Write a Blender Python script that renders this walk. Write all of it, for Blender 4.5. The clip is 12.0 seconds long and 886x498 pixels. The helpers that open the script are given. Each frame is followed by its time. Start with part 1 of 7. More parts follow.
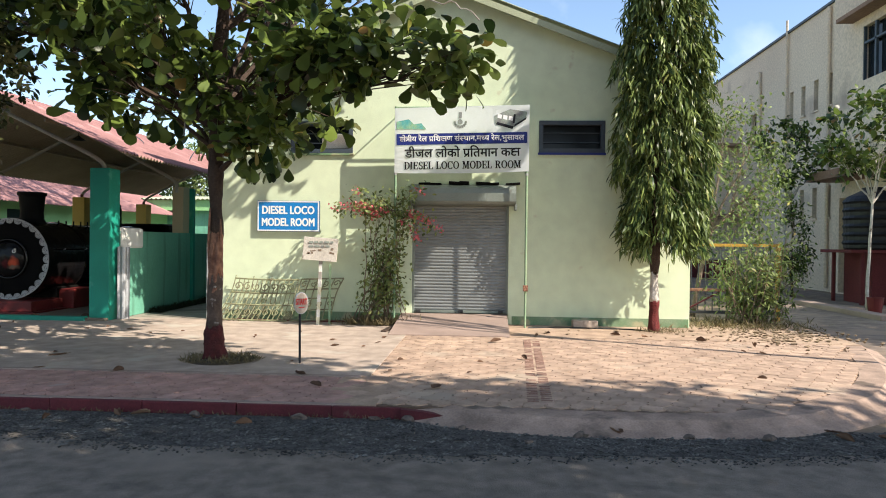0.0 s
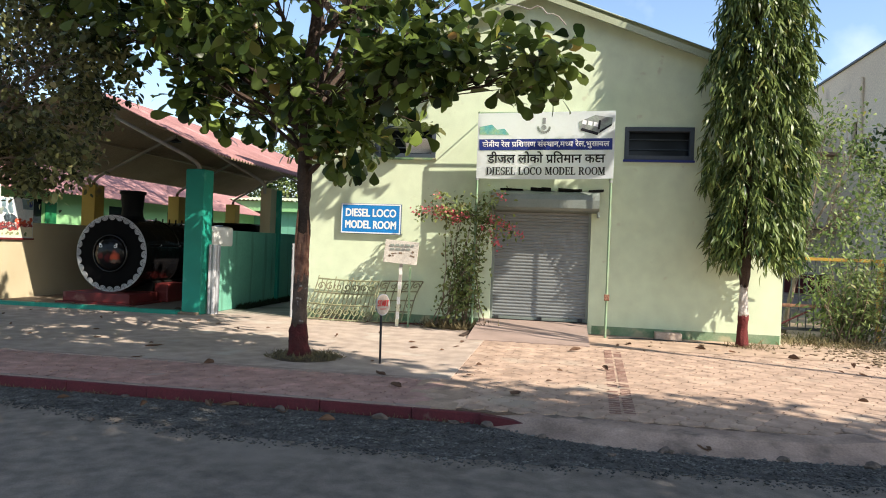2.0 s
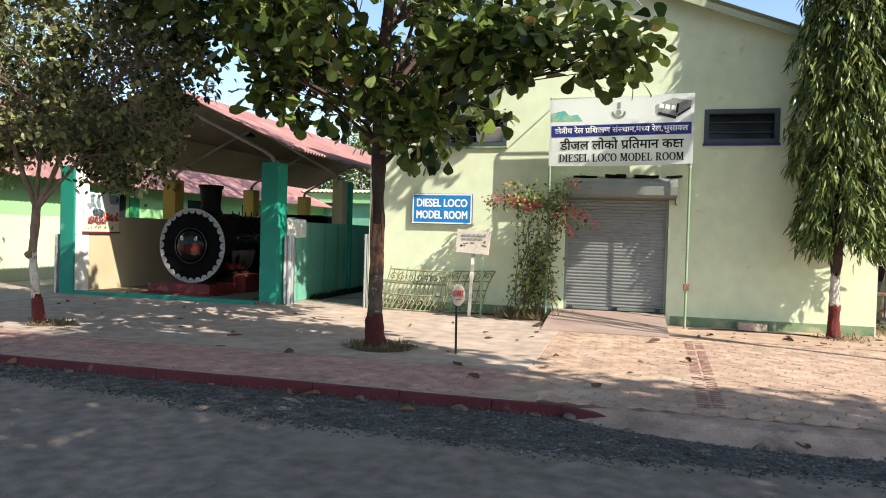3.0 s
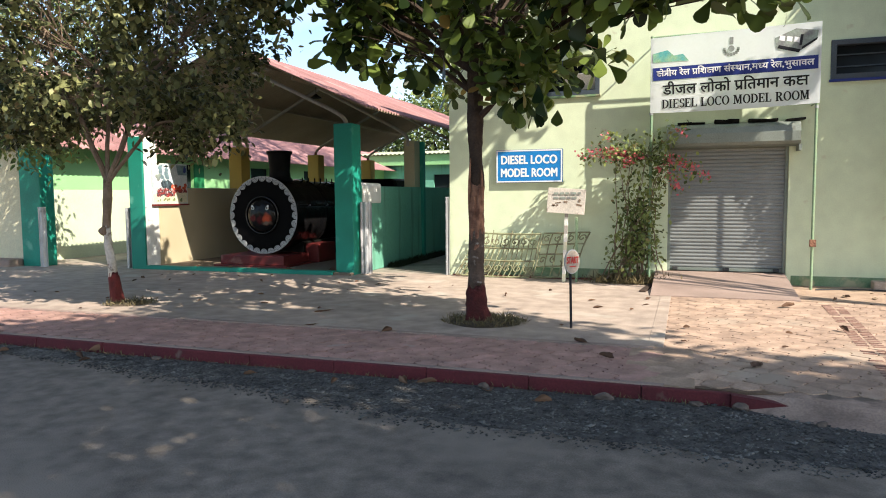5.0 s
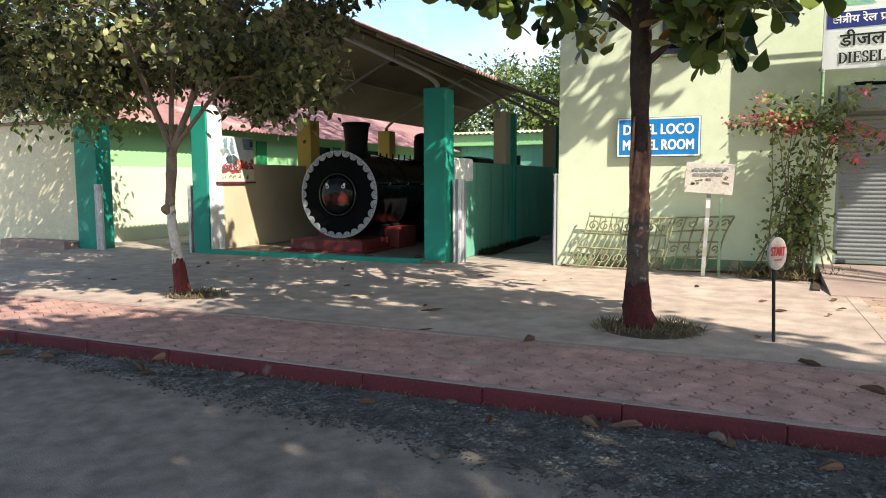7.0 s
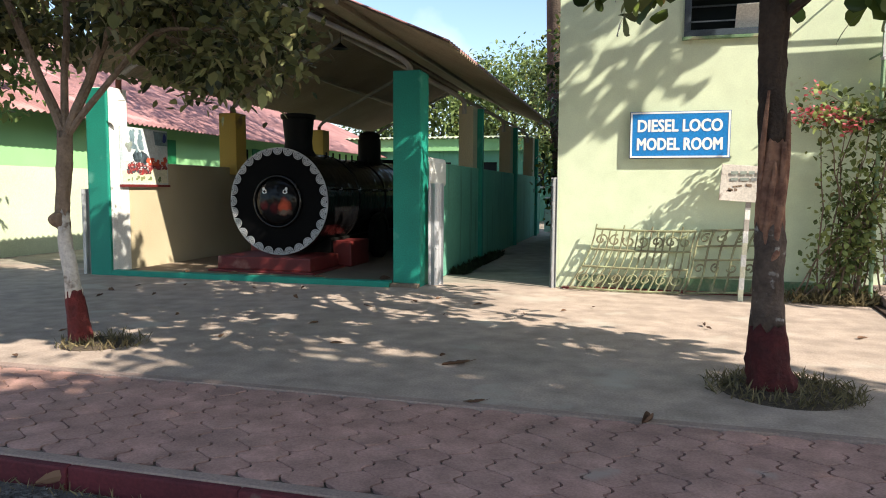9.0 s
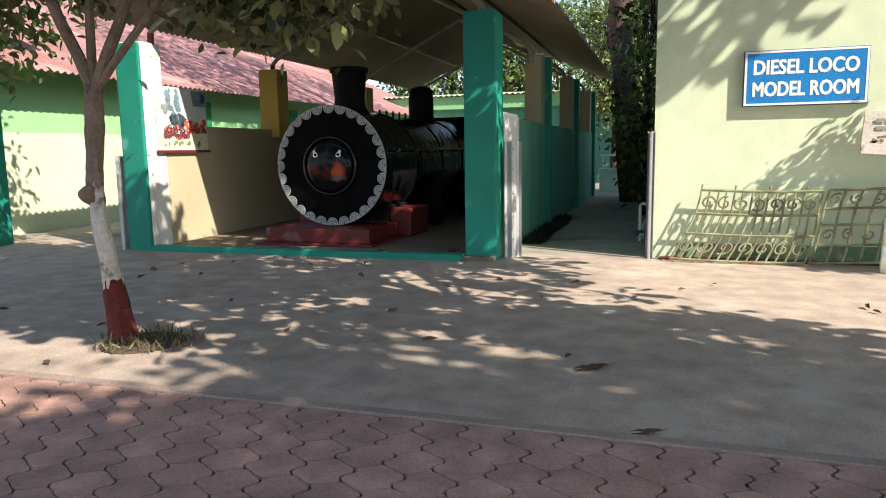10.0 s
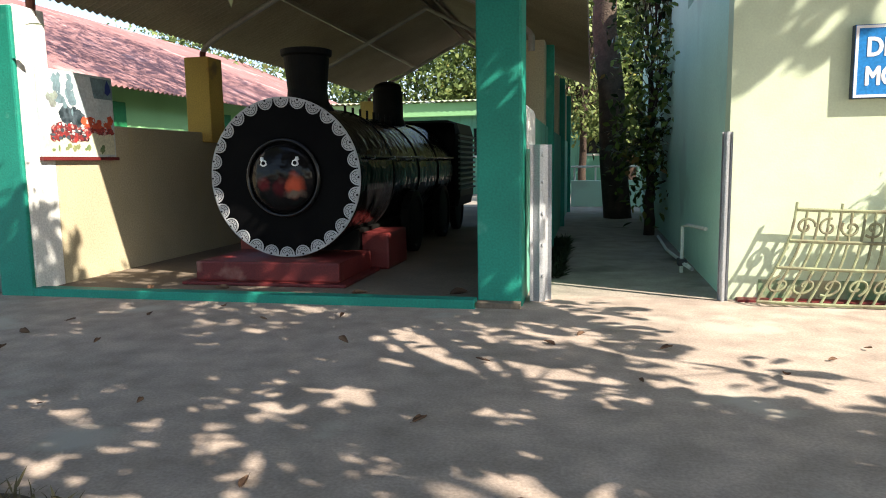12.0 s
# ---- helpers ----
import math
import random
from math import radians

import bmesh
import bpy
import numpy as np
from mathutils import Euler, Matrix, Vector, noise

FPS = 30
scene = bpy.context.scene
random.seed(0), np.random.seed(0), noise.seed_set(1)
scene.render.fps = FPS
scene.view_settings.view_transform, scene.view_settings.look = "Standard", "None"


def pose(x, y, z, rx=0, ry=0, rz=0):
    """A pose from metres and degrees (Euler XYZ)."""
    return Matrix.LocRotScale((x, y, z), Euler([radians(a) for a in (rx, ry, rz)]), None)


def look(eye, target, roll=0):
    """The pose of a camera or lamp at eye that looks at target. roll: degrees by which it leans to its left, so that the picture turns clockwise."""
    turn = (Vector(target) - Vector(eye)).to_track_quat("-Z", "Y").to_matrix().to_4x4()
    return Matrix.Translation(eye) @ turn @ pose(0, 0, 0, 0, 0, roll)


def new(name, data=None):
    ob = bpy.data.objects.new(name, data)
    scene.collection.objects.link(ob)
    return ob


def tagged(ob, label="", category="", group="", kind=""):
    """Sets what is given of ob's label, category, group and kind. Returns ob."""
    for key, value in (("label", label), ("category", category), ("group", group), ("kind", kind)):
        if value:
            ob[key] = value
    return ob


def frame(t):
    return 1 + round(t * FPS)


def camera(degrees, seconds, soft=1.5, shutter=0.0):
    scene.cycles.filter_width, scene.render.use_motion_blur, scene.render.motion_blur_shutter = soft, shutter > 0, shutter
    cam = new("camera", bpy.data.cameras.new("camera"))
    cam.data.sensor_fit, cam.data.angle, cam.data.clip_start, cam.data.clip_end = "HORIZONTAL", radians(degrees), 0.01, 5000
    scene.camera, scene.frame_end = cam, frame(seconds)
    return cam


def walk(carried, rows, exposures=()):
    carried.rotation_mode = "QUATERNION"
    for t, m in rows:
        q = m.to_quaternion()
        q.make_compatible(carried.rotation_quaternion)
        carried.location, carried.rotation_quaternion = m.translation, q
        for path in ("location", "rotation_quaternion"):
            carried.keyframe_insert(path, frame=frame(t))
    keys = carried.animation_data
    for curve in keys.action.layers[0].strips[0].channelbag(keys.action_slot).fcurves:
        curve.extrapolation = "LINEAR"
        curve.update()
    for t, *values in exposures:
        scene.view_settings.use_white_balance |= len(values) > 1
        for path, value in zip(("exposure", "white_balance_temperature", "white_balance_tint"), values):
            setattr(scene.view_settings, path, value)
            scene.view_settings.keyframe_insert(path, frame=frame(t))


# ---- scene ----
cam = camera(65.0, 12.0, soft=1.0)
METRES, EYE, TILT, LEAN, TURN = 10.3, 1.65, 0.0, 0.0, 3.5
ROWS = [
    (0.0, 0.0, 0.0, 0.0, 0.01, -0.48, -0.68),
    (0.5, -0.0009, -0.0004, -0.0001, -0.17, -0.46, -1.13),
    (1.0, -0.0026, -0.0002, -0.0007, 1.07, -0.72, -1.15),
    (1.5, -0.0043, -0.0, -0.0003, 2.88, -0.19, -1.71),
    (2.0, -0.008, -0.0, -0.0007, 6.25, -0.19, -2.17),
    (2.5, -0.0142, 0.0009, -0.0009, 9.84, -0.81, -1.68),
    (4.5, -0.0775, 0.0632, -0.0025, 13.48, -2.18, -0.99),
    (5.0, -0.1104, 0.0895, -0.0007, 15.78, -4.5, 0.49),
    (5.5, -0.1385, 0.1176, -0.0023, 17.5, -2.13, -0.7),
    (6.0, -0.1703, 0.1488, -0.0094, 17.7, -4.71, 0.17),
    (6.5, -0.2149, 0.1926, -0.0141, 14.86, -4.72, -1.52),
    (7.0, -0.2597, 0.2427, -0.0158, 19.64, -5.66, 0.19),
    (9.0, -0.43, 0.4266, -0.0235, 11.74, -4.87, -0.3),
    (9.5, -0.472, 0.4789, -0.025, 15.78, -7.09, 0.23),
    (10.0, -0.5146, 0.5287, -0.0237, 14.02, -8.1, 0.94),
    (10.5, -0.5479, 0.5806, -0.0238, 17.46, -7.35, 0.94),
    (11.0, -0.5845, 0.6361, -0.0241, 13.48, -5.92, 0.08),
    (11.5, -0.6124, 0.6923, -0.0267, 11.07, -2.63, 1.49),
    (12.0, -0.636, 0.7484, -0.0289, 8.49, -7.15, 0.84),
]
EXPOSURES = [(0.0, 0.96, 6320, 10), (2.5, 1.03, 6320, 10), (4.5, 1.07, 6320, 10), (7.0, 1.11, 6320, 10), (9.5, 1.05, 6320, 10), (11.0, 1.16, 6320, 10), (12.0, 1.34, 6320, 10)]
walk(cam, [(t, pose(0, 0, EYE, TILT, LEAN, TURN) @ pose(METRES * x, METRES * y, METRES * z, 90 + pitch, roll, yaw)) for t, x, y, z, yaw, pitch, roll in ROWS], EXPOSURES)

# ---- light ----
SUN = Vector((1.45, -0.66, 1.33)).normalized()
world = bpy.data.worlds.new("sky")
scene.world = world
world.use_nodes = True
wn = world.node_tree.nodes
sky = wn.new("ShaderNodeTexSky")
sky.sky_type, sky.sun_disc = "NISHITA", False
sky.sun_elevation = math.asin(SUN.z)
sky.sun_rotation = math.atan2(SUN.x, SUN.y)
sky.air_density, sky.dust_density = 1.0, 1.0
wn["Background"].inputs[1].default_value = 0.128
# thin fair-weather clouds all over the sky
way = wn.new("ShaderNodeTexCoord")
cloud = wn.new("ShaderNodeTexNoise")
cloud.inputs["Scale"].default_value, cloud.inputs["Detail"].default_value = 3.2, 7.0
veil = wn.new("ShaderNodeMapRange")
veil.inputs["From Min"].default_value, veil.inputs["From Max"].default_value, veil.inputs["To Max"].default_value = 0.58, 0.78, 0.8
whiten = wn.new("ShaderNodeMix")
whiten.data_type = "RGBA"
whiten.inputs["B"].default_value = (6.0, 6.2, 6.5, 1)
world.node_tree.links.new(way.outputs["Generated"], cloud.inputs["Vector"])
world.node_tree.links.new(cloud.outputs["Fac"], veil.inputs["Value"])
world.node_tree.links.new(veil.outputs["Result"], whiten.inputs["Factor"])
world.node_tree.links.new(sky.outputs[0], whiten.inputs["A"])
world.node_tree.links.new(whiten.outputs["Result"], wn["Background"].inputs[0])
sun = new("sun", bpy.data.lights.new("sun", "SUN"))
sun.data.energy, sun.data.angle, sun.data.color = 4.55, radians(0.45), (1.0, 0.89, 0.75)
sun.matrix_world = look(SUN * 40, (0, 0, 0))

# ---- building helpers ----
WORLD = {}


def thing(name, label, category, at=(0, 0, 0), group="", kind=""):
    ob = new(name)
    ob.empty_display_size = 0.2
    ob.location = at
    WORLD[ob] = Matrix.Translation(at)
    return tagged(ob, label, category, group, kind)


def link_mesh(name, me, material, parent=None, label=""):
    ob = new(name, me)
    if material and not me.materials:
        me.materials.append(material)
    if parent:
        ob.parent = parent
        ob.matrix_parent_inverse = WORLD.get(parent, Matrix()).inverted()
    WORLD[ob] = Matrix()
    return tagged(ob, label)


def part(name, bm, material, parent=None, label="", smooth=False):
    me = bpy.data.meshes.new(name)
    bmesh.ops.recalc_face_normals(bm, faces=bm.faces)
    if smooth:
        for f in bm.faces:
            f.smooth = True
    bm.to_mesh(me)
    bm.free()
    return link_mesh(name, me, material, parent, label)


def piece(name, me, parent, m):
    """One of many alike pieces on a shared mesh."""
    ob = new(name, me)
    ob.parent = parent
    ob.matrix_parent_inverse = WORLD.get(parent, Matrix()).inverted()
    ob.matrix_basis = m
    return ob


def box(bm, x0, x1, y0, y1, z0, z1, bev=0.0, turn=None):
    m = Matrix.Translation(((x0 + x1) / 2, (y0 + y1) / 2, (z0 + z1) / 2)) @ (turn or Matrix()) @ Matrix.Diagonal((abs(x1 - x0), abs(y1 - y0), abs(z1 - z0), 1))
    made = bmesh.ops.create_cube(bm, size=1, matrix=m)["verts"]
    if bev:
        edges = list({e for v in made for e in v.link_edges})
        bmesh.ops.bevel(bm, geom=edges, offset=bev, segments=2, affect="EDGES", profile=0.6)
    return bm


def boxed(*a, **k):
    return box(bmesh.new(), *a, **k)


def tube(bm, pts, radii, seg=10, caps=True):
    """A round bar through pts with a radius at each."""
    pts = [Vector(p) for p in pts]
    if not isinstance(radii, (list, tuple)):
        radii = [radii] * len(pts)
    side = None
    rings = []
    for i, p in enumerate(pts):
        way = (pts[min(i + 1, len(pts) - 1)] - pts[max(i - 1, 0)]).normalized()
        if side is None:
            side = way.orthogonal().normalized()
        side = (side - way * side.dot(way)).normalized()
        up = way.cross(side)
        rings.append([bm.verts.new(p + radii[i] * (math.cos(2 * math.pi * k / seg) * side + math.sin(2 * math.pi * k / seg) * up)) for k in range(seg)])
    for a, b in zip(rings, rings[1:]):
        for k in range(seg):
            bm.faces.new((a[k], a[(k + 1) % seg], b[(k + 1) % seg], b[k]))
    if caps:
        bm.faces.new(rings[0][::-1])
        bm.faces.new(rings[-1])
    return bm


def tubed(*a, **k):
    return tube(bmesh.new(), *a, **k)


def lathe(bm, profile, m, seg=32, caps=True):
    """Turns a profile of (radius, height) round the z axis of m."""
    rings = [[bm.verts.new(m @ Vector((r * math.cos(2 * math.pi * k / seg), r * math.sin(2 * math.pi * k / seg), h))) for k in range(seg)] for r, h in profile]
    for a, b in zip(rings, rings[1:]):
        for k in range(seg):
            bm.faces.new((a[k], a[(k + 1) % seg], b[(k + 1) % seg], b[k]))
    if caps:
        bm.faces.new(rings[0][::-1])
        bm.faces.new(rings[-1])
    return bm


def prism(bm, outline, low, high, axis="z"):
    """A flat outline given thickness along an axis."""
    put = {"z": lambda a, b, c: (a, b, c), "y": lambda a, b, c: (a, c, b), "x": lambda a, b, c: (c, a, b)}[axis]
    lo = [bm.verts.new(put(a, b, low)) for a, b in outline]
    hi = [bm.verts.new(put(a, b, high)) for a, b in outline]
    n = len(lo)
    for k in range(n):
        bm.faces.new((lo[k], lo[(k + 1) % n], hi[(k + 1) % n], hi[k]))
    bm.faces.new(lo[::-1])
    bm.faces.new(hi)
    return bm


def sheet(bm, corner, along, down, pitch=0.12, amp=0.018, thick=0.008, rows=2):
    """A corrugated sheet: waves follow one another along the first vector, ridges run down the second."""
    corner, along, down = Vector(corner), Vector(along), Vector(down)
    n = max(8, int(along.length / pitch * 6))
    up = along.cross(down).normalized()
    up = up if up.z >= 0 else -up
    grids = []
    for off in (0, -thick):
        g = []
        for j in range(rows):
            g.append([bm.verts.new(corner + along * (i / n) + down * (j / (rows - 1)) + up * (off + amp * math.sin(2 * math.pi * along.length * i / n / pitch))) for i in range(n + 1)])
        grids.append(g)
    for g in grids:
        for j in range(rows - 1):
            for i in range(n):
                bm.faces.new((g[j][i], g[j][i + 1], g[j + 1][i + 1], g[j + 1][i]))
    a, b = grids
    for j in (0, rows - 1):
        for i in range(n):
            bm.faces.new((a[j][i], a[j][i + 1], b[j][i + 1], b[j][i]))
    return bm


def holed_wall(bm, a0, a1, z0, z1, c0, c1, holes, axis="y"):
    """A wall in the plane of an axis, between c0 and c1 thick, with openings (a0, a1, z0, z1)."""
    xs = sorted({a0, a1, *[h[0] for h in holes], *[h[1] for h in holes]})
    zs = sorted({z0, z1, *[h[2] for h in holes], *[h[3] for h in holes]})
    for i in range(len(xs) - 1):
        for j in range(len(zs) - 1):
            mx, mz = (xs[i] + xs[i + 1]) / 2, (zs[j] + zs[j + 1]) / 2
            if any(h[0] < mx < h[1] and h[2] < mz < h[3] for h in holes):
                continue
            if axis == "y":
                box(bm, xs[i], xs[i + 1], c0, c1, zs[j], zs[j + 1])
            else:
                box(bm, c0, c1, xs[i], xs[i + 1], zs[j], zs[j + 1])
    bmesh.ops.remove_doubles(bm, verts=bm.verts, dist=0.0005)
    seen = {}
    for f in bm.faces:
        seen.setdefault(tuple(round(v, 3) for v in f.calc_center_median()), []).append(f)
    bmesh.ops.delete(bm, geom=[f for fs in seen.values() if len(fs) > 1 for f in fs], context="FACES_ONLY")
    return bm


def glyphs(body):
    """Outline mesh of a run of letters as a vertex array and faces."""
    curve = bpy.data.curves.new("run", "FONT")
    curve.body, curve.resolution_u = body, 3
    tmp = bpy.data.objects.new("tmp", curve)
    me = bpy.data.meshes.new_from_object(tmp)
    bpy.data.objects.remove(tmp)
    return np.array([v.co[:] for v in me.vertices]).reshape(-1, 3), [tuple(p.vertices) for p in me.polygons]


def strokes(lines, half=0.042):
    """Flat pen strokes along lines of points."""
    vs, fs = [], []
    for line in lines:
        pts = [Vector(p) for p in line]
        for a, b in zip(pts, pts[1:]):
            d = (b - a).normalized() * half
            n = Vector((-d.y, d.x))
            k = len(vs)
            vs += [(*(a - d * 0.4 - n), 0), (*(b + d * 0.4 - n), 0), (*(b + d * 0.4 + n), 0), (*(a - d * 0.4 + n), 0)]
            fs.append((k, k + 1, k + 2, k + 3))
    return np.array(vs), fs


def arc(cx, cy, rx, ry, a0, a1, n=10):
    return [(cx + rx * math.cos(radians(a0 + (a1 - a0) * k / n)), cy + ry * math.sin(radians(a0 + (a1 - a0) * k / n))) for k in range(n + 1)]


def devanagari(units):
    """Sets units side by side: plain runs, half letters ("-x"), letters with a joined r ("x/") and two conjuncts."""
    vs, fs, pen = [], [], 0.0

    def put(co, faces, width):
        nonlocal pen
        base = sum(len(v) for v in vs)
        vs.append(co + np.array((pen, 0, 0)))
        fs.extend(tuple(base + i for i in f) for f in faces)
        pen += width

    for u in units:
        if u == "ksha":
            put(*strokes([[(0, 0.589), (0.8, 0.589)], [(0.66, 0.589), (0.66, 0.02)], arc(0.27, 0.445, 0.15, 0.1, 60, 255, 9) + [(0.66, 0.33)], arc(0.3, 0.2, 0.19, 0.14, 95, 310, 10)], 0.036), 0.77)
        elif u == "tra":
            put(*strokes([[(0, 0.589), (0.56, 0.589)], [(0.43, 0.589), (0.43, 0.03)], [(0.43, 0.36), (0.12, 0.36)], [(0.36, 0.34), (0.1, 0.1)]]), 0.54)
        elif u[0] == "-":
            co, faces = glyphs(u[1])
            cut = co[:, 0].max() - 0.19
            bm = bmesh.new()
            made = [bm.verts.new(c) for c in co]
            for f in faces:
                bm.faces.new([made[i] for i in f])
            bmesh.ops.bisect_plane(bm, geom=bm.verts[:] + bm.edges[:] + bm.faces[:], plane_co=(cut, 0, 0), plane_no=(1, 0, 0), clear_outer=True)
            bm.verts.index_update()
            put(np.array([v.co[:] for v in bm.verts]), [tuple(v.index for v in f.verts) for f in bm.faces], cut - 0.02)
            bm.free()
        else:
            co, faces = glyphs(u[0] if u.endswith("/") else u)
            wide = glyphs((u[0] if u.endswith("/") else u) + "क")[0][:, 0].max() - 0.777
            if u.endswith("/"):
                a, b = strokes([[(wide - 0.14, 0.24), (0.12, 0.02)]], 0.035)
                put(a, b, 0.0)
            if len(co):
                put(co, faces, wide)
            else:
                pen += wide
    return np.concatenate(vs), fs


def roman(body):
    """Bold roman capitals with slab serifs, heavy uprights and thin bars."""
    vs, fs, pen = [], [], 0.0

    def poly(pts):
        fs.append(tuple(range(len(vs), len(vs) + len(pts))))
        vs.extend((pen + x, y, 0) for x, y in pts)

    def rect(x0, x1, y0, y1):
        poly([(x0, y0), (x1, y0), (x1, y1), (x0, y1)])

    def stem(x, low=True, high=True):
        rect(x, x + 0.17, 0, 1)
        if low:
            rect(x - 0.08, x + 0.25, 0, 0.07)
        if high:
            rect(x - 0.08, x + 0.25, 0.93, 1)

    def bowl(cx, cy, rx, ry, a0, a1, thick=0.17, thin=0.07):
        o, i = arc(cx, cy, rx, ry, a0, a1, 16), arc(cx, cy, rx - thick, ry - thin, a0, a1, 16)
        for k in range(16):
            poly([o[k], o[k + 1], i[k + 1], i[k]])

    widths = {"D": 0.86, "I": 0.46, "E": 0.76, "S": 0.66, "L": 0.72, "O": 0.9, "C": 0.82, "M": 1.08, "R": 0.86, " ": 0.42}
    for ch in body:
        if ch in "DELIR":
            stem(0.1, True, True)
        if ch in "EL":
            rect(0.27, 0.66, 0, 0.07)
            rect(0.6, 0.67, 0, 0.28)
        if ch == "E":
            rect(0.27, 0.66, 0.93, 1)
            rect(0.6, 0.67, 0.74, 1)
            rect(0.27, 0.5, 0.47, 0.54)
            rect(0.46, 0.52, 0.38, 0.62)
        if ch == "D":
            bowl(0.3, 0.5, 0.5, 0.5, -90, 90)
            rect(0.2, 0.32, 0, 0.07)
            rect(0.2, 0.32, 0.93, 1)
        if ch == "R":
            bowl(0.36, 0.74, 0.34, 0.26, -90, 90)
            rect(0.2, 0.38, 0.93, 1)
            rect(0.2, 0.38, 0.48, 0.55)
            poly([(0.34, 0.5), (0.52, 0.5), (0.76, 0.0), (0.58, 0.0)])
            rect(0.56, 0.86, 0, 0.07)
        if ch == "O":
            bowl(0.45, 0.5, 0.42, 0.52, 0, 360)
        if ch == "C":
            bowl(0.45, 0.5, 0.42, 0.52, 42, 318)
            rect(0.7, 0.77, 0.66, 1)
        if ch == "S":
            bowl(0.33, 0.74, 0.27, 0.28, 30, 270, 0.15, 0.08)
            bowl(0.33, 0.26, 0.28, 0.28, -150, 90, 0.15, 0.08)
            rect(0.5, 0.57, 0.72, 1)
            rect(0.06, 0.13, 0.0, 0.28)
        if ch == "M":
            rect(0.12, 0.2, 0, 1)
            stem(0.76)
            rect(0.03, 0.3, 0, 0.07)
            rect(0.03, 0.3, 0.93, 1)
            poly([(0.12, 1), (0.32, 1), (0.6, 0.12), (0.46, 0.05)])
            poly([(0.46, 0.05), (0.56, 0.05), (0.84, 1), (0.76, 1)])
        pen += widths[ch]
    return np.array(vs), fs


def lettering(body, width, height, m, material, parent, name="lettering", bold=0.0):
    """Words fitted to a width and height, centred on m, whose x runs along the line and z faces the reader."""
    co, faces = glyphs(body) if isinstance(body, str) else body
    lo, hi = co.min(0), co.max(0)
    co = (co - (lo + hi) / 2) * np.array((width / (hi[0] - lo[0]), height / (hi[1] - lo[1]), 0))
    steps = [(0, 0, 0)] if not bold else [(a * bold * height, b * bold * height, 0.0002 * k) for k, (a, b) in enumerate(((0, 0), (1, 0), (-1, 0), (0, 0.8), (0, -0.8), (0.7, 0.6), (-0.7, 0.6), (0.7, -0.6), (-0.7, -0.6)))]
    out = bpy.data.meshes.new(name)
    out.from_pydata([m @ Vector(v) for s in steps for v in co + np.array(s)], [], [tuple(len(co) * k + i for i in f) for k in range(len(steps)) for f in faces])
    return link_mesh(name, out, material, parent)


FRONT = Matrix(((1, 0, 0, 0), (0, 0, -1, 0), (0, 1, 0, 0), (0, 0, 0, 1)))


def on_front(x, y, z, lean=0.0):
    """A pose on a surface that faces the street."""
    return Matrix.Translation((x, y, z)) @ FRONT @ pose(0, 0, 0, 0, 0, lean)


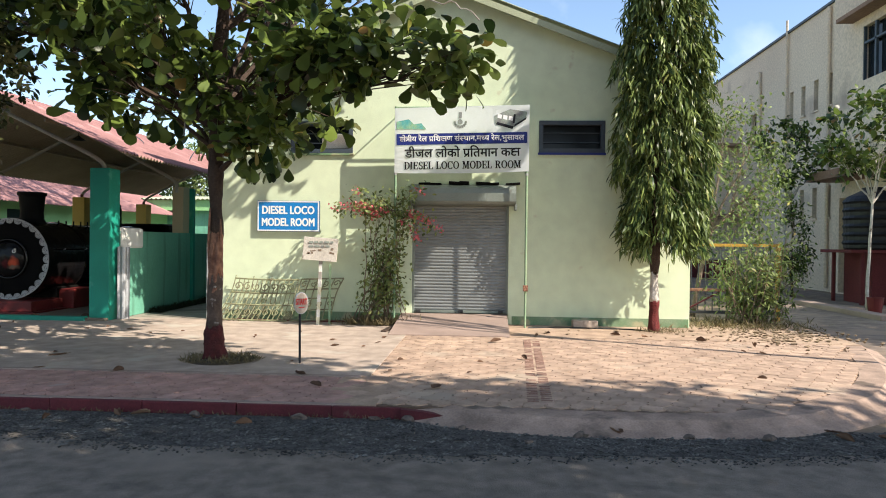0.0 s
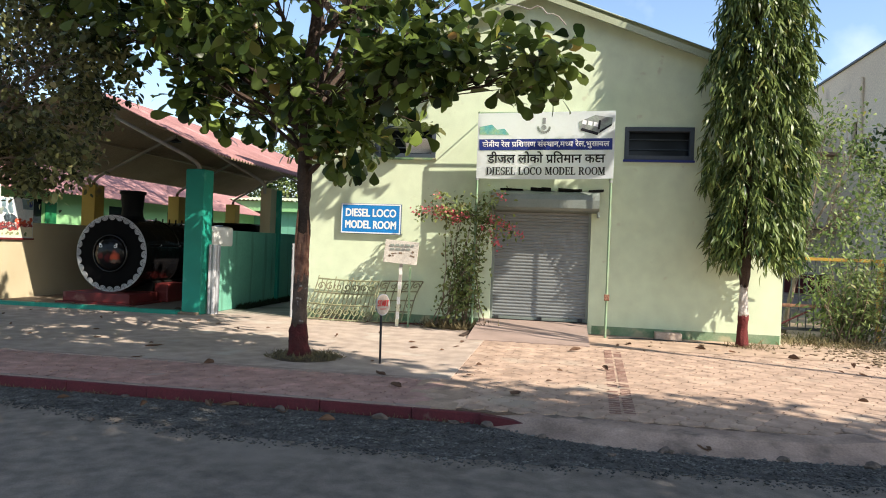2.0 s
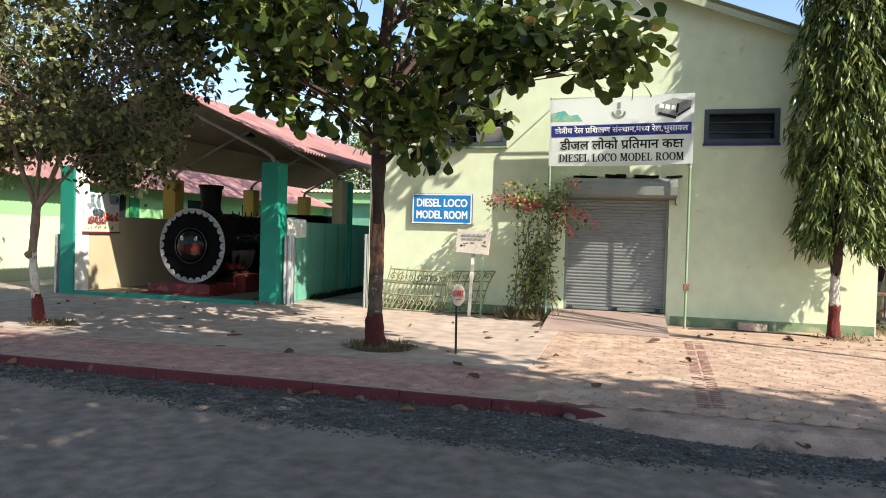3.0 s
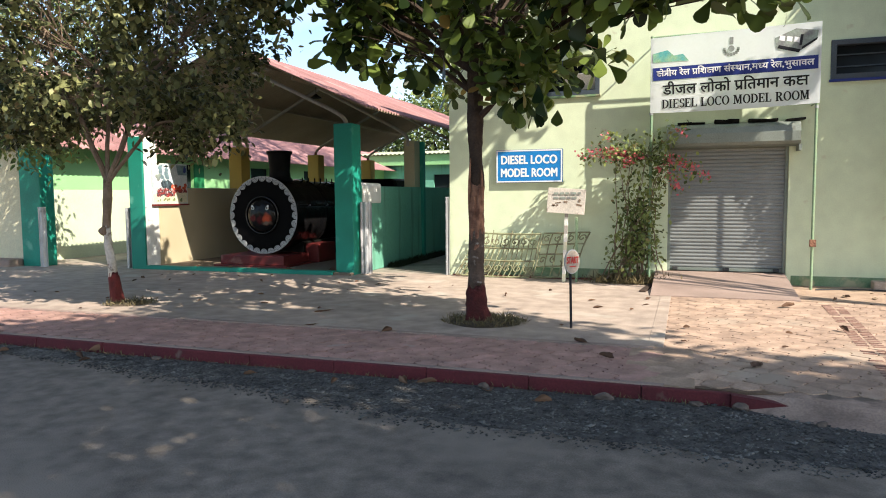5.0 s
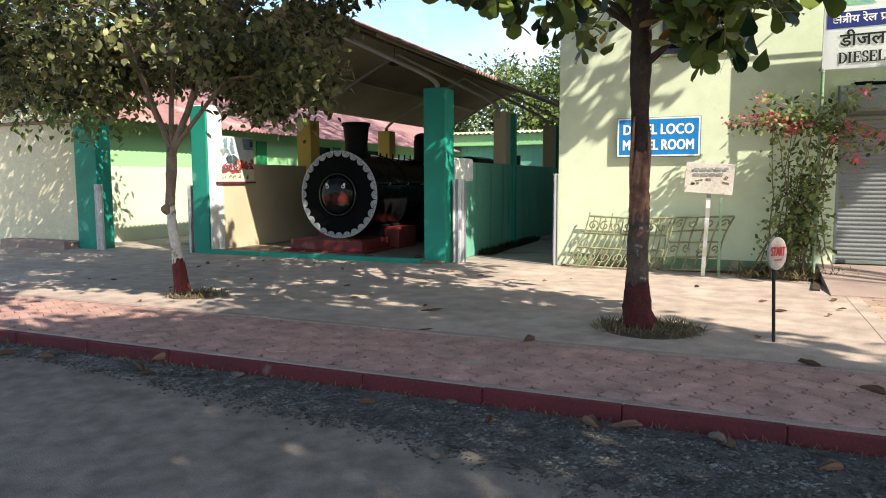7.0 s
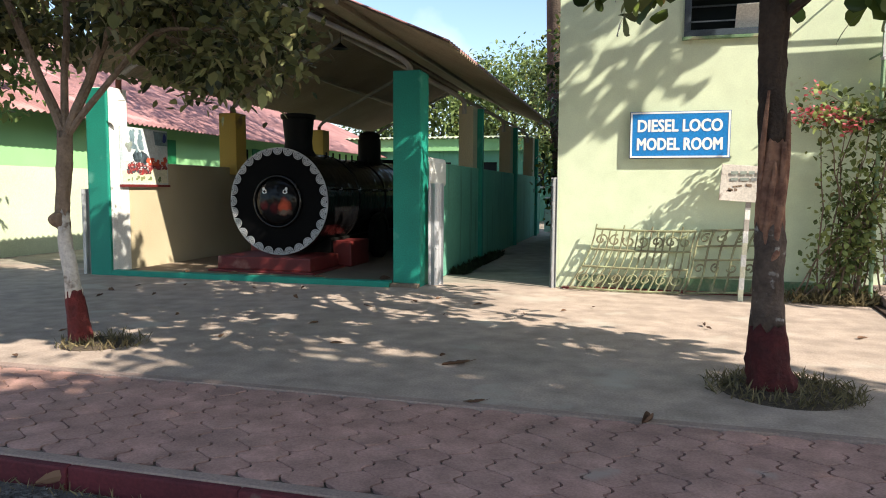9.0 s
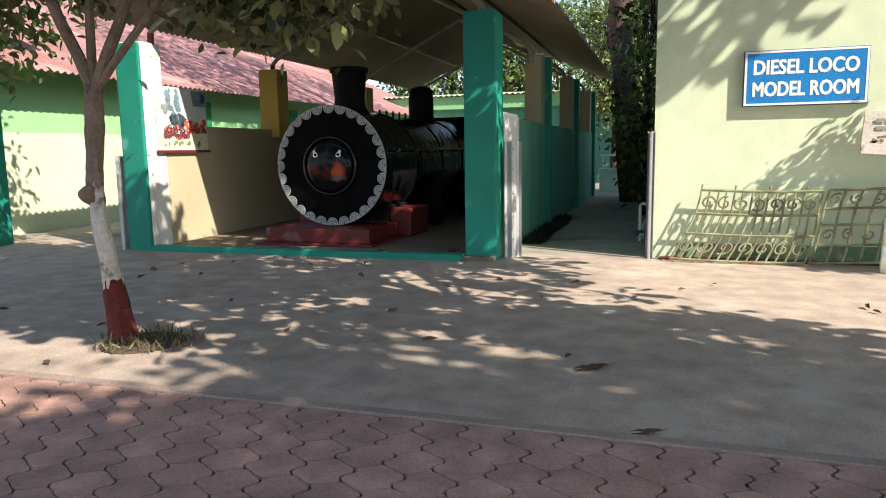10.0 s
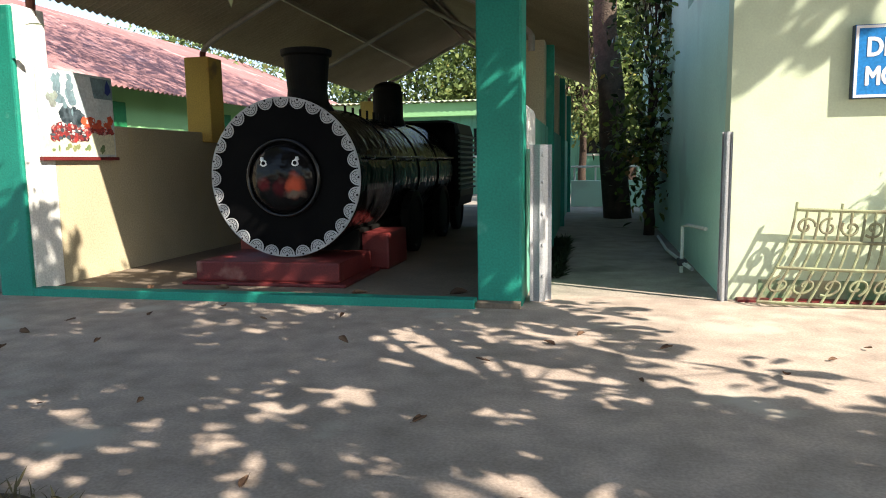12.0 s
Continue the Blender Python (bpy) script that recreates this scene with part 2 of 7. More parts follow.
# ---- materials ----
def surface(name, col, col2=None, scale=1.5, fine=45.0, rough=0.85, metal=0.0, bump=0.15, stain=None, stain_scale=0.8, stain_at=0.6, spread=0.0, streak=None, gloss=0.3, speck=0.0, grainy=1.0):
    """A weathered surface: two colours mixed by coarse and fine noise, stains of their own shape, fine relief."""
    mt = bpy.data.materials.new(name)
    mt.use_nodes = True
    nt = mt.node_tree
    N, L = nt.nodes, nt.links
    bsdf = N["Principled BSDF"]
    bsdf.inputs["Roughness"].default_value = rough
    bsdf.inputs["Metallic"].default_value = metal
    bsdf.inputs["Specular IOR Level"].default_value = gloss
    geo = N.new("ShaderNodeNewGeometry")

    def noise_at(sc, detail=5.0, squash=None):
        n = N.new("ShaderNodeTexNoise")
        n.inputs["Scale"].default_value, n.inputs["Detail"].default_value = sc, detail
        if squash:
            mp = N.new("ShaderNodeMapping")
            mp.inputs["Scale"].default_value = squash
            L.new(geo.outputs["Position"], mp.inputs["Vector"])
            L.new(mp.outputs["Vector"], n.inputs["Vector"])
        else:
            L.new(geo.outputs["Position"], n.inputs["Vector"])
        return n

    def ramp(src, a, b):
        r = N.new("ShaderNodeMapRange")
        r.inputs["From Min"].default_value, r.inputs["From Max"].default_value = a, b
        L.new(src, r.inputs["Value"])
        return r.outputs["Result"]

    def mix(fac, a, b, kind="MIX"):
        m = N.new("ShaderNodeMix")
        m.data_type, m.blend_type = "RGBA", kind
        for sock, v in ((m.inputs["Factor"], fac), (m.inputs["A"], a), (m.inputs["B"], b)):
            if isinstance(v, (tuple, float)):
                sock.default_value = v
            else:
                L.new(v, sock)
        return m.outputs["Result"]

    col2 = col2 or tuple(c * 0.75 for c in col[:3]) + (1.0,)
    coarse, grain = noise_at(scale), noise_at(fine, 3.0)
    out = mix(ramp(coarse.outputs["Fac"], 0.35, 0.65), col, col2)
    g = N.new("ShaderNodeMapRange")
    g.inputs["From Min"].default_value, g.inputs["From Max"].default_value, g.inputs["To Min"].default_value, g.inputs["To Max"].default_value = 0.3, 0.7, 1 - 0.18 * grainy, 1 + 0.12 * grainy
    L.new(grain.outputs["Fac"], g.inputs["Value"])
    out = mix(1.0, out, g.outputs["Result"], "MULTIPLY")
    if speck:
        sp = noise_at(fine * 0.07, 10.0)
        r = N.new("ShaderNodeMapRange")
        r.inputs["From Min"].default_value, r.inputs["From Max"].default_value, r.inputs["To Min"].default_value, r.inputs["To Max"].default_value = 0.3, 0.7, 1 - speck, 1 + speck
        L.new(sp.outputs["Fac"], r.inputs["Value"])
        out = mix(1.0, out, r.outputs["Result"], "MULTIPLY")
    if stain:
        s = noise_at(stain_scale, 9.0)
        out = mix(ramp(s.outputs["Fac"], stain_at, stain_at + 0.09), out, stain)
    if streak:
        s = noise_at(1.0, 6.0, (5.0, 5.0, 0.45))
        out = mix(ramp(s.outputs["Fac"], 0.56, 0.72), out, streak)
    if spread:
        info = N.new("ShaderNodeObjectInfo")
        isl = N.new("ShaderNodeMath")
        isl.operation = "ADD"
        L.new(info.outputs["Random"], isl.inputs[0])
        L.new(geo.outputs["Random Per Island"], isl.inputs[1])
        fr = N.new("ShaderNodeMath")
        fr.operation = "FRACT"
        L.new(isl.outputs[0], fr.inputs[0])
        v = N.new("ShaderNodeMapRange")
        v.inputs["To Min"].default_value, v.inputs["To Max"].default_value = 1 - spread, 1 + spread
        L.new(fr.outputs[0], v.inputs["Value"])
        out = mix(1.0, out, v.outputs["Result"], "MULTIPLY")
    L.new(out, bsdf.inputs["Base Color"])
    if bump:
        b = N.new("ShaderNodeBump")
        b.inputs["Strength"].default_value, b.inputs["Distance"].default_value = bump, 0.02
        L.new(grain.outputs["Fac"], b.inputs["Height"])
        L.new(b.outputs["Normal"], bsdf.inputs["Normal"])
    return mt


def leafy(name, dark, light, glow=0.35, rough=0.5, dry=None):
    """Leaves: colour varied leaf by leaf, light passing through them."""
    mt = bpy.data.materials.new(name)
    mt.use_nodes = True
    N, L = mt.node_tree.nodes, mt.node_tree.links
    bsdf = N["Principled BSDF"]
    geo = N.new("ShaderNodeNewGeometry")
    info = N.new("ShaderNodeObjectInfo")
    add = N.new("ShaderNodeMath")
    add.operation = "ADD"
    L.new(geo.outputs["Random Per Island"], add.inputs[0])
    L.new(info.outputs["Random"], add.inputs[1])
    fr = N.new("ShaderNodeMath")
    fr.operation = "FRACT"
    L.new(add.outputs[0], fr.inputs[0])
    ramp = N.new("ShaderNodeValToRGB")
    ramp.color_ramp.elements[0].color, ramp.color_ramp.elements[1].color = dark, light
    if dry:
        e = ramp.color_ramp.elements.new(0.95)
        e.color = light
        ramp.color_ramp.elements[-1].color = dry
        ramp.color_ramp.elements[-1].position = 0.99
    L.new(fr.outputs[0], ramp.inputs["Fac"])
    L.new(ramp.outputs["Color"], bsdf.inputs["Base Color"])
    bsdf.inputs["Roughness"].default_value, bsdf.inputs["Specular IOR Level"].default_value = rough, 0.25
    tr = N.new("ShaderNodeBsdfTranslucent")
    L.new(ramp.outputs["Color"], tr.inputs["Color"])
    mx = N.new("ShaderNodeMixShader")
    mx.inputs[0].default_value = glow
    L.new(bsdf.outputs[0], mx.inputs[1])
    L.new(tr.outputs[0], mx.inputs[2])
    L.new(mx.outputs[0], N["Material Output"].inputs["Surface"])
    return mt


ASPHALT = surface("asphalt", (0.225, 0.19, 0.152, 1), (0.185, 0.156, 0.126, 1), 0.5, 90, 0.9, bump=0.5, speck=0.3, stain=(0.25, 0.212, 0.17, 1), stain_scale=0.45, stain_at=0.57)
EARTH = surface("dry earth", (0.27, 0.2, 0.13, 1), (0.2, 0.15, 0.1, 1), 0.7, 30, 0.95, bump=0.6, stain=(0.14, 0.13, 0.07, 1), stain_scale=0.6)
CONCRETE = surface("worn concrete", (0.435, 0.35, 0.285, 1), (0.37, 0.3, 0.245, 1), 0.8, 55, 0.85, bump=0.25, speck=0.22, stain=(0.47, 0.42, 0.35, 1), stain_scale=1.1, stain_at=0.6)
PAVER_RED = surface("red paver", (0.44, 0.262, 0.215, 1), (0.37, 0.232, 0.19, 1), 1.2, 70, 0.85, bump=0.35, speck=0.25, spread=0.1, stain=(0.4, 0.31, 0.26, 1), stain_scale=2.6, stain_at=0.66)
PAVER_TAN = surface("dusty orange paver", (0.45, 0.325, 0.24, 1), (0.38, 0.27, 0.2, 1), 1.0, 70, 0.88, bump=0.35, speck=0.25, spread=0.12, stain=(0.43, 0.34, 0.26, 1), stain_scale=0.9, stain_at=0.57)
PAVER_DARK = surface("dark paver", (0.2, 0.115, 0.09, 1), (0.24, 0.14, 0.11, 1), 1.0, 70, 0.88, bump=0.3, spread=0.15)
JOINT = surface("joint dirt", (0.13, 0.105, 0.08, 1), (0.09, 0.075, 0.06, 1), 2.5, 60, 0.95, bump=0.3)
JOINT_SAND = surface("joint sand", (0.2, 0.135, 0.09, 1), (0.14, 0.095, 0.065, 1), 2.5, 60, 0.95, bump=0.3)
KERB_RED = surface("red kerb paint", (0.13, 0.024, 0.03, 1), (0.095, 0.02, 0.025, 1), 2.0, 50, 0.75, bump=0.3, stain=(0.2, 0.16, 0.13, 1), stain_scale=3.0, stain_at=0.64)
RIM = surface("pinkish cement", (0.36, 0.27, 0.225, 1), (0.28, 0.21, 0.175, 1), 1.5, 60, 0.85, bump=0.3)
STONE = surface("gravel", (0.15, 0.145, 0.13, 1), (0.05, 0.05, 0.047, 1), 6.0, 60, 0.9, bump=0.2, spread=0.5)
SOIL_DARK = surface("dark crumbly soil", (0.11, 0.085, 0.06, 1), (0.06, 0.047, 0.035, 1), 6.0, 40, 0.95, bump=0.8, stain=(0.2, 0.16, 0.11, 1), stain_scale=9.0, stain_at=0.6)
CREAM = surface("lime cream paint", (0.67, 0.75, 0.53, 1), (0.62, 0.705, 0.49, 1), 0.6, 50, 0.8, bump=0.06, speck=0.06, stain=(0.55, 0.57, 0.39, 1), stain_scale=4.5, stain_at=0.67, grainy=0.3)
IVORY = surface("ivory wall paint", (0.72, 0.68, 0.48, 1), (0.65, 0.61, 0.42, 1), 0.8, 50, 0.8, bump=0.15, stain=(0.5, 0.45, 0.32, 1), stain_scale=1.2, stain_at=0.64)
SIDE_GREEN = surface("pale mint paint", (0.62, 0.86, 0.72, 1), (0.55, 0.79, 0.65, 1), 0.8, 50, 0.8, bump=0.1, stain=(0.5, 0.68, 0.57, 1), stain_scale=0.7, stain_at=0.56, grainy=0.4)
BASE_GREEN = surface("green skirting paint", (0.14, 0.25, 0.13, 1), (0.25, 0.32, 0.2, 1), 2.5, 50, 0.8, bump=0.2, stain=(0.4, 0.38, 0.24, 1), stain_scale=3.0, stain_at=0.5)
TEAL = surface("teal green paint", (0.016, 0.27, 0.19, 1), (0.014, 0.22, 0.155, 1), 1.4, 50, 0.55, bump=0.15, stain=(0.1, 0.36, 0.27, 1), stain_scale=2.2, stain_at=0.64, gloss=0.4)
MINT = surface("mint green wall paint", (0.17, 0.42, 0.3, 1), (0.13, 0.35, 0.25, 1), 1.0, 50, 0.75, bump=0.15, streak=(0.1, 0.24, 0.17, 1))
BUFF = surface("buff wall paint", (0.52, 0.45, 0.3, 1), (0.46, 0.39, 0.255, 1), 1.0, 50, 0.8, bump=0.15, streak=(0.5, 0.42, 0.25, 1))
OCHRE = surface("ochre yellow paint", (0.6, 0.42, 0.1, 1), (0.52, 0.36, 0.09, 1), 1.4, 50, 0.75, bump=0.15, stain=(0.25, 0.18, 0.08, 1), stain_scale=2.0, stain_at=0.66)
WHITE = surface("white paint", (0.8, 0.79, 0.74, 1), (0.72, 0.71, 0.66, 1), 1.5, 50, 0.7, bump=0.1, stain=(0.5, 0.46, 0.4, 1), stain_scale=2.5, stain_at=0.68)
APPLE = surface("apple green wall paint", (0.3, 0.58, 0.26, 1), (0.26, 0.52, 0.23, 1), 0.9, 50, 0.8, bump=0.12)
PALE_WALL = surface("pale green lower wall", (0.58, 0.65, 0.46, 1), (0.52, 0.59, 0.41, 1), 0.9, 50, 0.8, bump=0.12)
DARK_GREEN = surface("dark green shutter paint", (0.02, 0.2, 0.07, 1), None, 1.5, 50, 0.6)
ROOF_RED = surface("faded red sheet", (0.33, 0.178, 0.168, 1), (0.26, 0.135, 0.126, 1), 0.9, 30, 0.7, bump=0.1, stain=(0.48, 0.27, 0.25, 1), stain_scale=1.0, stain_at=0.58)
SHEET_BACK = surface("beige sheet underside", (0.36, 0.29, 0.195, 1), (0.285, 0.23, 0.155, 1), 1.0, 40, 0.6, bump=0.05)
SHEET_CREAM = surface("cream sheet", (0.7, 0.68, 0.5, 1), (0.62, 0.6, 0.44, 1), 1.0, 40, 0.6, bump=0.05)
SHEET_GREEN = surface("pale green roof sheet", (0.45, 0.5, 0.34, 1), (0.38, 0.42, 0.28, 1), 1.0, 40, 0.6, bump=0.05)
PIPE = surface("grey painted steel pipe", (0.42, 0.4, 0.36, 1), (0.34, 0.3, 0.26, 1), 3.0, 60, 0.5, metal=0.2)
PIPE_RUST = surface("red oxide steel pipe", (0.2, 0.07, 0.045, 1), (0.15, 0.06, 0.04, 1), 3.0, 60, 0.6)
GALV = surface("galvanised steel", (0.5, 0.51, 0.52, 1), (0.4, 0.41, 0.42, 1), 2.0, 70, 0.45, metal=0.55, bump=0.05)
SHUTTER = surface("grey shutter steel", (0.27, 0.285, 0.28, 1), (0.235, 0.25, 0.245, 1), 1.2, 60, 0.5, metal=0.35, bump=0.04, spread=0.03)
SHUTTER_BOX = surface("grey green shutter hood", (0.25, 0.28, 0.25, 1), (0.2, 0.23, 0.2, 1), 1.5, 60, 0.5, metal=0.25, bump=0.05, stain=(0.12, 0.11, 0.09, 1), stain_scale=2.5, stain_at=0.63)
BLACK = surface("glossy black paint", (0.003, 0.003, 0.0035, 1), (0.005, 0.005, 0.005, 1), 2.0, 40, 0.4, bump=0.06, gloss=0.03)
BLACK_DULL = surface("dull black paint", (0.005, 0.005, 0.005, 1), (0.009, 0.009, 0.008, 1), 2.0, 40, 0.6, bump=0.1, gloss=0.1)
LACE = surface("silver white paint", (0.5, 0.5, 0.5, 1), (0.38, 0.38, 0.39, 1), 4.0, 60, 0.5, bump=0.05)
BLACK_GLOSS = surface("polished black paint", (0.006, 0.006, 0.007, 1), (0.01, 0.009, 0.009, 1), 2.0, 40, 0.16, bump=0.12, gloss=0.4)


def wavy_gloss(name, reflections=()):
    """Polished black paint over slightly dented plate, with soft blurs of colour painted in as reflections."""
    mt = surface(name, (0.006, 0.006, 0.007, 1), (0.01, 0.009, 0.009, 1), 2.0, 40, 0.12, bump=0.0, gloss=0.16)
    N, L = mt.node_tree.nodes, mt.node_tree.links
    bsdf = N["Principled BSDF"]
    geo = N.new("ShaderNodeNewGeometry")
    n = N.new("ShaderNodeTexNoise")
    n.inputs["Scale"].default_value, n.inputs["Detail"].default_value = 5.0, 2.5
    L.new(geo.outputs["Position"], n.inputs["Vector"])
    b = N.new("ShaderNodeBump")
    b.inputs["Strength"].default_value, b.inputs["Distance"].default_value = 0.55, 0.035
    L.new(n.outputs["Fac"], b.inputs["Height"])
    L.new(b.outputs["Normal"], bsdf.inputs["Normal"])
    last = bsdf.inputs["Base Color"].links[0].from_socket
    for centre, size, colour in reflections:
        off = N.new("ShaderNodeVectorMath")
        off.operation = "SUBTRACT"
        off.inputs[1].default_value = centre
        L.new(geo.outputs["Position"], off.inputs[0])
        wob = N.new("ShaderNodeMixRGB")
        wob.blend_type = "ADD"
        wob.inputs["Fac"].default_value = 0.12
        L.new(off.outputs["Vector"], wob.inputs["Color1"])
        sm = N.new("ShaderNodeTexNoise")
        sm.inputs["Scale"].default_value = 9.0
        L.new(geo.outputs["Position"], sm.inputs["Vector"])
        cen = N.new("ShaderNodeVectorMath")
        cen.operation = "SUBTRACT"
        cen.inputs[1].default_value = (0.5, 0.5, 0.5)
        L.new(sm.outputs["Color"], cen.inputs[0])
        L.new(cen.outputs["Vector"], wob.inputs["Color2"])
        sc = N.new("ShaderNodeVectorMath")
        sc.operation = "MULTIPLY"
        sc.inputs[1].default_value = (1 / size[0], 0.0, 1 / size[1])
        L.new(wob.outputs["Color"], sc.inputs[0])
        ln = N.new("ShaderNodeVectorMath")
        ln.operation = "LENGTH"
        L.new(sc.outputs["Vector"], ln.inputs[0])
        r = N.new("ShaderNodeMapRange")
        r.interpolation_type = "SMOOTHSTEP"
        for key, v in (("From Min", 1.1), ("From Max", 0.25), ("To Min", 0.0), ("To Max", 1.0)):
            r.inputs[key].default_value = v
        L.new(ln.outputs["Value"], r.inputs["Value"])
        m = N.new("ShaderNodeMix")
        m.data_type = "RGBA"
        L.new(r.outputs["Result"], m.inputs["Factor"])
        L.new(last, m.inputs["A"])
        m.inputs["B"].default_value = colour
        last = m.outputs["Result"]
    L.new(last, bsdf.inputs["Base Color"])
    return mt


BOILER_BLACK = wavy_gloss("dented polished black paint")
# red and tan blurs coloured into the door in place of reflections
DOOR_BLACK = wavy_gloss("polished black paint with painted reflections", (
    ((-10.19, 14.43, 1.12), (0.12, 0.16), (0.5, 0.085, 0.04, 1)),
    ((-10.36, 14.43, 1.1), (0.1, 0.12), (0.07, 0.01, 0.012, 1)),
    ((-10.55, 14.43, 1.14), (0.1, 0.1), (0.09, 0.012, 0.014, 1)),
    ((-10.2, 14.43, 1.02), (0.14, 0.06), (0.16, 0.12, 0.09, 1))))
PLINTH_RED = surface("red oxide plinth paint", (0.16, 0.024, 0.022, 1), (0.12, 0.02, 0.02, 1), 2.5, 50, 0.5, bump=0.15, gloss=0.3, stain=(0.22, 0.1, 0.08, 1), stain_scale=2.2, stain_at=0.6)
YARD = surface("yard cement", (0.38, 0.33, 0.27, 1), (0.3, 0.265, 0.22, 1), 0.7, 50, 0.85, bump=0.25, speck=0.2, stain=(0.19, 0.17, 0.14, 1), stain_scale=0.9, stain_at=0.6)
GRAVEL_BED = surface("dark gravel bed", (0.085, 0.08, 0.073, 1), (0.125, 0.116, 0.104, 1), 3.0, 120, 0.95, bump=1.0, speck=0.5)
SHED_FLOOR = surface("shed floor cement", (0.22, 0.175, 0.13, 1), (0.16, 0.125, 0.09, 1), 0.9, 50, 0.8, bump=0.2)
BLUE = surface("blue sign face", (0.014, 0.22, 0.58, 1), (0.014, 0.2, 0.54, 1), 2.0, 40, 0.4, bump=0.02, gloss=0.4)
NAVY = surface("navy print", (0.02, 0.035, 0.2, 1), (0.018, 0.032, 0.18, 1), 2.0, 40, 0.5, bump=0.0, grainy=0.2)
SIGN_WHITE = surface("white sign print", (0.86, 0.86, 0.86, 1), (0.82, 0.82, 0.82, 1), 2.0, 40, 0.5, bump=0.0, grainy=0.1)
FLEX = surface("white flex banner", (0.9, 0.93, 0.96, 1), (0.88, 0.91, 0.94, 1), 1.5, 30, 0.45, bump=0.02, grainy=0.1)
INK = surface("black print", (0.012, 0.012, 0.016, 1), None, 2.0, 40, 0.5, bump=0.0)
PRINT_GREY = surface("grey green print", (0.3, 0.36, 0.3, 1), (0.2, 0.2, 0.2, 1), 9.0, 40, 0.5, bump=0.0)
PRINT_TEAL = surface("teal print", (0.1, 0.4, 0.4, 1), (0.3, 0.5, 0.3, 1), 9.0, 40, 0.5, bump=0.0)
WINDOW_BLUE = surface("dark blue frame paint", (0.05, 0.07, 0.09, 1), (0.07, 0.085, 0.1, 1), 3.0, 60, 0.5)
DARK_METAL = surface("dark metal", (0.04, 0.045, 0.05, 1), (0.06, 0.06, 0.06, 1), 3.0, 60, 0.5, metal=0.3)
POLE_GREEN = surface("green painted pole", (0.2, 0.33, 0.2, 1), (0.27, 0.36, 0.22, 1), 4.0, 60, 0.6)
GRILLE_PAINT = surface("pale green grille paint", (0.3, 0.33, 0.18, 1), (0.17, 0.15, 0.09, 1), 6.0, 60, 0.65, bump=0.1)
SIGN_RED = surface("red sign print", (0.6, 0.03, 0.03, 1), None, 3.0, 40, 0.5, bump=0.0)
BARK = surface("dark bark", (0.075, 0.05, 0.036, 1), (0.045, 0.032, 0.025, 1), 6.0, 35, 0.95, bump=1.0)
BARK_GREY = surface("grey brown bark", (0.25, 0.185, 0.135, 1), (0.17, 0.125, 0.09, 1), 6.0, 35, 0.95, bump=0.9)
BARK_LANE = surface("dim brown bark", (0.13, 0.095, 0.07, 1), (0.08, 0.06, 0.045, 1), 5.0, 30, 0.95, bump=1.0)
BARK_SCAR = surface("peeled reddish wood", (0.36, 0.185, 0.115, 1), (0.16, 0.075, 0.05, 1), 9.0, 35, 0.9, bump=0.8)
BAND_RED = surface("maroon trunk paint", (0.14, 0.024, 0.022, 1), (0.09, 0.022, 0.02, 1), 7.0, 35, 0.85, bump=0.9)
BAND_MAROON = surface("dark maroon trunk paint", (0.09, 0.017, 0.016, 1), (0.055, 0.015, 0.014, 1), 7.0, 35, 0.85, bump=0.9)
BAND_WHITE = surface("flaking whitewash", (0.6, 0.56, 0.5, 1), (0.48, 0.44, 0.38, 1), 7.0, 35, 0.9, bump=0.9, stain=(0.14, 0.1, 0.075, 1), stain_scale=7.0, stain_at=0.58)
BAND_WORN = surface("worn whitewash on bark", (0.15, 0.105, 0.078, 1), (0.08, 0.055, 0.042, 1), 7.0, 35, 0.9, bump=0.9, stain=(0.45, 0.41, 0.36, 1), stain_scale=9.0, stain_at=0.6)
LEAF_BROAD = leafy("broad green leaf", (0.01, 0.026, 0.009, 1), (0.19, 0.26, 0.055, 1), 0.3, 0.32, (0.28, 0.17, 0.05, 1))
LEAF_SMALL = leafy("small dusty leaf", (0.016, 0.026, 0.01, 1), (0.28, 0.29, 0.12, 1), 0.16, 0.42, (0.28, 0.22, 0.1, 1))
LEAF_ASH = leafy("drooping lance leaf", (0.018, 0.045, 0.015, 1), (0.24, 0.31, 0.09, 1), 0.25, 0.36, (0.34, 0.34, 0.1, 1))
LEAF_FAR = leafy("far leaf", (0.08, 0.12, 0.04, 1), (0.27, 0.34, 0.11, 1), 0.35, 0.5, (0.4, 0.36, 0.1, 1))
LEAF_SHRUB = leafy("shrub leaf", (0.06, 0.09, 0.03, 1), (0.3, 0.36, 0.12, 1), 0.3, 0.5, (0.26, 0.2, 0.09, 1))
LEAF_WEED = leafy("near-black weed", (0.008, 0.014, 0.006, 1), (0.03, 0.045, 0.018, 1), 0.15, 0.7)
LEAF_DRY = leafy("dry brown leaf", (0.08, 0.046, 0.03, 1), (0.22, 0.13, 0.08, 1), 0.1, 0.8)
GRASS_DRY = leafy("dry grass", (0.1, 0.085, 0.045, 1), (0.24, 0.195, 0.1, 1), 0.2, 0.8)
BLOOM = leafy("pink red bract", (0.62, 0.1, 0.14, 1), (0.78, 0.24, 0.26, 1), 0.3, 0.6)
FAR_WALL = surface("cream stucco", (0.74, 0.62, 0.47, 1), (0.66, 0.54, 0.41, 1), 0.25, 12, 0.85, bump=0.1, stain=(0.42, 0.34, 0.27, 1), stain_scale=0.35, stain_at=0.6)
FAR_TRIM = surface("terracotta trim", (0.3, 0.19, 0.13, 1), None, 0.5, 12, 0.85)
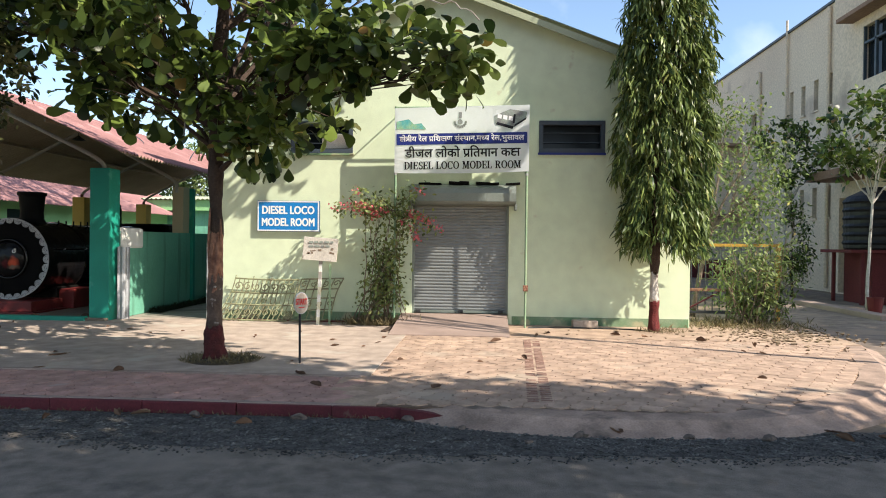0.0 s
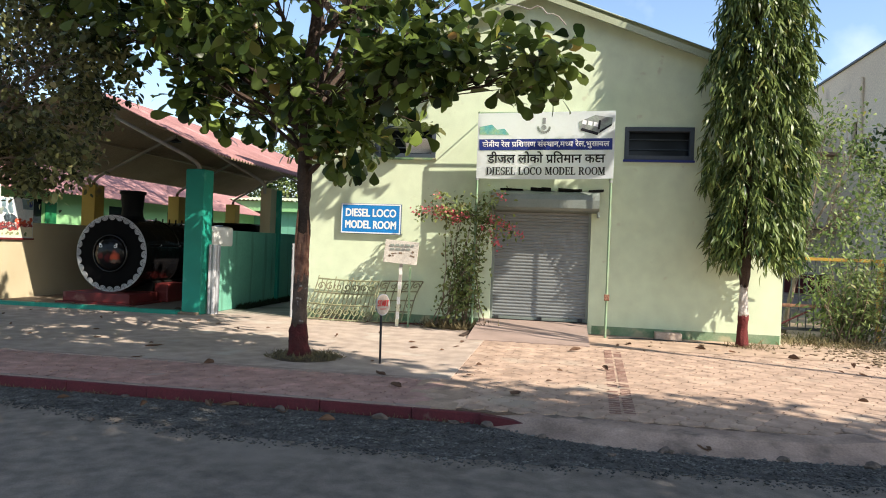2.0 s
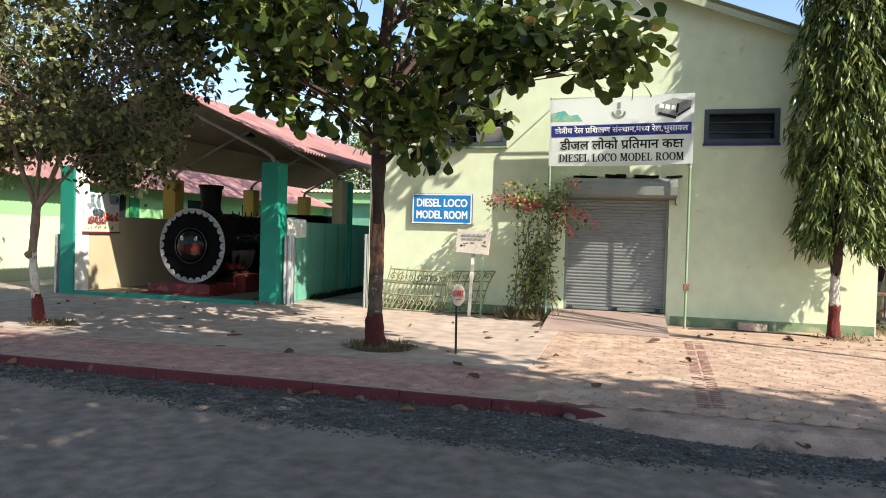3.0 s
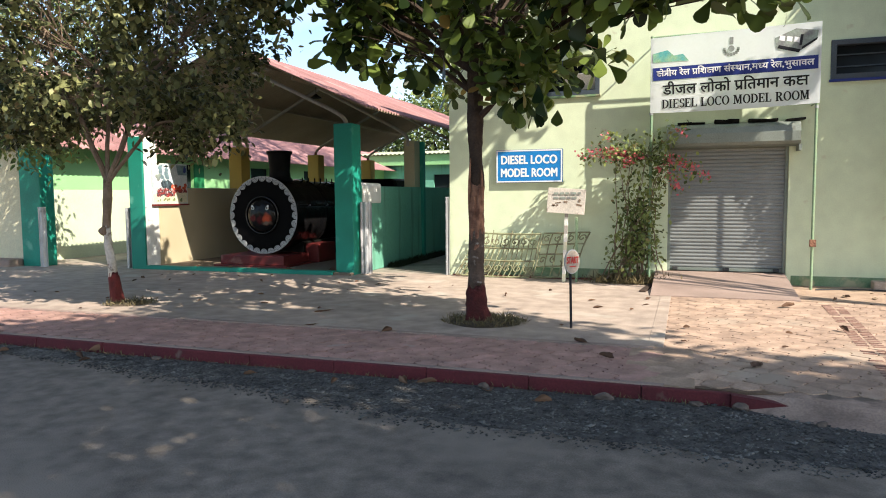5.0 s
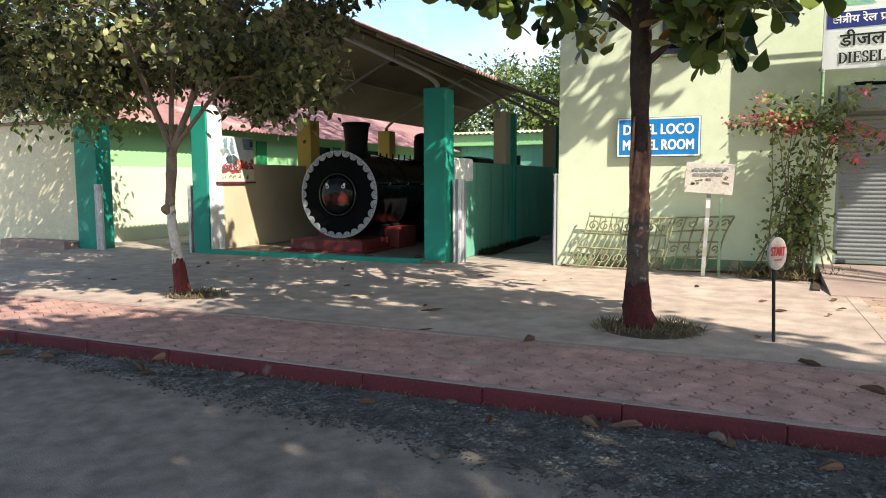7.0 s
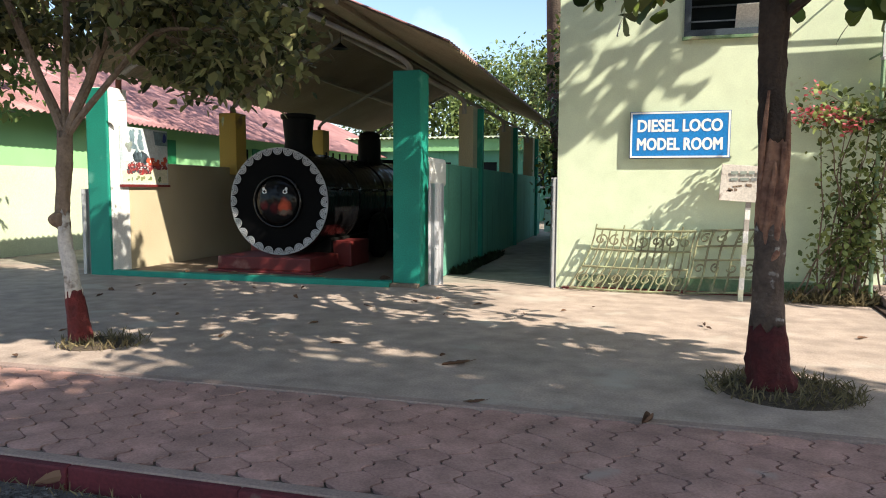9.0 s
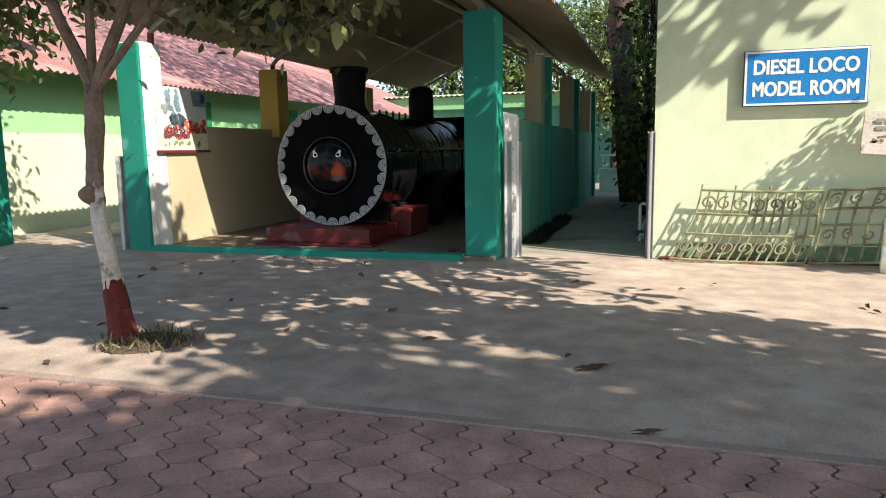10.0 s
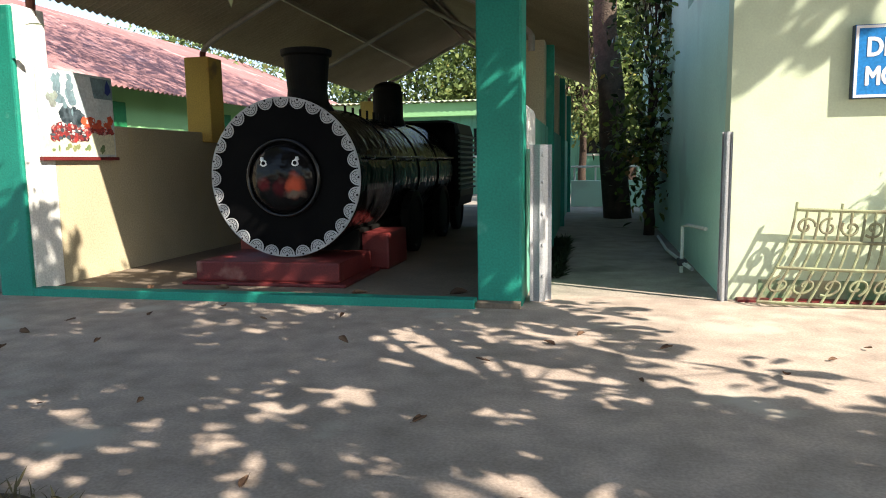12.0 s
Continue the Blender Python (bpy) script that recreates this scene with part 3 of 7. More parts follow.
MAROON = surface("maroon brick paint", (0.13, 0.026, 0.028, 1), (0.09, 0.02, 0.022, 1), 1.0, 20, 0.8)
YELLOW = surface("yellow gate paint", (0.48, 0.27, 0.035, 1), (0.34, 0.19, 0.035, 1), 3.0, 40, 0.6)
TANK = surface("black plastic tank", (0.015, 0.015, 0.016, 1), None, 2.0, 40, 0.45)
PRINT_GREEN = surface("green print", (0.12, 0.2, 0.08, 1), (0.3, 0.3, 0.14, 1), 8.0, 40, 0.4, bump=0.0)
TRAIN_PRINT = surface("busy red train print", (0.42, 0.05, 0.045, 1), (0.03, 0.025, 0.03, 1), 16.0, 40, 0.4, bump=0.0, stain=(0.6, 0.4, 0.36, 1), stain_scale=22.0, stain_at=0.58)
ENGINE_PRINT = surface("dark engine print", (0.02, 0.03, 0.035, 1), (0.09, 0.12, 0.14, 1), 14.0, 40, 0.4, bump=0.0)
COACH_PRINT = surface("orange coach print", (0.62, 0.12, 0.05, 1), (0.5, 0.07, 0.04, 1), 12.0, 40, 0.4, bump=0.0)
SLATE_PRINT = surface("slate blue print", (0.2, 0.3, 0.33, 1), (0.14, 0.2, 0.23, 1), 8.0, 40, 0.4, bump=0.0)
PRINT_PALE = surface("pale white blue print", (0.66, 0.7, 0.7, 1), (0.55, 0.62, 0.64, 1), 5.0, 40, 0.4, bump=0.0)
PRINT_SKY = surface("pale blue print", (0.44, 0.53, 0.55, 1), (0.62, 0.64, 0.6, 1), 3.0, 40, 0.4, bump=0.0)

DUST = surface("pale trodden dust", (0.44, 0.32, 0.23, 1), (0.37, 0.265, 0.19, 1), 0.9, 40, 0.95, bump=0.5, speck=0.25, stain=(0.3, 0.225, 0.16, 1), stain_scale=1.4, stain_at=0.6)
LANE = surface("dusty lane asphalt", (0.26, 0.2, 0.155, 1), (0.21, 0.165, 0.13, 1), 0.6, 60, 0.95, bump=0.5, speck=0.3, stain=(0.32, 0.24, 0.175, 1), stain_scale=0.5, stain_at=0.55)
RIM_DUSTY = surface("dusty sunken rim cement", (0.39, 0.285, 0.22, 1), (0.31, 0.225, 0.175, 1), 1.6, 50, 0.95, bump=0.5, speck=0.3, stain=(0.15, 0.115, 0.09, 1), stain_scale=2.2, stain_at=0.56)
STONE_BROWN = surface("brown rubble stone", (0.17, 0.135, 0.11, 1), (0.1, 0.08, 0.065, 1), 9.0, 40, 0.9, bump=0.6)
NOTICE_WHITE = surface("grimy white board paint", (0.62, 0.57, 0.5, 1), (0.5, 0.46, 0.4, 1), 3.0, 40, 0.7, bump=0.1, stain=(0.22, 0.18, 0.15, 1), stain_scale=7.0, stain_at=0.62)
# white sign enamel with the tree's shade put into its tan colour
SIGN_SHADED = surface("shade-toned sign enamel", (0.5, 0.42, 0.34, 1), (0.38, 0.31, 0.25, 1), 7.0, 40, 0.6, bump=0.05)
GLASS = bpy.data.materials.new("dark window glass")
GLASS.use_nodes = True
gb = GLASS.node_tree.nodes["Principled BSDF"]
gb.inputs["Base Color"].default_value, gb.inputs["Roughness"].default_value, gb.inputs["Specular IOR Level"].default_value = (0.014, 0.018, 0.022, 1), 0.1, 0.2

# ---- ground, road, pavement ----
ground = part("ground", boxed(-400, 400, -400, 600, -0.6, -0.15), EARTH)
tagged(ground, "dry brown earth reaching to the horizon", "ground", kind="structure")
road = part("road", boxed(-90, 90, -3.2, 6.9, -0.3, -0.12), ASPHALT)
tagged(road, "grey worn asphalt road with dusty patches", "road", kind="structure")
lane = part("side_lane", prism(bmesh.new(), [(5.4, 6.9), (14.0, 6.9), (13.2, 26.0), (13.2, 60.0), (9.0, 60.0), (8.2, 24.0), (6.9, 14.0), (6.0, 10.0)], -0.3, -0.116), LANE)
tagged(lane, "dusty asphalt lane turning off the road", "road", kind="structure")
pavement = part("pavement", boxed(-60, -1.5, 8.5, 14.28, -0.3, 0.0), CONCRETE)
tagged(pavement, "worn grey cement forecourt with stains and leaf litter", "pavement", kind="structure")
yard = part("yard", boxed(-60, 4.2, 14.28, 60, -0.3, -0.004), YARD)


def gravel_edge(x):
    """How far the gravel has spread from the kerb over the asphalt."""
    far = 6.8 - 1.0 * min(1.0, max(0.0, (x + 8.6) / 6.0)) + 0.35 * min(1.0, max(0.0, (x - 0.5) / 3.0))
    return far + 0.1 * noise.noise(Vector((x * 0.7, 0, 0))) + 0.07 * noise.noise(Vector((x * 2.6, 3, 0))) + 0.035 * noise.noise(Vector((x * 9.0, 5, 0)))


edge = [(-14 + 0.08 * k, gravel_edge(-14 + 0.08 * k)) for k in range(262)]
bed = part("gravel_strip", prism(bmesh.new(), edge + [(edge[-1][0], 6.89), (-14, 6.89)], -0.2, -0.117), GRAVEL_BED)
tagged(bed, "dark broken gravel edge of the asphalt", "road", kind="structure")
tagged(yard, "cement yard between the buildings", "pavement", kind="structure")
margin = part("pavement_margin", prism(bmesh.new(), [(-1.5, 12.4), (4.3, 12.4), (6.4, 12.2), (6.6, 15.5), (4.12, 17.0), (4.12, 14.28), (-1.5, 14.28)], -0.3, -0.002), DUST)
tagged(margin, "bare dusty earth strip along the wall foot", "ground", kind="structure")

kerb = thing("kerb", "low concrete kerb painted dull red with a cement top edge", "kerb", (-12, 7, -0.12), kind="structure")
rnd = random.Random(4)
x = -34.0
while x < -1.0:
    w = 0.98
    bm = boxed(x, min(x + w, -0.82), 6.915 + rnd.uniform(-0.01, 0.01), 6.97, -0.2, -0.004 + rnd.uniform(-0.006, 0.004), 0.012)
    part("kerb_stone", bm, KERB_RED, kerb)
    x += w + 0.004
part("kerb_end", prism(bmesh.new(), [(-0.82, -0.2), (-0.82, -0.008), (-0.6, -0.03), (-0.3, -0.075), (-0.05, -0.112), (-0.05, -0.2)], 6.86, 6.94, "y"), KERB_RED, kerb, "sunken end of the red kerb")
part("kerb_cap", boxed(-34, -1.35, 6.965, 7.04, -0.15, 0.002, 0.008), RIM, kerb, "grey cement cap behind the red face")
part("edge_strip", boxed(-34, -1.5, 8.42, 8.5, -0.05, 0.009, 0.006), RIM, kerb, "pale cement strip behind the pavers")

# pavers lie on a bed each
strip_bed = part("paver_bed", boxed(-34, -1.35, 7.05, 8.42, -0.3, -0.02), JOINT)
tagged(strip_bed, "red interlocking pavers along the kerb", "pavement", kind="structure")
fill = part("joint_dust", boxed(-1.72, -1.1, 7.0, 8.5, -0.1, -0.005), DUST)
tagged(fill, "pinkish dust filling the meeting of the two pavings", "pavement", kind="structure")
seam = part("paving_seam", boxed(-1.56, -1.4, 8.5, 12.4, -0.1, 0.004, 0.003), CONCRETE)
tagged(seam, "dusty cement seam between forecourt and pavers", "pavement", kind="structure")
apron_outline = [(-1.5, 7.06), (-0.5, 7.03), (0.0, 6.95), (0.7, 6.8), (2.4, 6.86), (3.2, 7.19), (4.25, 8.05), (5.0, 9.1), (5.6, 10.3), (6.4, 12.4), (-1.5, 12.4)]
apron = part("apron", prism(bmesh.new(), apron_outline, -0.3, -0.02), JOINT_SAND)
tagged(apron, "dusty orange interlocking pavers in front of the shutter", "pavement", kind="structure")
rim_pts = [(-0.8, 7.0), (-0.35, 6.9), (0.0, 6.8), (0.7, 6.68), (1.6, 6.67), (2.4, 6.76), (2.85, 6.9), (3.3, 7.14), (3.85, 7.56), (4.35, 8.02), (4.75, 8.52), (5.1, 9.06), (5.42, 9.68), (5.7, 10.28), (6.5, 12.4)]
bm = bmesh.new()
cross = []
for k, (ax, ay) in enumerate(rim_pts):
    a, b = Vector(rim_pts[max(k - 1, 0)]), Vector(rim_pts[min(k + 1, len(rim_pts) - 1)])
    d = (b - a).normalized()
    n = Vector((-d.y, d.x))
    wob = 0.02 * noise.noise(Vector((ax * 3, ay * 3, 0)))
    cross.append([bm.verts.new((ax + n.x * o, ay + n.y * o, h + wob - (0.05 if k == 0 else 0))) for o, h in ((-0.3, -0.2), (-0.26, -0.119), (-0.1, -0.075), (0.0, -0.03), (0.04, -0.006), (0.34, -0.006), (0.35, -0.1))])
for a, b in zip(cross, cross[1:]):
    for k in range(6):
        bm.faces.new((a[k], b[k], b[k + 1], a[k + 1]))
rim = part("apron_rim", bm, RIM_DUSTY)
tagged(rim, "pinkish cement rim round the paved apron", "kerb", kind="structure")

# sloping threshold before the shutter
bm = bmesh.new()
prism(bm, [(12.35, -0.1), (12.35, 0.012), (14.3, 0.2), (14.3, -0.1)], -1.72, 0.45, "x")
ramp_slab = part("entrance_ramp", bm, RIM)
tagged(ramp_slab, "sloping cement ramp up to the shutter", "ramp", kind="structure")

# ---- the model room building ----
FY = 14.3
BX0, BX1, PEAK, EAVE, TOP = -5.75, 4.12, -0.8, 4.95, 6.86
building = thing("model_room_building", "lime cream gabled building with a roller shutter and two high windows", "building", (-0.8, 18, 0))
WL, WR, SH = (-4.05, -2.8, 3.52, 4.12), (1.09, 2.36, 3.55, 4.14), (-1.52, 0.47, -0.2, 2.45)
bm = holed_wall(bmesh.new(), BX0, BX1, -0.2, EAVE, FY, FY + 0.25, [WL, WR, SH])
prism(bm, [(BX0, EAVE), (BX1, EAVE), (PEAK, TOP)], FY, FY + 0.25, "y")
part("front_wall", bm, CREAM, building)
bm = holed_wall(bmesh.new(), FY + 0.25, 26, -0.2, EAVE, BX0, BX0 + 0.25, [(16.5, 17.6, 3.36, 4.43), (19.7, 20.8, 3.4, 4.43)], "x")
part("side_wall", bm, SIDE_GREEN, building, "pale mint side wall")
for wy in (16.5, 19.7):
    w = part("window", boxed(BX0 + 0.18, BX0 + 0.2, wy, wy + 1.1, 3.36, 4.43), GLASS, building, "dark side window in a grey frame")
    for k in range(3):
        part("glazing_bar", boxed(BX0 + 0.1, BX0 + 0.14, wy + 0.53 * k, wy + 0.53 * k + 0.04, 3.4, 4.43), WINDOW_BLUE, w)
part("side_wall", boxed(BX1 - 0.25, BX1, FY + 0.25, 26, -0.2, EAVE), SIDE_GREEN, building)
bm = boxed(BX0, BX1, 26, 26.25, -0.2, EAVE)
prism(bm, [(BX0, EAVE), (BX1, EAVE), (PEAK, TOP)], 26, 26.25, "y")
part("back_wall", bm, SIDE_GREEN, building)
part("skirting_band", boxed(BX0 + 0.3, -1.75, FY - 0.006, FY + 0.05, -0.05, 0.2, 0.003), BASE_GREEN, building, "flaking green band along the wall foot")
part("skirting_band", boxed(0.55, BX1 - 0.02, FY - 0.006, FY + 0.05, -0.05, 0.17, 0.003), BASE_GREEN, building)
part("cement_step", boxed(BX0 + 0.1, -2.0, FY - 0.14, FY, -0.05, 0.025, 0.01), PLINTH_RED, building, "thin dull red step at the wall foot")
for sgn, ex in ((-1, BX0), (1, BX1)):
    run = abs(ex - PEAK) + 0.35
    slope = (TOP - EAVE) / abs(ex - PEAK)
    bm = sheet(bmesh.new(), (PEAK, FY - 0.22, TOP + 0.1), (0, 12.2, 0), (sgn * run, 0, -slope * run), 0.16, 0.02, 0.012)
    part("roof_sheet", bm, SHEET_GREEN, building, "pale corrugated roof sheet")
    bm = bmesh.new()
    prism(bm, [(PEAK, TOP + 0.03), (PEAK + sgn * run, TOP + 0.03 - slope * run), (PEAK + sgn * run, TOP - 0.1 - slope * run), (PEAK, TOP - 0.1)], FY - 0.2, FY - 0.165, "y")
    part("barge_board", bm, SHEET_GREEN, building)
    tube(bm := bmesh.new(), [(PEAK, FY - 0.16, TOP - 0.02), (PEAK + sgn * run, FY - 0.16, TOP - 0.02 - slope * run)], 0.02, 6)
    part("rafter_end", bm, DARK_METAL, building)


def high_window(x0, x1, z0, z1, tilted):
    w = part("window", boxed(x0, x1, FY + 0.2, FY + 0.215, z0, z1), GLASS, building, "narrow high window with a dark frame")
    bm = bmesh.new()
    f = 0.055
    box(bm, x0 - 0.03, x1 + 0.03, FY - 0.03, FY + 0.12, z1 - f, z1 + 0.03, 0.006)
    box(bm, x0 - 0.03, x1 + 0.03, FY - 0.03, FY + 0.12, z0 - 0.03, z0 + f, 0.006)
    box(bm, x0 - 0.03, x0 + f, FY - 0.029, FY + 0.12, z0 + f, z1 - f, 0.006)
    box(bm, x1 - f, x1 + 0.03, FY - 0.029, FY + 0.12, z0 + f, z1 - f, 0.006)
    part("frame", bm, WINDOW_BLUE, w)
    part("sill", boxed(x0 - 0.05, x1 + 0.05, FY - 0.05, FY, z0 - 0.075, z0 - 0.032, 0.006), BASE_GREEN if tilted else NAVY, w)
    for k in range(2):
        zz = z0 + (z1 - z0) * (k + 1) / 3
        part("glazing_bar", boxed(x0 + f, x1 - f, FY + 0.14, FY + 0.165, zz - 0.01, zz + 0.01), WINDOW_BLUE, w)
    if tilted:
        turn = pose(0, 0, 0, 28)
        part("tilted_pane", boxed((x0 + x1) / 2, x1 - f, FY + 0.03, FY + 0.045, z0 + 0.07, z1 - 0.22, 0, turn), WHITE, w, "whitened pane tilted open")


high_window(*WL, True)
high_window(*WR, False)

# roller shutter, slat by slat
shutter = thing("roller_shutter", "closed grey steel roller shutter with a sheet hood", "shutter", (-0.5, FY, 0.2))
SX0, SX1 = -1.5, 0.45
bm = bmesh.new()
prof = [(0, 0.0), (0.0, 0.012), (-0.012, 0.02), (-0.016, 0.036), (-0.012, 0.052), (0, 0.06), (0, 0.066)]
lo = [bm.verts.new((SX0, a, b)) for a, b in prof]
hi = [bm.verts.new((SX1, a, b)) for a, b in prof]
for k in range(len(prof) - 1):
    bm.faces.new((lo[k], hi[k], hi[k + 1], lo[k + 1]))
slat_me = bpy.data.meshes.new("slat")
bm.to_mesh(slat_me)
bm.free()
slat_me.materials.append(SHUTTER)
for k in range(33):
    piece("slat", slat_me, shutter, pose(0, FY + 0.13, 0.255 + 0.066 * k))
part("back_plate", boxed(SX0, SX1, FY + 0.14, FY + 0.16, 0.2, 2.5), DARK_METAL, shutter)
part("bottom_bar", boxed(SX0, SX1, FY + 0.1, FY + 0.14, 0.205, 0.26, 0.006), SHUTTER_BOX, shutter)
for gx in (SX0 - 0.03, SX1 - 0.03):
    part("guide_rail", boxed(gx, gx + 0.06, FY + 0.07, FY + 0.15, 0.2, 2.45, 0.006), SHUTTER_BOX, shutter)
for lx in (-1.38, -0.5, 0.32):
    part("lock", boxed(lx - 0.05, lx + 0.05, FY + 0.05, FY + 0.1, 0.215, 0.275, 0.01), DARK_METAL, shutter)
bm = bmesh.new()
hood = [(FY, 2.42), (FY - 0.3, 2.45), (FY - 0.345, 2.5), (FY - 0.35, 2.66), (FY - 0.32, 2.76), (FY - 0.25, 2.82), (FY, 2.86)]
prism(bm, hood, -1.55, 0.6, "x")
part("hood", bm, SHUTTER_BOX, shutter, "dented grey green sheet hood")
for k in range(7):
    xx = -1.4 + 0.3 * k + rnd.uniform(-0.05, 0.05)
    part("hood_rag", boxed(xx, xx + rnd.uniform(0.15, 0.3), FY - 0.24, FY - 0.02, 2.845, 2.87 + rnd.uniform(0, 0.04), 0.01, pose(0, 0, 0, 0, rnd.uniform(-4, 4))), BLACK_DULL, shutter, "torn black sheeting on the hood")
for bx in (-1.57, 0.57):
    part("bracket", boxed(bx, bx + 0.05, FY - 0.32, FY, 2.33, 2.44, 0.008), SHUTTER_BOX, shutter)

# blue name board
board = thing("name_board", "blue name board with white letters and a white line border", "sign", (-4.1, FY, 1.85))
part("casing", boxed(-4.755, -3.445, FY - 0.07, FY, 1.855, 2.495, 0.006), WINDOW_BLUE, board)
part("face", boxed(-4.75, -3.45, FY - 0.078, FY - 0.07, 1.86, 2.49), BLUE, board)
bm = bmesh.new()
for a in ((-4.746, -3.454, 1.864, 1.888), (-4.746, -3.454, 2.462, 2.486), (-4.746, -4.722, 1.888, 2.462), (-3.478, -3.454, 1.888, 2.462)):
    box(bm, a[0], a[1], FY - 0.081, FY - 0.078, a[2], a[3])
part("border", bm, SIGN_WHITE, board)
lettering("DIESEL LOCO", 1.09, 0.16, on_front(-4.1, FY - 0.08, 2.3), SIGN_WHITE, board, bold=0.05)
lettering("MODEL ROOM", 1.1, 0.16, on_front(-4.1, FY - 0.08, 2.05), SIGN_WHITE, board, bold=0.05)

# banner on two poles
BY = 13.78
banner = thing("banner", "white printed banner with a navy stripe stretched between two poles", "banner", (-0.5, BY, 0))
bm = bmesh.new()
nx, nz = 26, 12
bgrid = [[None] * (nx + 1) for _ in range(nz + 1)]


def banner_y(u, v):
    return 0.15 * (0.008 * math.sin(9 * u + 3 * v) * (1 - v) + 0.005 * math.sin(17 * u - 5 * v) + 0.012 * math.sin(3.1 * v) * math.sin(3.14 * u))


for j in range(nz + 1):
    for i in range(nx + 1):
        u, v = i / nx, j / nz
        sag = -0.02 * math.sin(math.pi * u)
        bgrid[j][i] = bm.verts.new((-1.83 + 2.66 * u, BY - 0.03 + banner_y(u, v), 3.03 + 0.05 * u + (1.29 + 0.02 * u) * v + sag * (1 - v)))
for j in range(nz):
    for i in range(nx):
        bm.faces.new((bgrid[j][i], bgrid[j][i + 1], bgrid[j + 1][i + 1], bgrid[j + 1][i]))
bmesh.ops.solidify(bm, geom=bm.faces[:], thickness=0.003)
part("cloth", bm, FLEX, banner)
BF = BY - 0.0375
tilt = 1.1
part("stripe", boxed(-1.79, 0.79, BF, BF + 0.002, 3.61, 3.83, 0, pose(0, 0, 0, 0, -tilt)), NAVY, banner, "navy stripe with white lettering")
lettering(devanagari(("ksha", "े", "tra", "ी", "य", " ", "रेल", " ", "प/", "ि", "श", "ksha", "ण", " ", "सं", "-स", "थान", ",", "म", "-ध", "य", " ", "रेल", ",", "भुसावल")), 2.46, 0.17, on_front(-0.5, BF - 0.002, 3.725, tilt), SIGN_WHITE, banner, bold=0.02)
lettering(devanagari(("डीजल", " ", "लोको", " ", "प/", "ि", "तमान", " ", "क", "ksha")), 2.28, 0.225, on_front(-0.48, BF - 0.002, 3.47, tilt), INK, banner, bold=0.022)
lettering(roman("DIESEL LOCO MODEL ROOM"), 2.3, 0.155, on_front(-0.48, BF - 0.002, 3.2, tilt), INK, banner, bold=0.012)
# crest, engine picture and hill picture as plain printed shapes
bm = bmesh.new()
for k in range(9):
    a = math.pi * k / 8
    box(bm, -0.53 + 0.11 * math.cos(a) - 0.02, -0.53 + 0.11 * math.cos(a) + 0.02, BF, BF + 0.002, 4.04 - 0.09 * math.sin(a) - 0.02, 4.04 - 0.09 * math.sin(a) + 0.03)
lathe(bm, [(0.05, 0), (0.05, 0.004)], on_front(-0.53, BF, 4.05), 16)
box(bm, -0.56, -0.5, BF, BF + 0.002, 4.12, 4.24)
part("crest", bm, PRINT_GREY, banner)
bm = bmesh.new()
prism(bm, [(0.16, 4.02), (0.5, 3.93), (0.76, 4.12), (0.78, 4.25), (0.45, 4.3), (0.14, 4.17)], BF, BF + 0.002, "y")
part("engine_picture", bm, PRINT_GREY, banner)
bm = bmesh.new()
prism(bm, [(0.17, 4.0), (0.5, 3.91), (0.52, 3.96), (0.2, 4.05)], BF - 0.003, BF - 0.001, "y")
prism(bm, [(0.53, 3.95), (0.76, 4.1), (0.77, 4.14), (0.54, 4.0)], BF - 0.003, BF - 0.001, "y")
prism(bm, [(0.5, 4.02), (0.54, 4.03), (0.56, 4.2), (0.52, 4.2)], BF - 0.003, BF - 0.001, "y")
part("engine_shadow", bm, INK, banner)
bm = bmesh.new()
for k in range(3):
    prism(bm, [(0.2 + 0.11 * k, 4.13 - 0.02 * k), (0.28 + 0.11 * k, 4.11 - 0.02 * k), (0.29 + 0.11 * k, 4.19 - 0.02 * k), (0.21 + 0.11 * k, 4.21 - 0.02 * k)], BF - 0.003, BF - 0.001, "y")
part("engine_windows", bm, SIGN_WHITE, banner)
bm = bmesh.new()
prism(bm, [(-1.79, 3.9), (-1.2, 3.9), (-1.3, 4.02), (-1.45, 4.0), (-1.55, 4.1), (-1.79, 4.05)], BF, BF + 0.002, "y")
part("hill_picture", bm, PRINT_TEAL, banner)
for px in (-1.81, 0.79):
    p = part("pole", tubed([(px, BY, -0.05), (px, BY, 4.36)], 0.024, 10), POLE_GREEN, banner)
    part("collar", tubed([(px, BY, 3.0), (px, BY, 3.04)], 0.034, 10), GALV, p)
part("crossbar", tubed([(-1.84, BY + 0.02, 4.34), (0.82, BY + 0.02, 4.36)], 0.02, 8), POLE_GREEN, banner)
part("crossbar", tubed([(-1.84, BY + 0.02, 3.05), (0.82, BY + 0.02, 3.09)], 0.02, 8), POLE_GREEN, banner)
for px in (-1.81, 0.79):
    for pz in (3.1, 4.3):
        part("stay", tubed([(px, BY, pz), (px, FY, pz)], 0.014, 6), POLE_GREEN, banner)
part("switch_box", boxed(0.74, 0.84, BY - 0.06, BY - 0.02, 0.72, 0.84, 0.008), BARK_SCAR, banner, "small rusty box on the pole")

wire = part("loose_wire", tubed([(-1.5, FY - 0.24, 6.62), (-1.15, FY - 0.35, 6.52), (-0.91, 13.9, 6.42), (-0.76, 13.9, 6.49), (-0.66, 13.9, 6.45), (-0.56, 13.9, 6.33), (-0.45, 13.9, 6.33), (-0.33, 13.9, 6.27), (-0.18, 13.9, 6.1)], 0.014, 6), PIPE)
tagged(wire, "pale loose wire dangling from the gable edge", "wire")

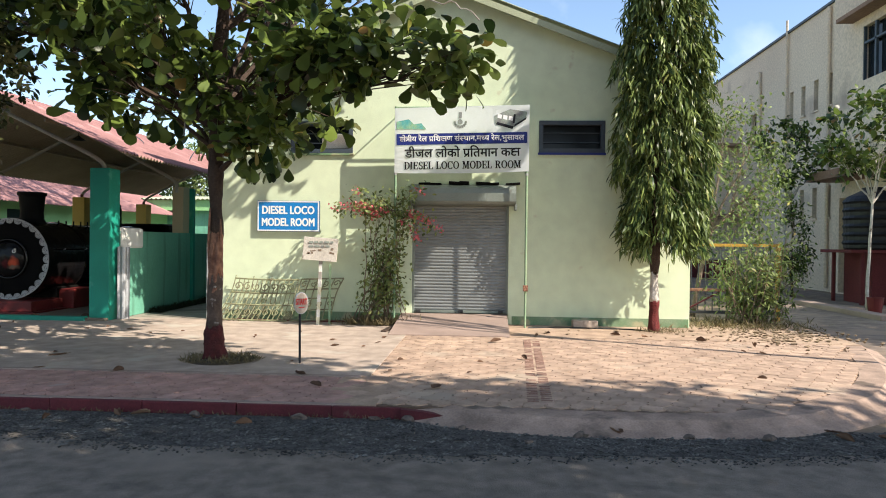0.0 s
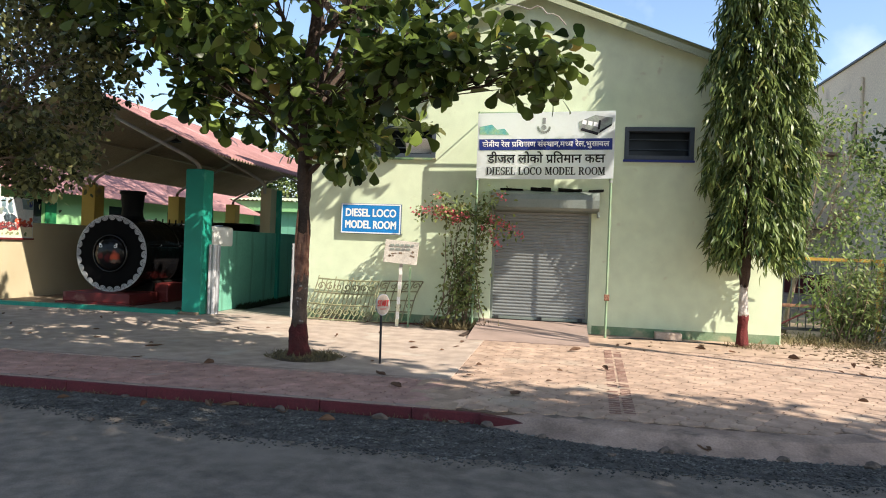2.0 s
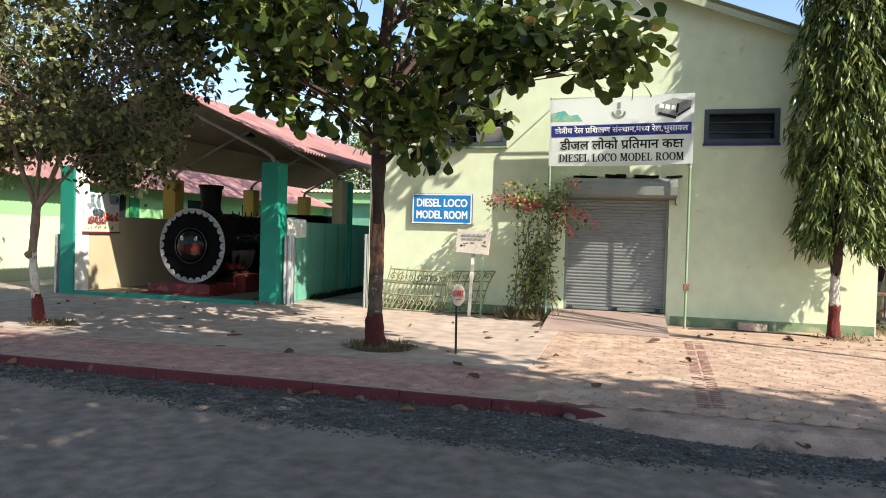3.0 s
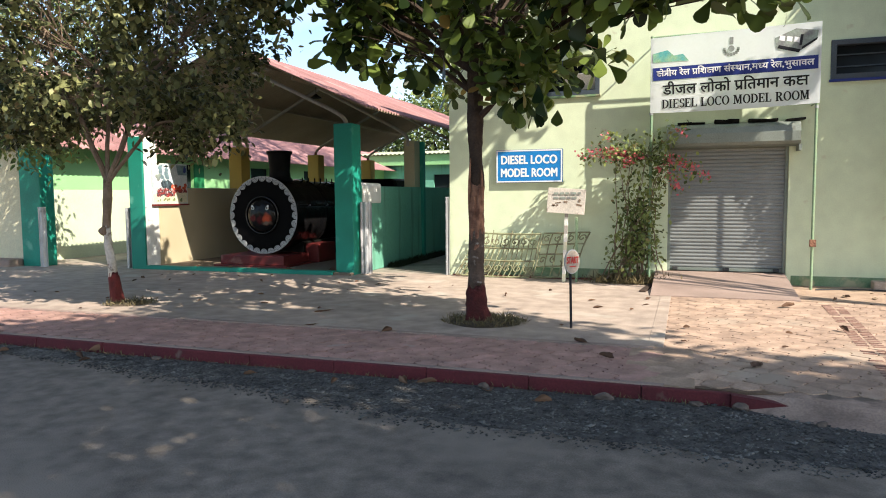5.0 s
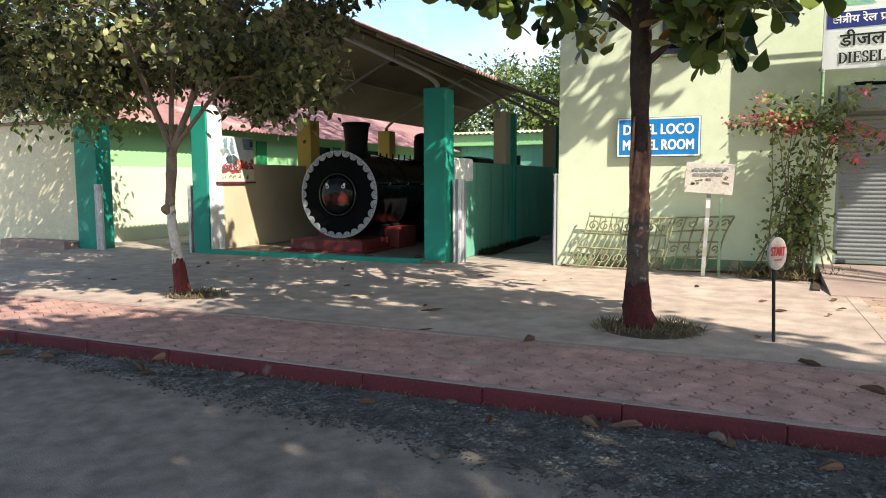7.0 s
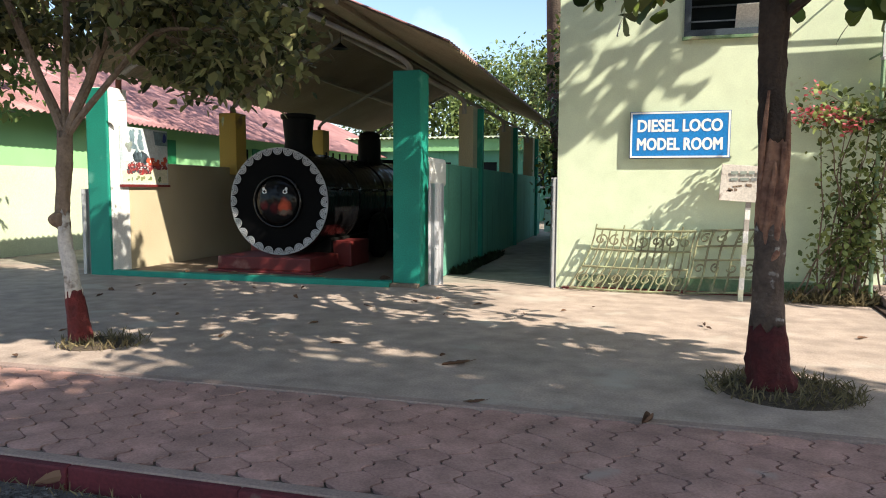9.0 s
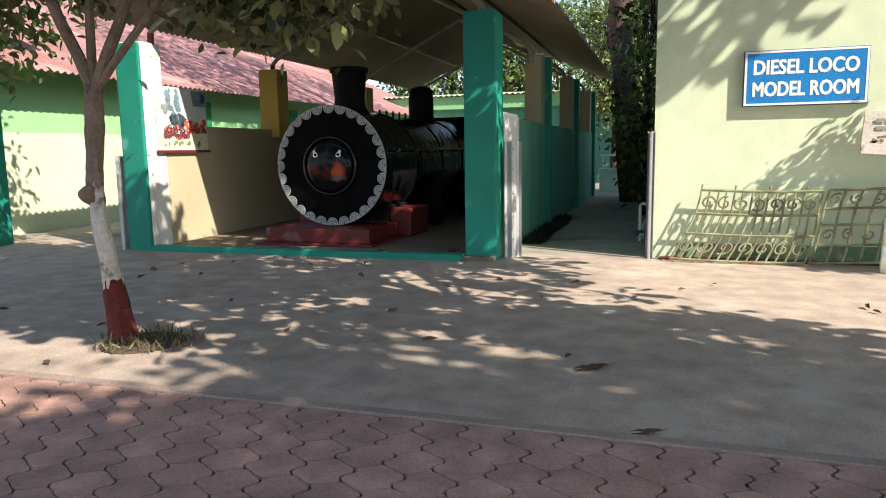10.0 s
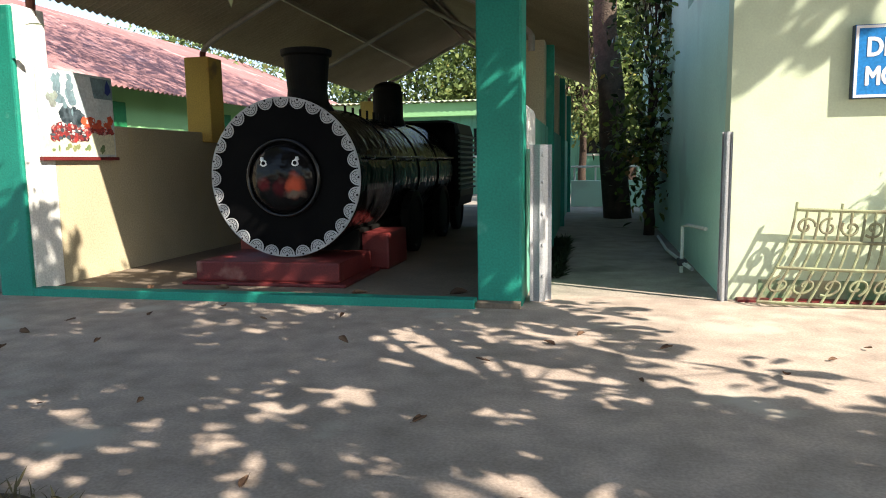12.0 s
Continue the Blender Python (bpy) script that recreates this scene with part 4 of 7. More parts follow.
# ---- locomotive shed ----
LX0, LX1 = -12.8, -7.63
shed = thing("locomotive_shed", "open shed with teal pillars, low walls and a red sheet roof", "shed", (-10.3, 19, 0))
floor = part("floor_slab", boxed(-13.1, -7.64, 13.55, 27, -0.2, 0.05), SHED_FLOOR, shed)
part("sill", boxed(LX0, -8.05, 13.5, 13.66, -0.1, 0.085, 0.01), TEAL, shed, "green painted threshold")


def pillar(x0, x1, y0, y1, z1, face, name="pillar"):
    bm = bmesh.new()
    box(bm, x0, x1, y0, y1, -0.1, z1, 0.025)
    return part(name, bm, face, shed)


pillar(-8.05, -7.63, 13.68, 14.1, 3.1, TEAL, "front_pillar")
pillar(-13.2, -12.8, 13.5, 13.56, 3.0, TEAL, "pillar_face")
pillar(-13.18, -12.795, 13.56, 13.98, 3.02, WHITE, "front_pillar")
part("low_wall", boxed(-13.0, -12.8, 13.98, 27, 0.0, 1.85, 0.012), BUFF, shed, "buff low wall with damp patches")
part("low_wall", boxed(-7.78, -7.63, 14.1, 27, 0.0, 1.83, 0.012), MINT, shed, "mint green low wall with dark streaks")
# sunlight on the wall end, put in as a white block
part("wall_end", boxed(-7.79, -7.617, 14.1, 15.1, 1.44, 1.9, 0.07), WHITE, shed, "white rounded block for sunlight painted on the low wall end")
for py in (17.0, 21.2, 25.2):
    part("pillar", boxed(-13.04, -12.64, py, py + 0.4, 1.7, 2.97, 0.02), OCHRE, shed, "ochre pillar head")
    part("pillar", boxed(-7.95, -7.66, py + 0.2, py + 0.62, 0.05, 3.0, 0.02), BUFF, shed, "buff pillar")
    part("pillar_rib", boxed(-7.7, -7.55, py + 0.55, py + 0.68, -0.05, 2.98, 0.015), TEAL, shed, "teal rib on the pillar")
RX, RZ, RY0, RY1 = -10.3, 4.78, 13.15, 27.0
for sgn, ex, ez in ((1, -7.08, 3.36), (-1, -13.55, 3.42)):
    down = Vector((ex - RX, 0, ez - RZ))
    part("roof_sheet", sheet(bmesh.new(), (RX, RY0, RZ), (0, RY1 - RY0, 0), down, 0.14, 0.02, 0.006), ROOF_RED, shed, "faded red corrugated roof sheet")
    part("roof_lining", sheet(bmesh.new(), (RX, RY0 + 0.01, RZ - 0.02), (0, RY1 - RY0 - 0.02, 0), down * 0.998, 0.14, 0.02, 0.006), SHEET_BACK, shed, "beige underside of the roof sheets")
    for f in (0.04, 0.5):
        p = Vector((RX, 0, RZ - 0.09)) + down * f
        part("purlin", boxed(p.x - 0.025, p.x + 0.025, RY0 + 0.05, RY1 - 0.05, p.z - 0.035, p.z + 0.035, 0.008), SHEET_BACK if f > 0.1 else BARK_GREY, shed)
    for py in (13.85, 17.2, 21.4, 25.4):
        base_x = -7.84 if sgn > 0 else -12.84
        head = 3.05 if py < 14 else 2.95
        top = Vector((RX, py, 4.42))
        corner = Vector((base_x, py, head + 0.2))
        pts = [Vector((base_x, py, head - 0.1)), Vector((base_x, py, head + 0.08))]
        for k in range(1, 5):
            q = Vector((base_x, py, head + 0.08)).lerp(corner, k / 5)
            pts.append(q.lerp(corner.lerp(top, 0.035 * k), (k / 5) ** 1.5))
        pts += [corner.lerp(top, 0.16), top]
        part("truss_pipe", tubed(pts, 0.04, 10), PIPE, shed, "bent steel pipe carrying the roof")
        part("pipe_socket", tubed([pts[0], pts[1], pts[2]], 0.047, 10), PIPE_RUST if sgn < 0 else PIPE, shed, "pipe socket on the pillar head")
lampb = part("lamp_hook", tubed([(RX, 17.0, 4.6), (RX, 17.0, 4.25)], 0.008, 6), DARK_METAL, shed)
bm = bmesh.new()
lathe(bm, [(0.03, 0.1), (0.05, 0.08), (0.16, 0.0), (0.155, -0.005), (0.04, 0.06)], pose(RX, 17.0, 4.15), 20)
part("lamp_shade", bm, DARK_METAL, shed, "dark enamel lamp shade under the ridge")

# poster on the inner wall
poster = thing("poster", "printed picture board of a red steam train in a dark frame", "poster", (-12.7, 14.4, 1.45))
part("board", boxed(-12.79, -12.765, 13.76, 14.95, 1.47, 2.42, 0.004), PRINT_SKY, poster)


def printed(name, pts, mt, k=0):
    """A flat printed shape on the board, by shares of its width and height."""
    return part(name, prism(bmesh.new(), [(13.76 + 1.19 * u, 1.47 + 0.95 * v) for u, v in pts], -12.7645 + 0.0015 * k, -12.763 + 0.0015 * k, "x"), mt, poster)


printed("sky_picture", [(0.04, 0.4), (0.98, 0.46), (0.98, 0.97), (0.04, 0.97)], PRINT_PALE)
printed("meadow_picture", [(0.02, 0.03), (0.98, 0.03), (0.98, 0.3), (0.75, 0.3), (0.4, 0.26), (0.02, 0.24)], SHEET_CREAM)
rp = random.Random(31)


def daubs(name, mt, layer, count, u0, u1, v0, v1, wide, tall, tip=0.0):
    """Small printed daubs scattered over a share of the board."""
    bm = bmesh.new()
    x0 = -12.7645 + 0.0012 * layer
    for k in range(count):
        f = rp.random()
        cu, cv = u0 + (u1 - u0) * f, rp.uniform(v0, v1) + tip * f
        ru, rv = wide * rp.uniform(0.5, 1.2), tall * rp.uniform(0.5, 1.2)
        n = rp.randint(5, 8)
        prism(bm, [(13.76 + 1.19 * (cu + ru * math.cos(6.283 * q / n) * rp.uniform(0.7, 1.2)), 1.47 + 0.95 * (cv + rv * math.sin(6.283 * q / n) * rp.uniform(0.7, 1.2))) for q in range(n)], x0 + 0.00004 * k, x0 + 0.0011 + 0.00004 * k, "x")
    return tagged(part(name, bm, mt, poster), kind="stuff")


daubs("tree_picture", SLATE_PRINT, 1, 20, 0.19, 0.27, 0.66, 0.95, 0.035, 0.06)
daubs("tree_picture", SLATE_PRINT, 1, 20, 0.36, 0.44, 0.68, 0.95, 0.03, 0.06)
daubs("smoke_picture", PRINT_GREY, 2, 8, 0.1, 0.24, 0.56, 0.72, 0.04, 0.05)
daubs("engine_picture", ENGINE_PRINT, 3, 24, 0.25, 0.52, 0.36, 0.58, 0.06, 0.07)
daubs("engine_picture", SLATE_PRINT, 4, 6, 0.3, 0.46, 0.5, 0.66, 0.035, 0.05)
daubs("train_picture", TRAIN_PRINT, 4, 30, 0.1, 0.62, 0.22, 0.36, 0.07, 0.055)
daubs("wheel_picture", ENGINE_PRINT, 5, 16, 0.1, 0.6, 0.2, 0.3, 0.025, 0.022, 0.04)
daubs("coach_picture", COACH_PRINT, 5, 24, 0.54, 0.95, 0.33, 0.46, 0.045, 0.06)
daubs("coach_picture", TRAIN_PRINT, 6, 20, 0.54, 0.97, 0.29, 0.35, 0.05, 0.03)
daubs("coach_window_picture", PRINT_PALE, 7, 9, 0.58, 0.92, 0.4, 0.46, 0.014, 0.025)
daubs("highlight_picture", PRINT_PALE, 6, 14, 0.14, 0.55, 0.26, 0.4, 0.022, 0.012)
daubs("foreground_picture", PRINT_GREEN, 3, 12, 0.06, 0.95, 0.05, 0.14, 0.03, 0.035)
printed("corner_panel", [(0.72, 0.72), (0.99, 0.72), (0.99, 0.97), (0.68, 0.97)], SLATE_PRINT, 2)
printed("emblem", [(0.88, 0.8), (0.92, 0.77), (0.97, 0.82), (0.96, 0.9), (0.92, 0.96), (0.89, 0.88)], NAVY, 3)
part("frame", boxed(-12.79, -12.74, 13.74, 14.97, 1.43, 1.468), PLINTH_RED, poster)

# ---- locomotive boiler ----
LCX, LCZ, LY = -10.36, 1.2, 14.55
loco = thing("steam_locomotive", "black steam locomotive boiler with a white scalloped ring on its front", "locomotive", (LCX, 17.5, 0.05))
along = Matrix.Translation((LCX, LY, LCZ)) @ Matrix(((1, 0, 0, 0), (0, 0, 1, 0), (0, -1, 0, 0), (0, 0, 0, 1)))
bm = bmesh.new()
lathe(bm, [(0.84, 0.0), (0.885, 0.015), (0.89, 0.06), (0.89, 0.1), (0.84, 0.11), (0.84, 1.5), (0.85, 1.51), (0.85, 1.56), (0.8, 1.57), (0.8, 3.0), (0.815, 3.01), (0.815, 3.06), (0.8, 3.07), (0.81, 4.3), (0.83, 4.31), (0.83, 4.36), (0.81, 4.37), (0.84, 5.55)], along, 64)
part("boiler", bm, BOILER_BLACK, loco, smooth=False)
part("front_plate", lathe(bmesh.new(), [(0.84, -0.003), (0.86, -0.003), (0.86, 0.01)], along, 64), BLACK, loco, "flat black front plate")
bm = bmesh.new()
lathe(bm, [(0.395, -0.02), (0.4, -0.045), (0.415, -0.058), (0.43, -0.055), (0.445, -0.035), (0.45, 0.0), (0.45, 0.01)], along, 64, False)
part("door_ring", bm, BLACK_GLOSS, loco, "rounded polished ring round the smokebox door", smooth=True)
bm = bmesh.new()
lathe(bm, [(0.02, -0.14), (0.12, -0.135), (0.25, -0.115), (0.34, -0.085), (0.38, -0.05), (0.38, -0.02)], along, 48)
door = part("smokebox_door", bm, DOOR_BLACK, loco, "domed glossy black smokebox door with red reflections painted on", smooth=True)
tear = [(0.047 * math.cos(a) * (1 if math.sin(a) < 0 else 0.7), 0.042 * math.sin(a) + (0.022 if math.sin(a) > 0.8 else 0)) for a in [2 * math.pi * k / 14 for k in range(14)]]
for sx in (-1, 1):
    cx, cz = LCX + sx * 0.185, LCZ + 0.17
    eye = part("painted_eye", prism(bmesh.new(), [(cx + sx * 0.02 * (b > 0.03) + a, cz + b) for a, b in tear], LY - 0.125, LY - 0.09, "y"), SIGN_WHITE, door, "white painted teardrop")
    part("eye_dot", tubed([(cx, LY - 0.129, cz - 0.005), (cx, LY - 0.12, cz - 0.005)], 0.022, 12), BLACK, eye)
# scalloped lace ring
sc = bmesh.new()
R0 = 0.87
prof = [(-0.094, 0.0)] + [(0.09 * -math.cos(math.pi * k / 12), -0.1 * math.sin(math.pi * k / 12)) for k in range(13)] + [(0.094, 0.0)]
prism(sc, prof, -0.008, 0.0, "z")
bmesh.ops.recalc_face_normals(sc, faces=sc.faces)
scallop_me = bpy.data.meshes.new("scallop")
sc.to_mesh(scallop_me)
sc.free()
scallop_me.materials.append(LACE)
dotm = tubed([(0, 0, -0.011), (0, 0, -0.004)], 0.012, 8)
for k in range(5):
    a = math.pi * (k + 0.5) / 5
    tube(dotm, [(0.048 * math.cos(a), -0.012 - 0.05 * math.sin(a), -0.011), (0.048 * math.cos(a), -0.012 - 0.05 * math.sin(a), -0.004)], 0.006, 6)
tube(dotm, [(0.066 * math.cos(math.pi * k / 12), -0.012 - 0.072 * math.sin(math.pi * k / 12), -0.0085) for k in range(13)], 0.0035, 5)
tube(dotm, [(0.03 * math.cos(math.pi * k / 8), -0.012 - 0.03 * math.sin(math.pi * k / 8), -0.0085) for k in range(9)], 0.0035, 5)
dot_me = bpy.data.meshes.new("scallop_dots")
dotm.to_mesh(dot_me)
dotm.free()
dot_me.materials.append(BLACK)
dots = bmesh.new()
for k in range(28):
    a = 2 * math.pi * k / 28
    m = Matrix.Translation((LCX + R0 * math.sin(a), LY - 0.004, LCZ + R0 * math.cos(a))) @ Matrix.Rotation(a, 4, "Y") @ Matrix(((1, 0, 0, 0), (0, 0, 1, 0), (0, 1, 0, 0), (0, 0, 0, 1)))
    piece("scallop", scallop_me, loco, m)
    seen = len(dots.verts)
    dots.from_mesh(dot_me)
    dots.verts.ensure_lookup_table()
    bmesh.ops.transform(dots, matrix=m, verts=dots.verts[seen:])
tagged(part("lace_dots", dots, BLACK, loco), kind="stuff")
part("lace_band", lathe(bmesh.new(), [(0.872, -0.004), (0.89, -0.004), (0.89, 0.02), (0.872, 0.02)], along, 64, False), LACE, loco, "white painted rim band")
# chimney, dome, firebox
bm = bmesh.new()
lathe(bm, [(0.36, -0.12), (0.3, -0.02), (0.25, 0.06), (0.235, 0.2), (0.27, 0.58), (0.3, 0.6), (0.305, 0.66), (0.27, 0.67), (0.24, 0.66), (0.22, 0.4)], pose(LCX, 15.3, 2.03), 36)
part("chimney", bm, BLACK_DULL, loco, smooth=False)
bm = bmesh.new()
lathe(bm, [(0.32, -0.1), (0.27, 0.05), (0.25, 0.1), (0.25, 0.5), (0.23, 0.56), (0.24, 0.6), (0.2, 0.66), (0.1, 0.7)], pose(LCX, 18.7, 1.98), 32)
part("steam_dome", bm, BLACK_DULL, loco)
bm = boxed(LCX - 0.92, LCX + 0.92, 20.05, 22.0, 0.45, 2.13, 0.24)
part("firebox", bm, BLACK, loco)
for k in range(11):
    part("louvre", boxed(LCX + 0.9, LCX + 0.955, 20.2, 21.85, 0.82 + 0.1 * k, 0.855 + 0.1 * k, 0, pose(0, 0, 0, 0, 18)), SHUTTER_BOX, loco, "grey edged louvre slat")
for k in range(9):
    yy = 15.9 + 0.3 * k
    part("boiler_stud", tubed([(LCX + 0.25, yy, 1.95), (LCX + 0.25, yy, 2.08)], 0.018, 8), BLACK_DULL, loco)
part("handrail", tubed([(LCX + 0.84, 14.9, 1.42), (LCX + 0.86, 19.9, 1.42)], 0.016, 8), BLACK_GLOSS, loco)
for k in range(5):
    part("rail_knob", tubed([(LCX + 0.76, 15.2 + 0.85 * k, 1.4), (LCX + 0.86, 15.2 + 0.85 * k, 1.42)], 0.018, 8), LACE, loco)
part("frame_plate", boxed(LCX - 0.6, LCX + 0.6, 15.3, 21.2, 0.15, 0.55, 0.02), BLACK_DULL, loco)
for yy in (17.2, 19.2, 20.6):
    for sx in (-1, 1):
        bm = bmesh.new()
        wm = Matrix.Translation((LCX + sx * 0.78, yy, 0.5)) @ Matrix(((0, 0, 1, 0), (0, 1, 0, 0), (-1, 0, 0, 0), (0, 0, 0, 1)))
        lathe(bm, [(0.1, -0.08), (0.12, -0.05), (0.34, -0.04), (0.38, -0.07), (0.45, -0.06), (0.45, 0.06), (0.38, 0.07), (0.34, 0.04), (0.1, 0.05)], wm, 28)
        part("wheel", bm, BLACK_DULL, loco)

plinth = thing("plinth", "red painted stepped steel plinth under the boiler", "plinth", (LCX, 14.8, 0.05))
part("base_plate", boxed(-11.42, -9.52, 14.1, 15.35, 0.05, 0.085, 0.01), PLINTH_RED, plinth)
part("block", boxed(-11.3, -9.62, 14.2, 15.3, 0.085, 0.3, 0.02), PLINTH_RED, plinth)
part("rear_block", boxed(-11.4, -9.42, 15.4, 16.25, 0.05, 0.5, 0.03), PLINTH_RED, plinth)

# ---- crash guards on the corners ----
bm = bmesh.new()
wp = [(-0.15, 0.03), (-0.12, 0.0), (-0.08, 0.0), (-0.04, 0.06), (0.0, 0.065), (0.04, 0.06), (0.08, 0.0), (0.12, 0.0), (0.15, 0.03)]
outer = wp + [(a, b + 0.006) for a, b in reversed(wp)]
prism(bm, outer, 0.0, 1.5, "z")
for bz in (0.25, 0.55, 0.85, 1.15, 1.4):
    tube(bm, [(-0.0, 0.055, bz), (0.0, 0.085, bz)], 0.018, 8)
guard_me = bpy.data.meshes.new("beam")
bmesh.ops.recalc_face_normals(bm, faces=bm.faces)
bm.to_mesh(guard_me)
bm.free()
guard_me.materials.append(GALV)
for gx, gy, rz, sz, lab in ((-7.5, 14.0, 180 + 35, 1.0, "beside the teal shed pillar"), (-5.77, 14.24, 180 - 20, 1.06, "on the corner of the cream building"), (-13.3, 13.62, 90, 0.93, "beside the shed corner pillar"), (-15.6, 13.3, 180, 0.95, "beside the green gate pillar")):
    g = new("crash_guard", guard_me)
    g.matrix_basis = pose(gx, gy, 0, 0, 0, rz) @ Matrix.Diagonal((0.32 if gx > -6 else 0.8, 1, sz, 1))
    tagged(g, "upright galvanised steel beam " + lab, "guard rail", "corner guards")

# ---- neighbouring buildings ----
LWX = -16.9
workshop = thing("green_workshop", "apple green workshop with a faded red corrugated roof", "building", (-20, 22, 0))
bm = holed_wall(bmesh.new(), 14.0, 40, -0.2, 3.1, LWX - 0.2, LWX, [(19.3, 20.3, 1.9, 2.7), (23.6, 24.8, 1.95, 2.7), (27.5, 28.7, 1.95, 2.7)], "x")
part("wall", bm, APPLE, workshop)
part("dado", boxed(LWX, LWX + 0.012, 14.0, 40, -0.05, 1.85), PALE_WALL, workshop, "paler lower part of the wall")
for a, b in ((19.3, 20.3), (23.6, 24.8), (27.5, 28.7)):
    w = part("window", boxed(LWX - 0.15, LWX - 0.11, a, b, 1.9, 2.7), GLASS, workshop)
    part("shutter_leaf", boxed(LWX + 0.02, LWX + 0.05, b, b + 0.5, 1.9, 2.72, 0.005), DARK_GREEN, w)
part("roof_sheet", sheet(bmesh.new(), (-24.2, 13.6, 6.43), (0, 26.5, 0), (8.05, 0, -3.5), 0.17, 0.025, 0.01), ROOF_RED, workshop, "faded red corrugated sheet")
part("roof_sheet", sheet(bmesh.new(), (-24.2, 13.6, 6.43), (0, 26.5, 0), (-8.05, 0, -3.5), 0.17, 0.025, 0.01), ROOF_RED, workshop)
part("end_wall", boxed(-25, LWX - 0.2, 14.0, 14.2, -0.2, 3.0), APPLE, workshop)

porch = thing("cream_gatehouse", "cream wall with green pillar and corrugated sheet above", "building", (-18, 13.6, 0))
part("wall", boxed(-26, -16.35, 13.45, 13.65, -0.2, 2.78, 0.01), IVORY, porch)
part("wall_cap", boxed(-26, -16.3, 13.38, 13.66, 2.78, 2.85, 0.01), FAR_TRIM, porch, "brown coping line")
part("pillar", boxed(-16.38, -15.72, 13.35, 13.75, -0.2, 2.82, 0.03), TEAL, porch, "green pillar")
part("upper_sheet", sheet(bmesh.new(), (-26, 13.4, 3.95), (9.8, 0, 0), (0, 0.02, -1.1), 0.15, 0.02, 0.008), SHEET_CREAM, porch, "cream corrugated sheet")
part("roof_sheet", sheet(bmesh.new(), (-26, 13.2, 3.9), (10.1, 0, 0), (0, 2.4, 0.95), 0.17, 0.025, 0.01), ROOF_RED, porch)
part("rubble_step", boxed(-18.5, -16.4, 13.0, 13.4, -0.05, 0.18, 0.05), RIM, porch)

back_block = thing("mint_back_block", "long low mint green block with a red roof", "building", (-12, 36, 0))
bm = holed_wall(bmesh.new(), -24, -3, -0.2, 3.3, 36, 36.3, [(-14 + 2.2 * k, -13 + 2.2 * k, 1.6, 2.7) for k in range(4)])
part("wall", bm, MINT, back_block)
part("fascia", boxed(-24.3, -2.7, 35.6, 35.75, 3.2, 3.75, 0.02), APPLE, back_block)
part("roof_sheet", sheet(bmesh.new(), (-24.3, 35.4, 3.8), (15.9, 0, 0), (0, 6, 0.5), 0.25, 0.03, 0.01), SHEET_GREEN, back_block, "pale green roof sheet")
part("roof_sheet", sheet(bmesh.new(), (-8.38, 35.4, 3.8), (5.7, 0, 0), (0, 6, 1.3), 0.25, 0.03, 0.01), ROOF_RED, back_block)
for k in range(4):
    w = part("window", boxed(-14 + 2.2 * k, -13 + 2.2 * k, 36.15, 36.2, 1.6, 2.7), GLASS, back_block)
    part("window_frame", boxed(-14.05 + 2.2 * k, -12.95 + 2.2 * k, 35.94, 36.0, 1.5, 1.58), WHITE, w)
end_wall = thing("garden_wall", "pale green garden wall with a white rail at the lane end", "wall", (-6.6, 28, 0))
part("wall", boxed(-7.6, -3, 28, 28.2, -0.1, 0.75, 0.02), SIDE_GREEN, end_wall)
part("rail", tubed([(-7.6, 28.1, 1.15), (-3, 28.1, 1.15)], 0.03, 8), WHITE, end_wall)
for k in range(8):
    part("post", tubed([(-7.5 + 0.6 * k, 28.1, 0.7), (-7.5 + 0.6 * k, 28.1, 1.15)], 0.025, 8), WHITE, end_wall)

# three storey block down the side lane
block = thing("three_storey_block", "cream three storey block with narrow dark windows", "building", (15, 34, 0))
FX = 14.0
wins = []
for k in range(4):
    for zz, hh in ((2.9, 1.3), (7.5, 1.3)):
        wins.append((29.25 + 1.2 * k, 29.65 + 1.2 * k, zz, zz + hh))
wins += [(37.2, 37.9, 7.3, 8.6), (37.2, 37.9, 2.9, 4.2)]
bm = holed_wall(bmesh.new(), 28.9, 46, -0.2, 11.6, FX, FX + 0.3, wins, "x")
part("wall", bm, FAR_WALL, block)
for a, b, c, d in wins:
    w = part("window", boxed(FX + 0.2, FX + 0.22, a, b, c, d), GLASS, block)
    part("window_sill", boxed(FX - 0.06, FX, a - 0.05, b + 0.05, c - 0.08, c), FAR_WALL, w)
bw = [(23.6, 26.75, 7.86, 9.85), (22.6, 28.3, -0.1, 3.6)]
bm = holed_wall(bmesh.new(), 20, 28.9, -0.2, 12.2, FX - 0.12, FX + 0.18, bw, "x")
part("bay_wall", bm, FAR_WALL, block)
part("bay_return", boxed(FX + 0.18, FX + 0.3, 28.75, 28.9, -0.2, 12.2), FAR_WALL, block)
part("sunshade", boxed(FX - 0.75, FX - 0.12, 20, 27.5, 10.2, 10.35), FAR_TRIM, block)
part("porch_slab", boxed(FX - 1.5, FX - 0.12, 20, 28.2, 4.2, 4.5), FAR_TRIM, block)
part("porch_inner_wall", boxed(FX + 2.6, FX + 2.8, 20, 31, -0.2, 4.2), FAR_WALL, block)
part("porch_inner_wall", boxed(FX + 0.31, FX + 2.6, 28.9, 29.1, -0.2, 4.2), FAR_WALL, block)
part("porch_inner_wall", boxed(FX + 0.19, FX + 2.6, 22.3, 22.5, -0.2, 4.2), FAR_WALL, block)
part("porch_ceiling", boxed(FX + 0.19, FX + 2.6, 22.3, 28.9, 4.0, 4.19), FAR_WALL, block)
a, b, c, d = bw[0]
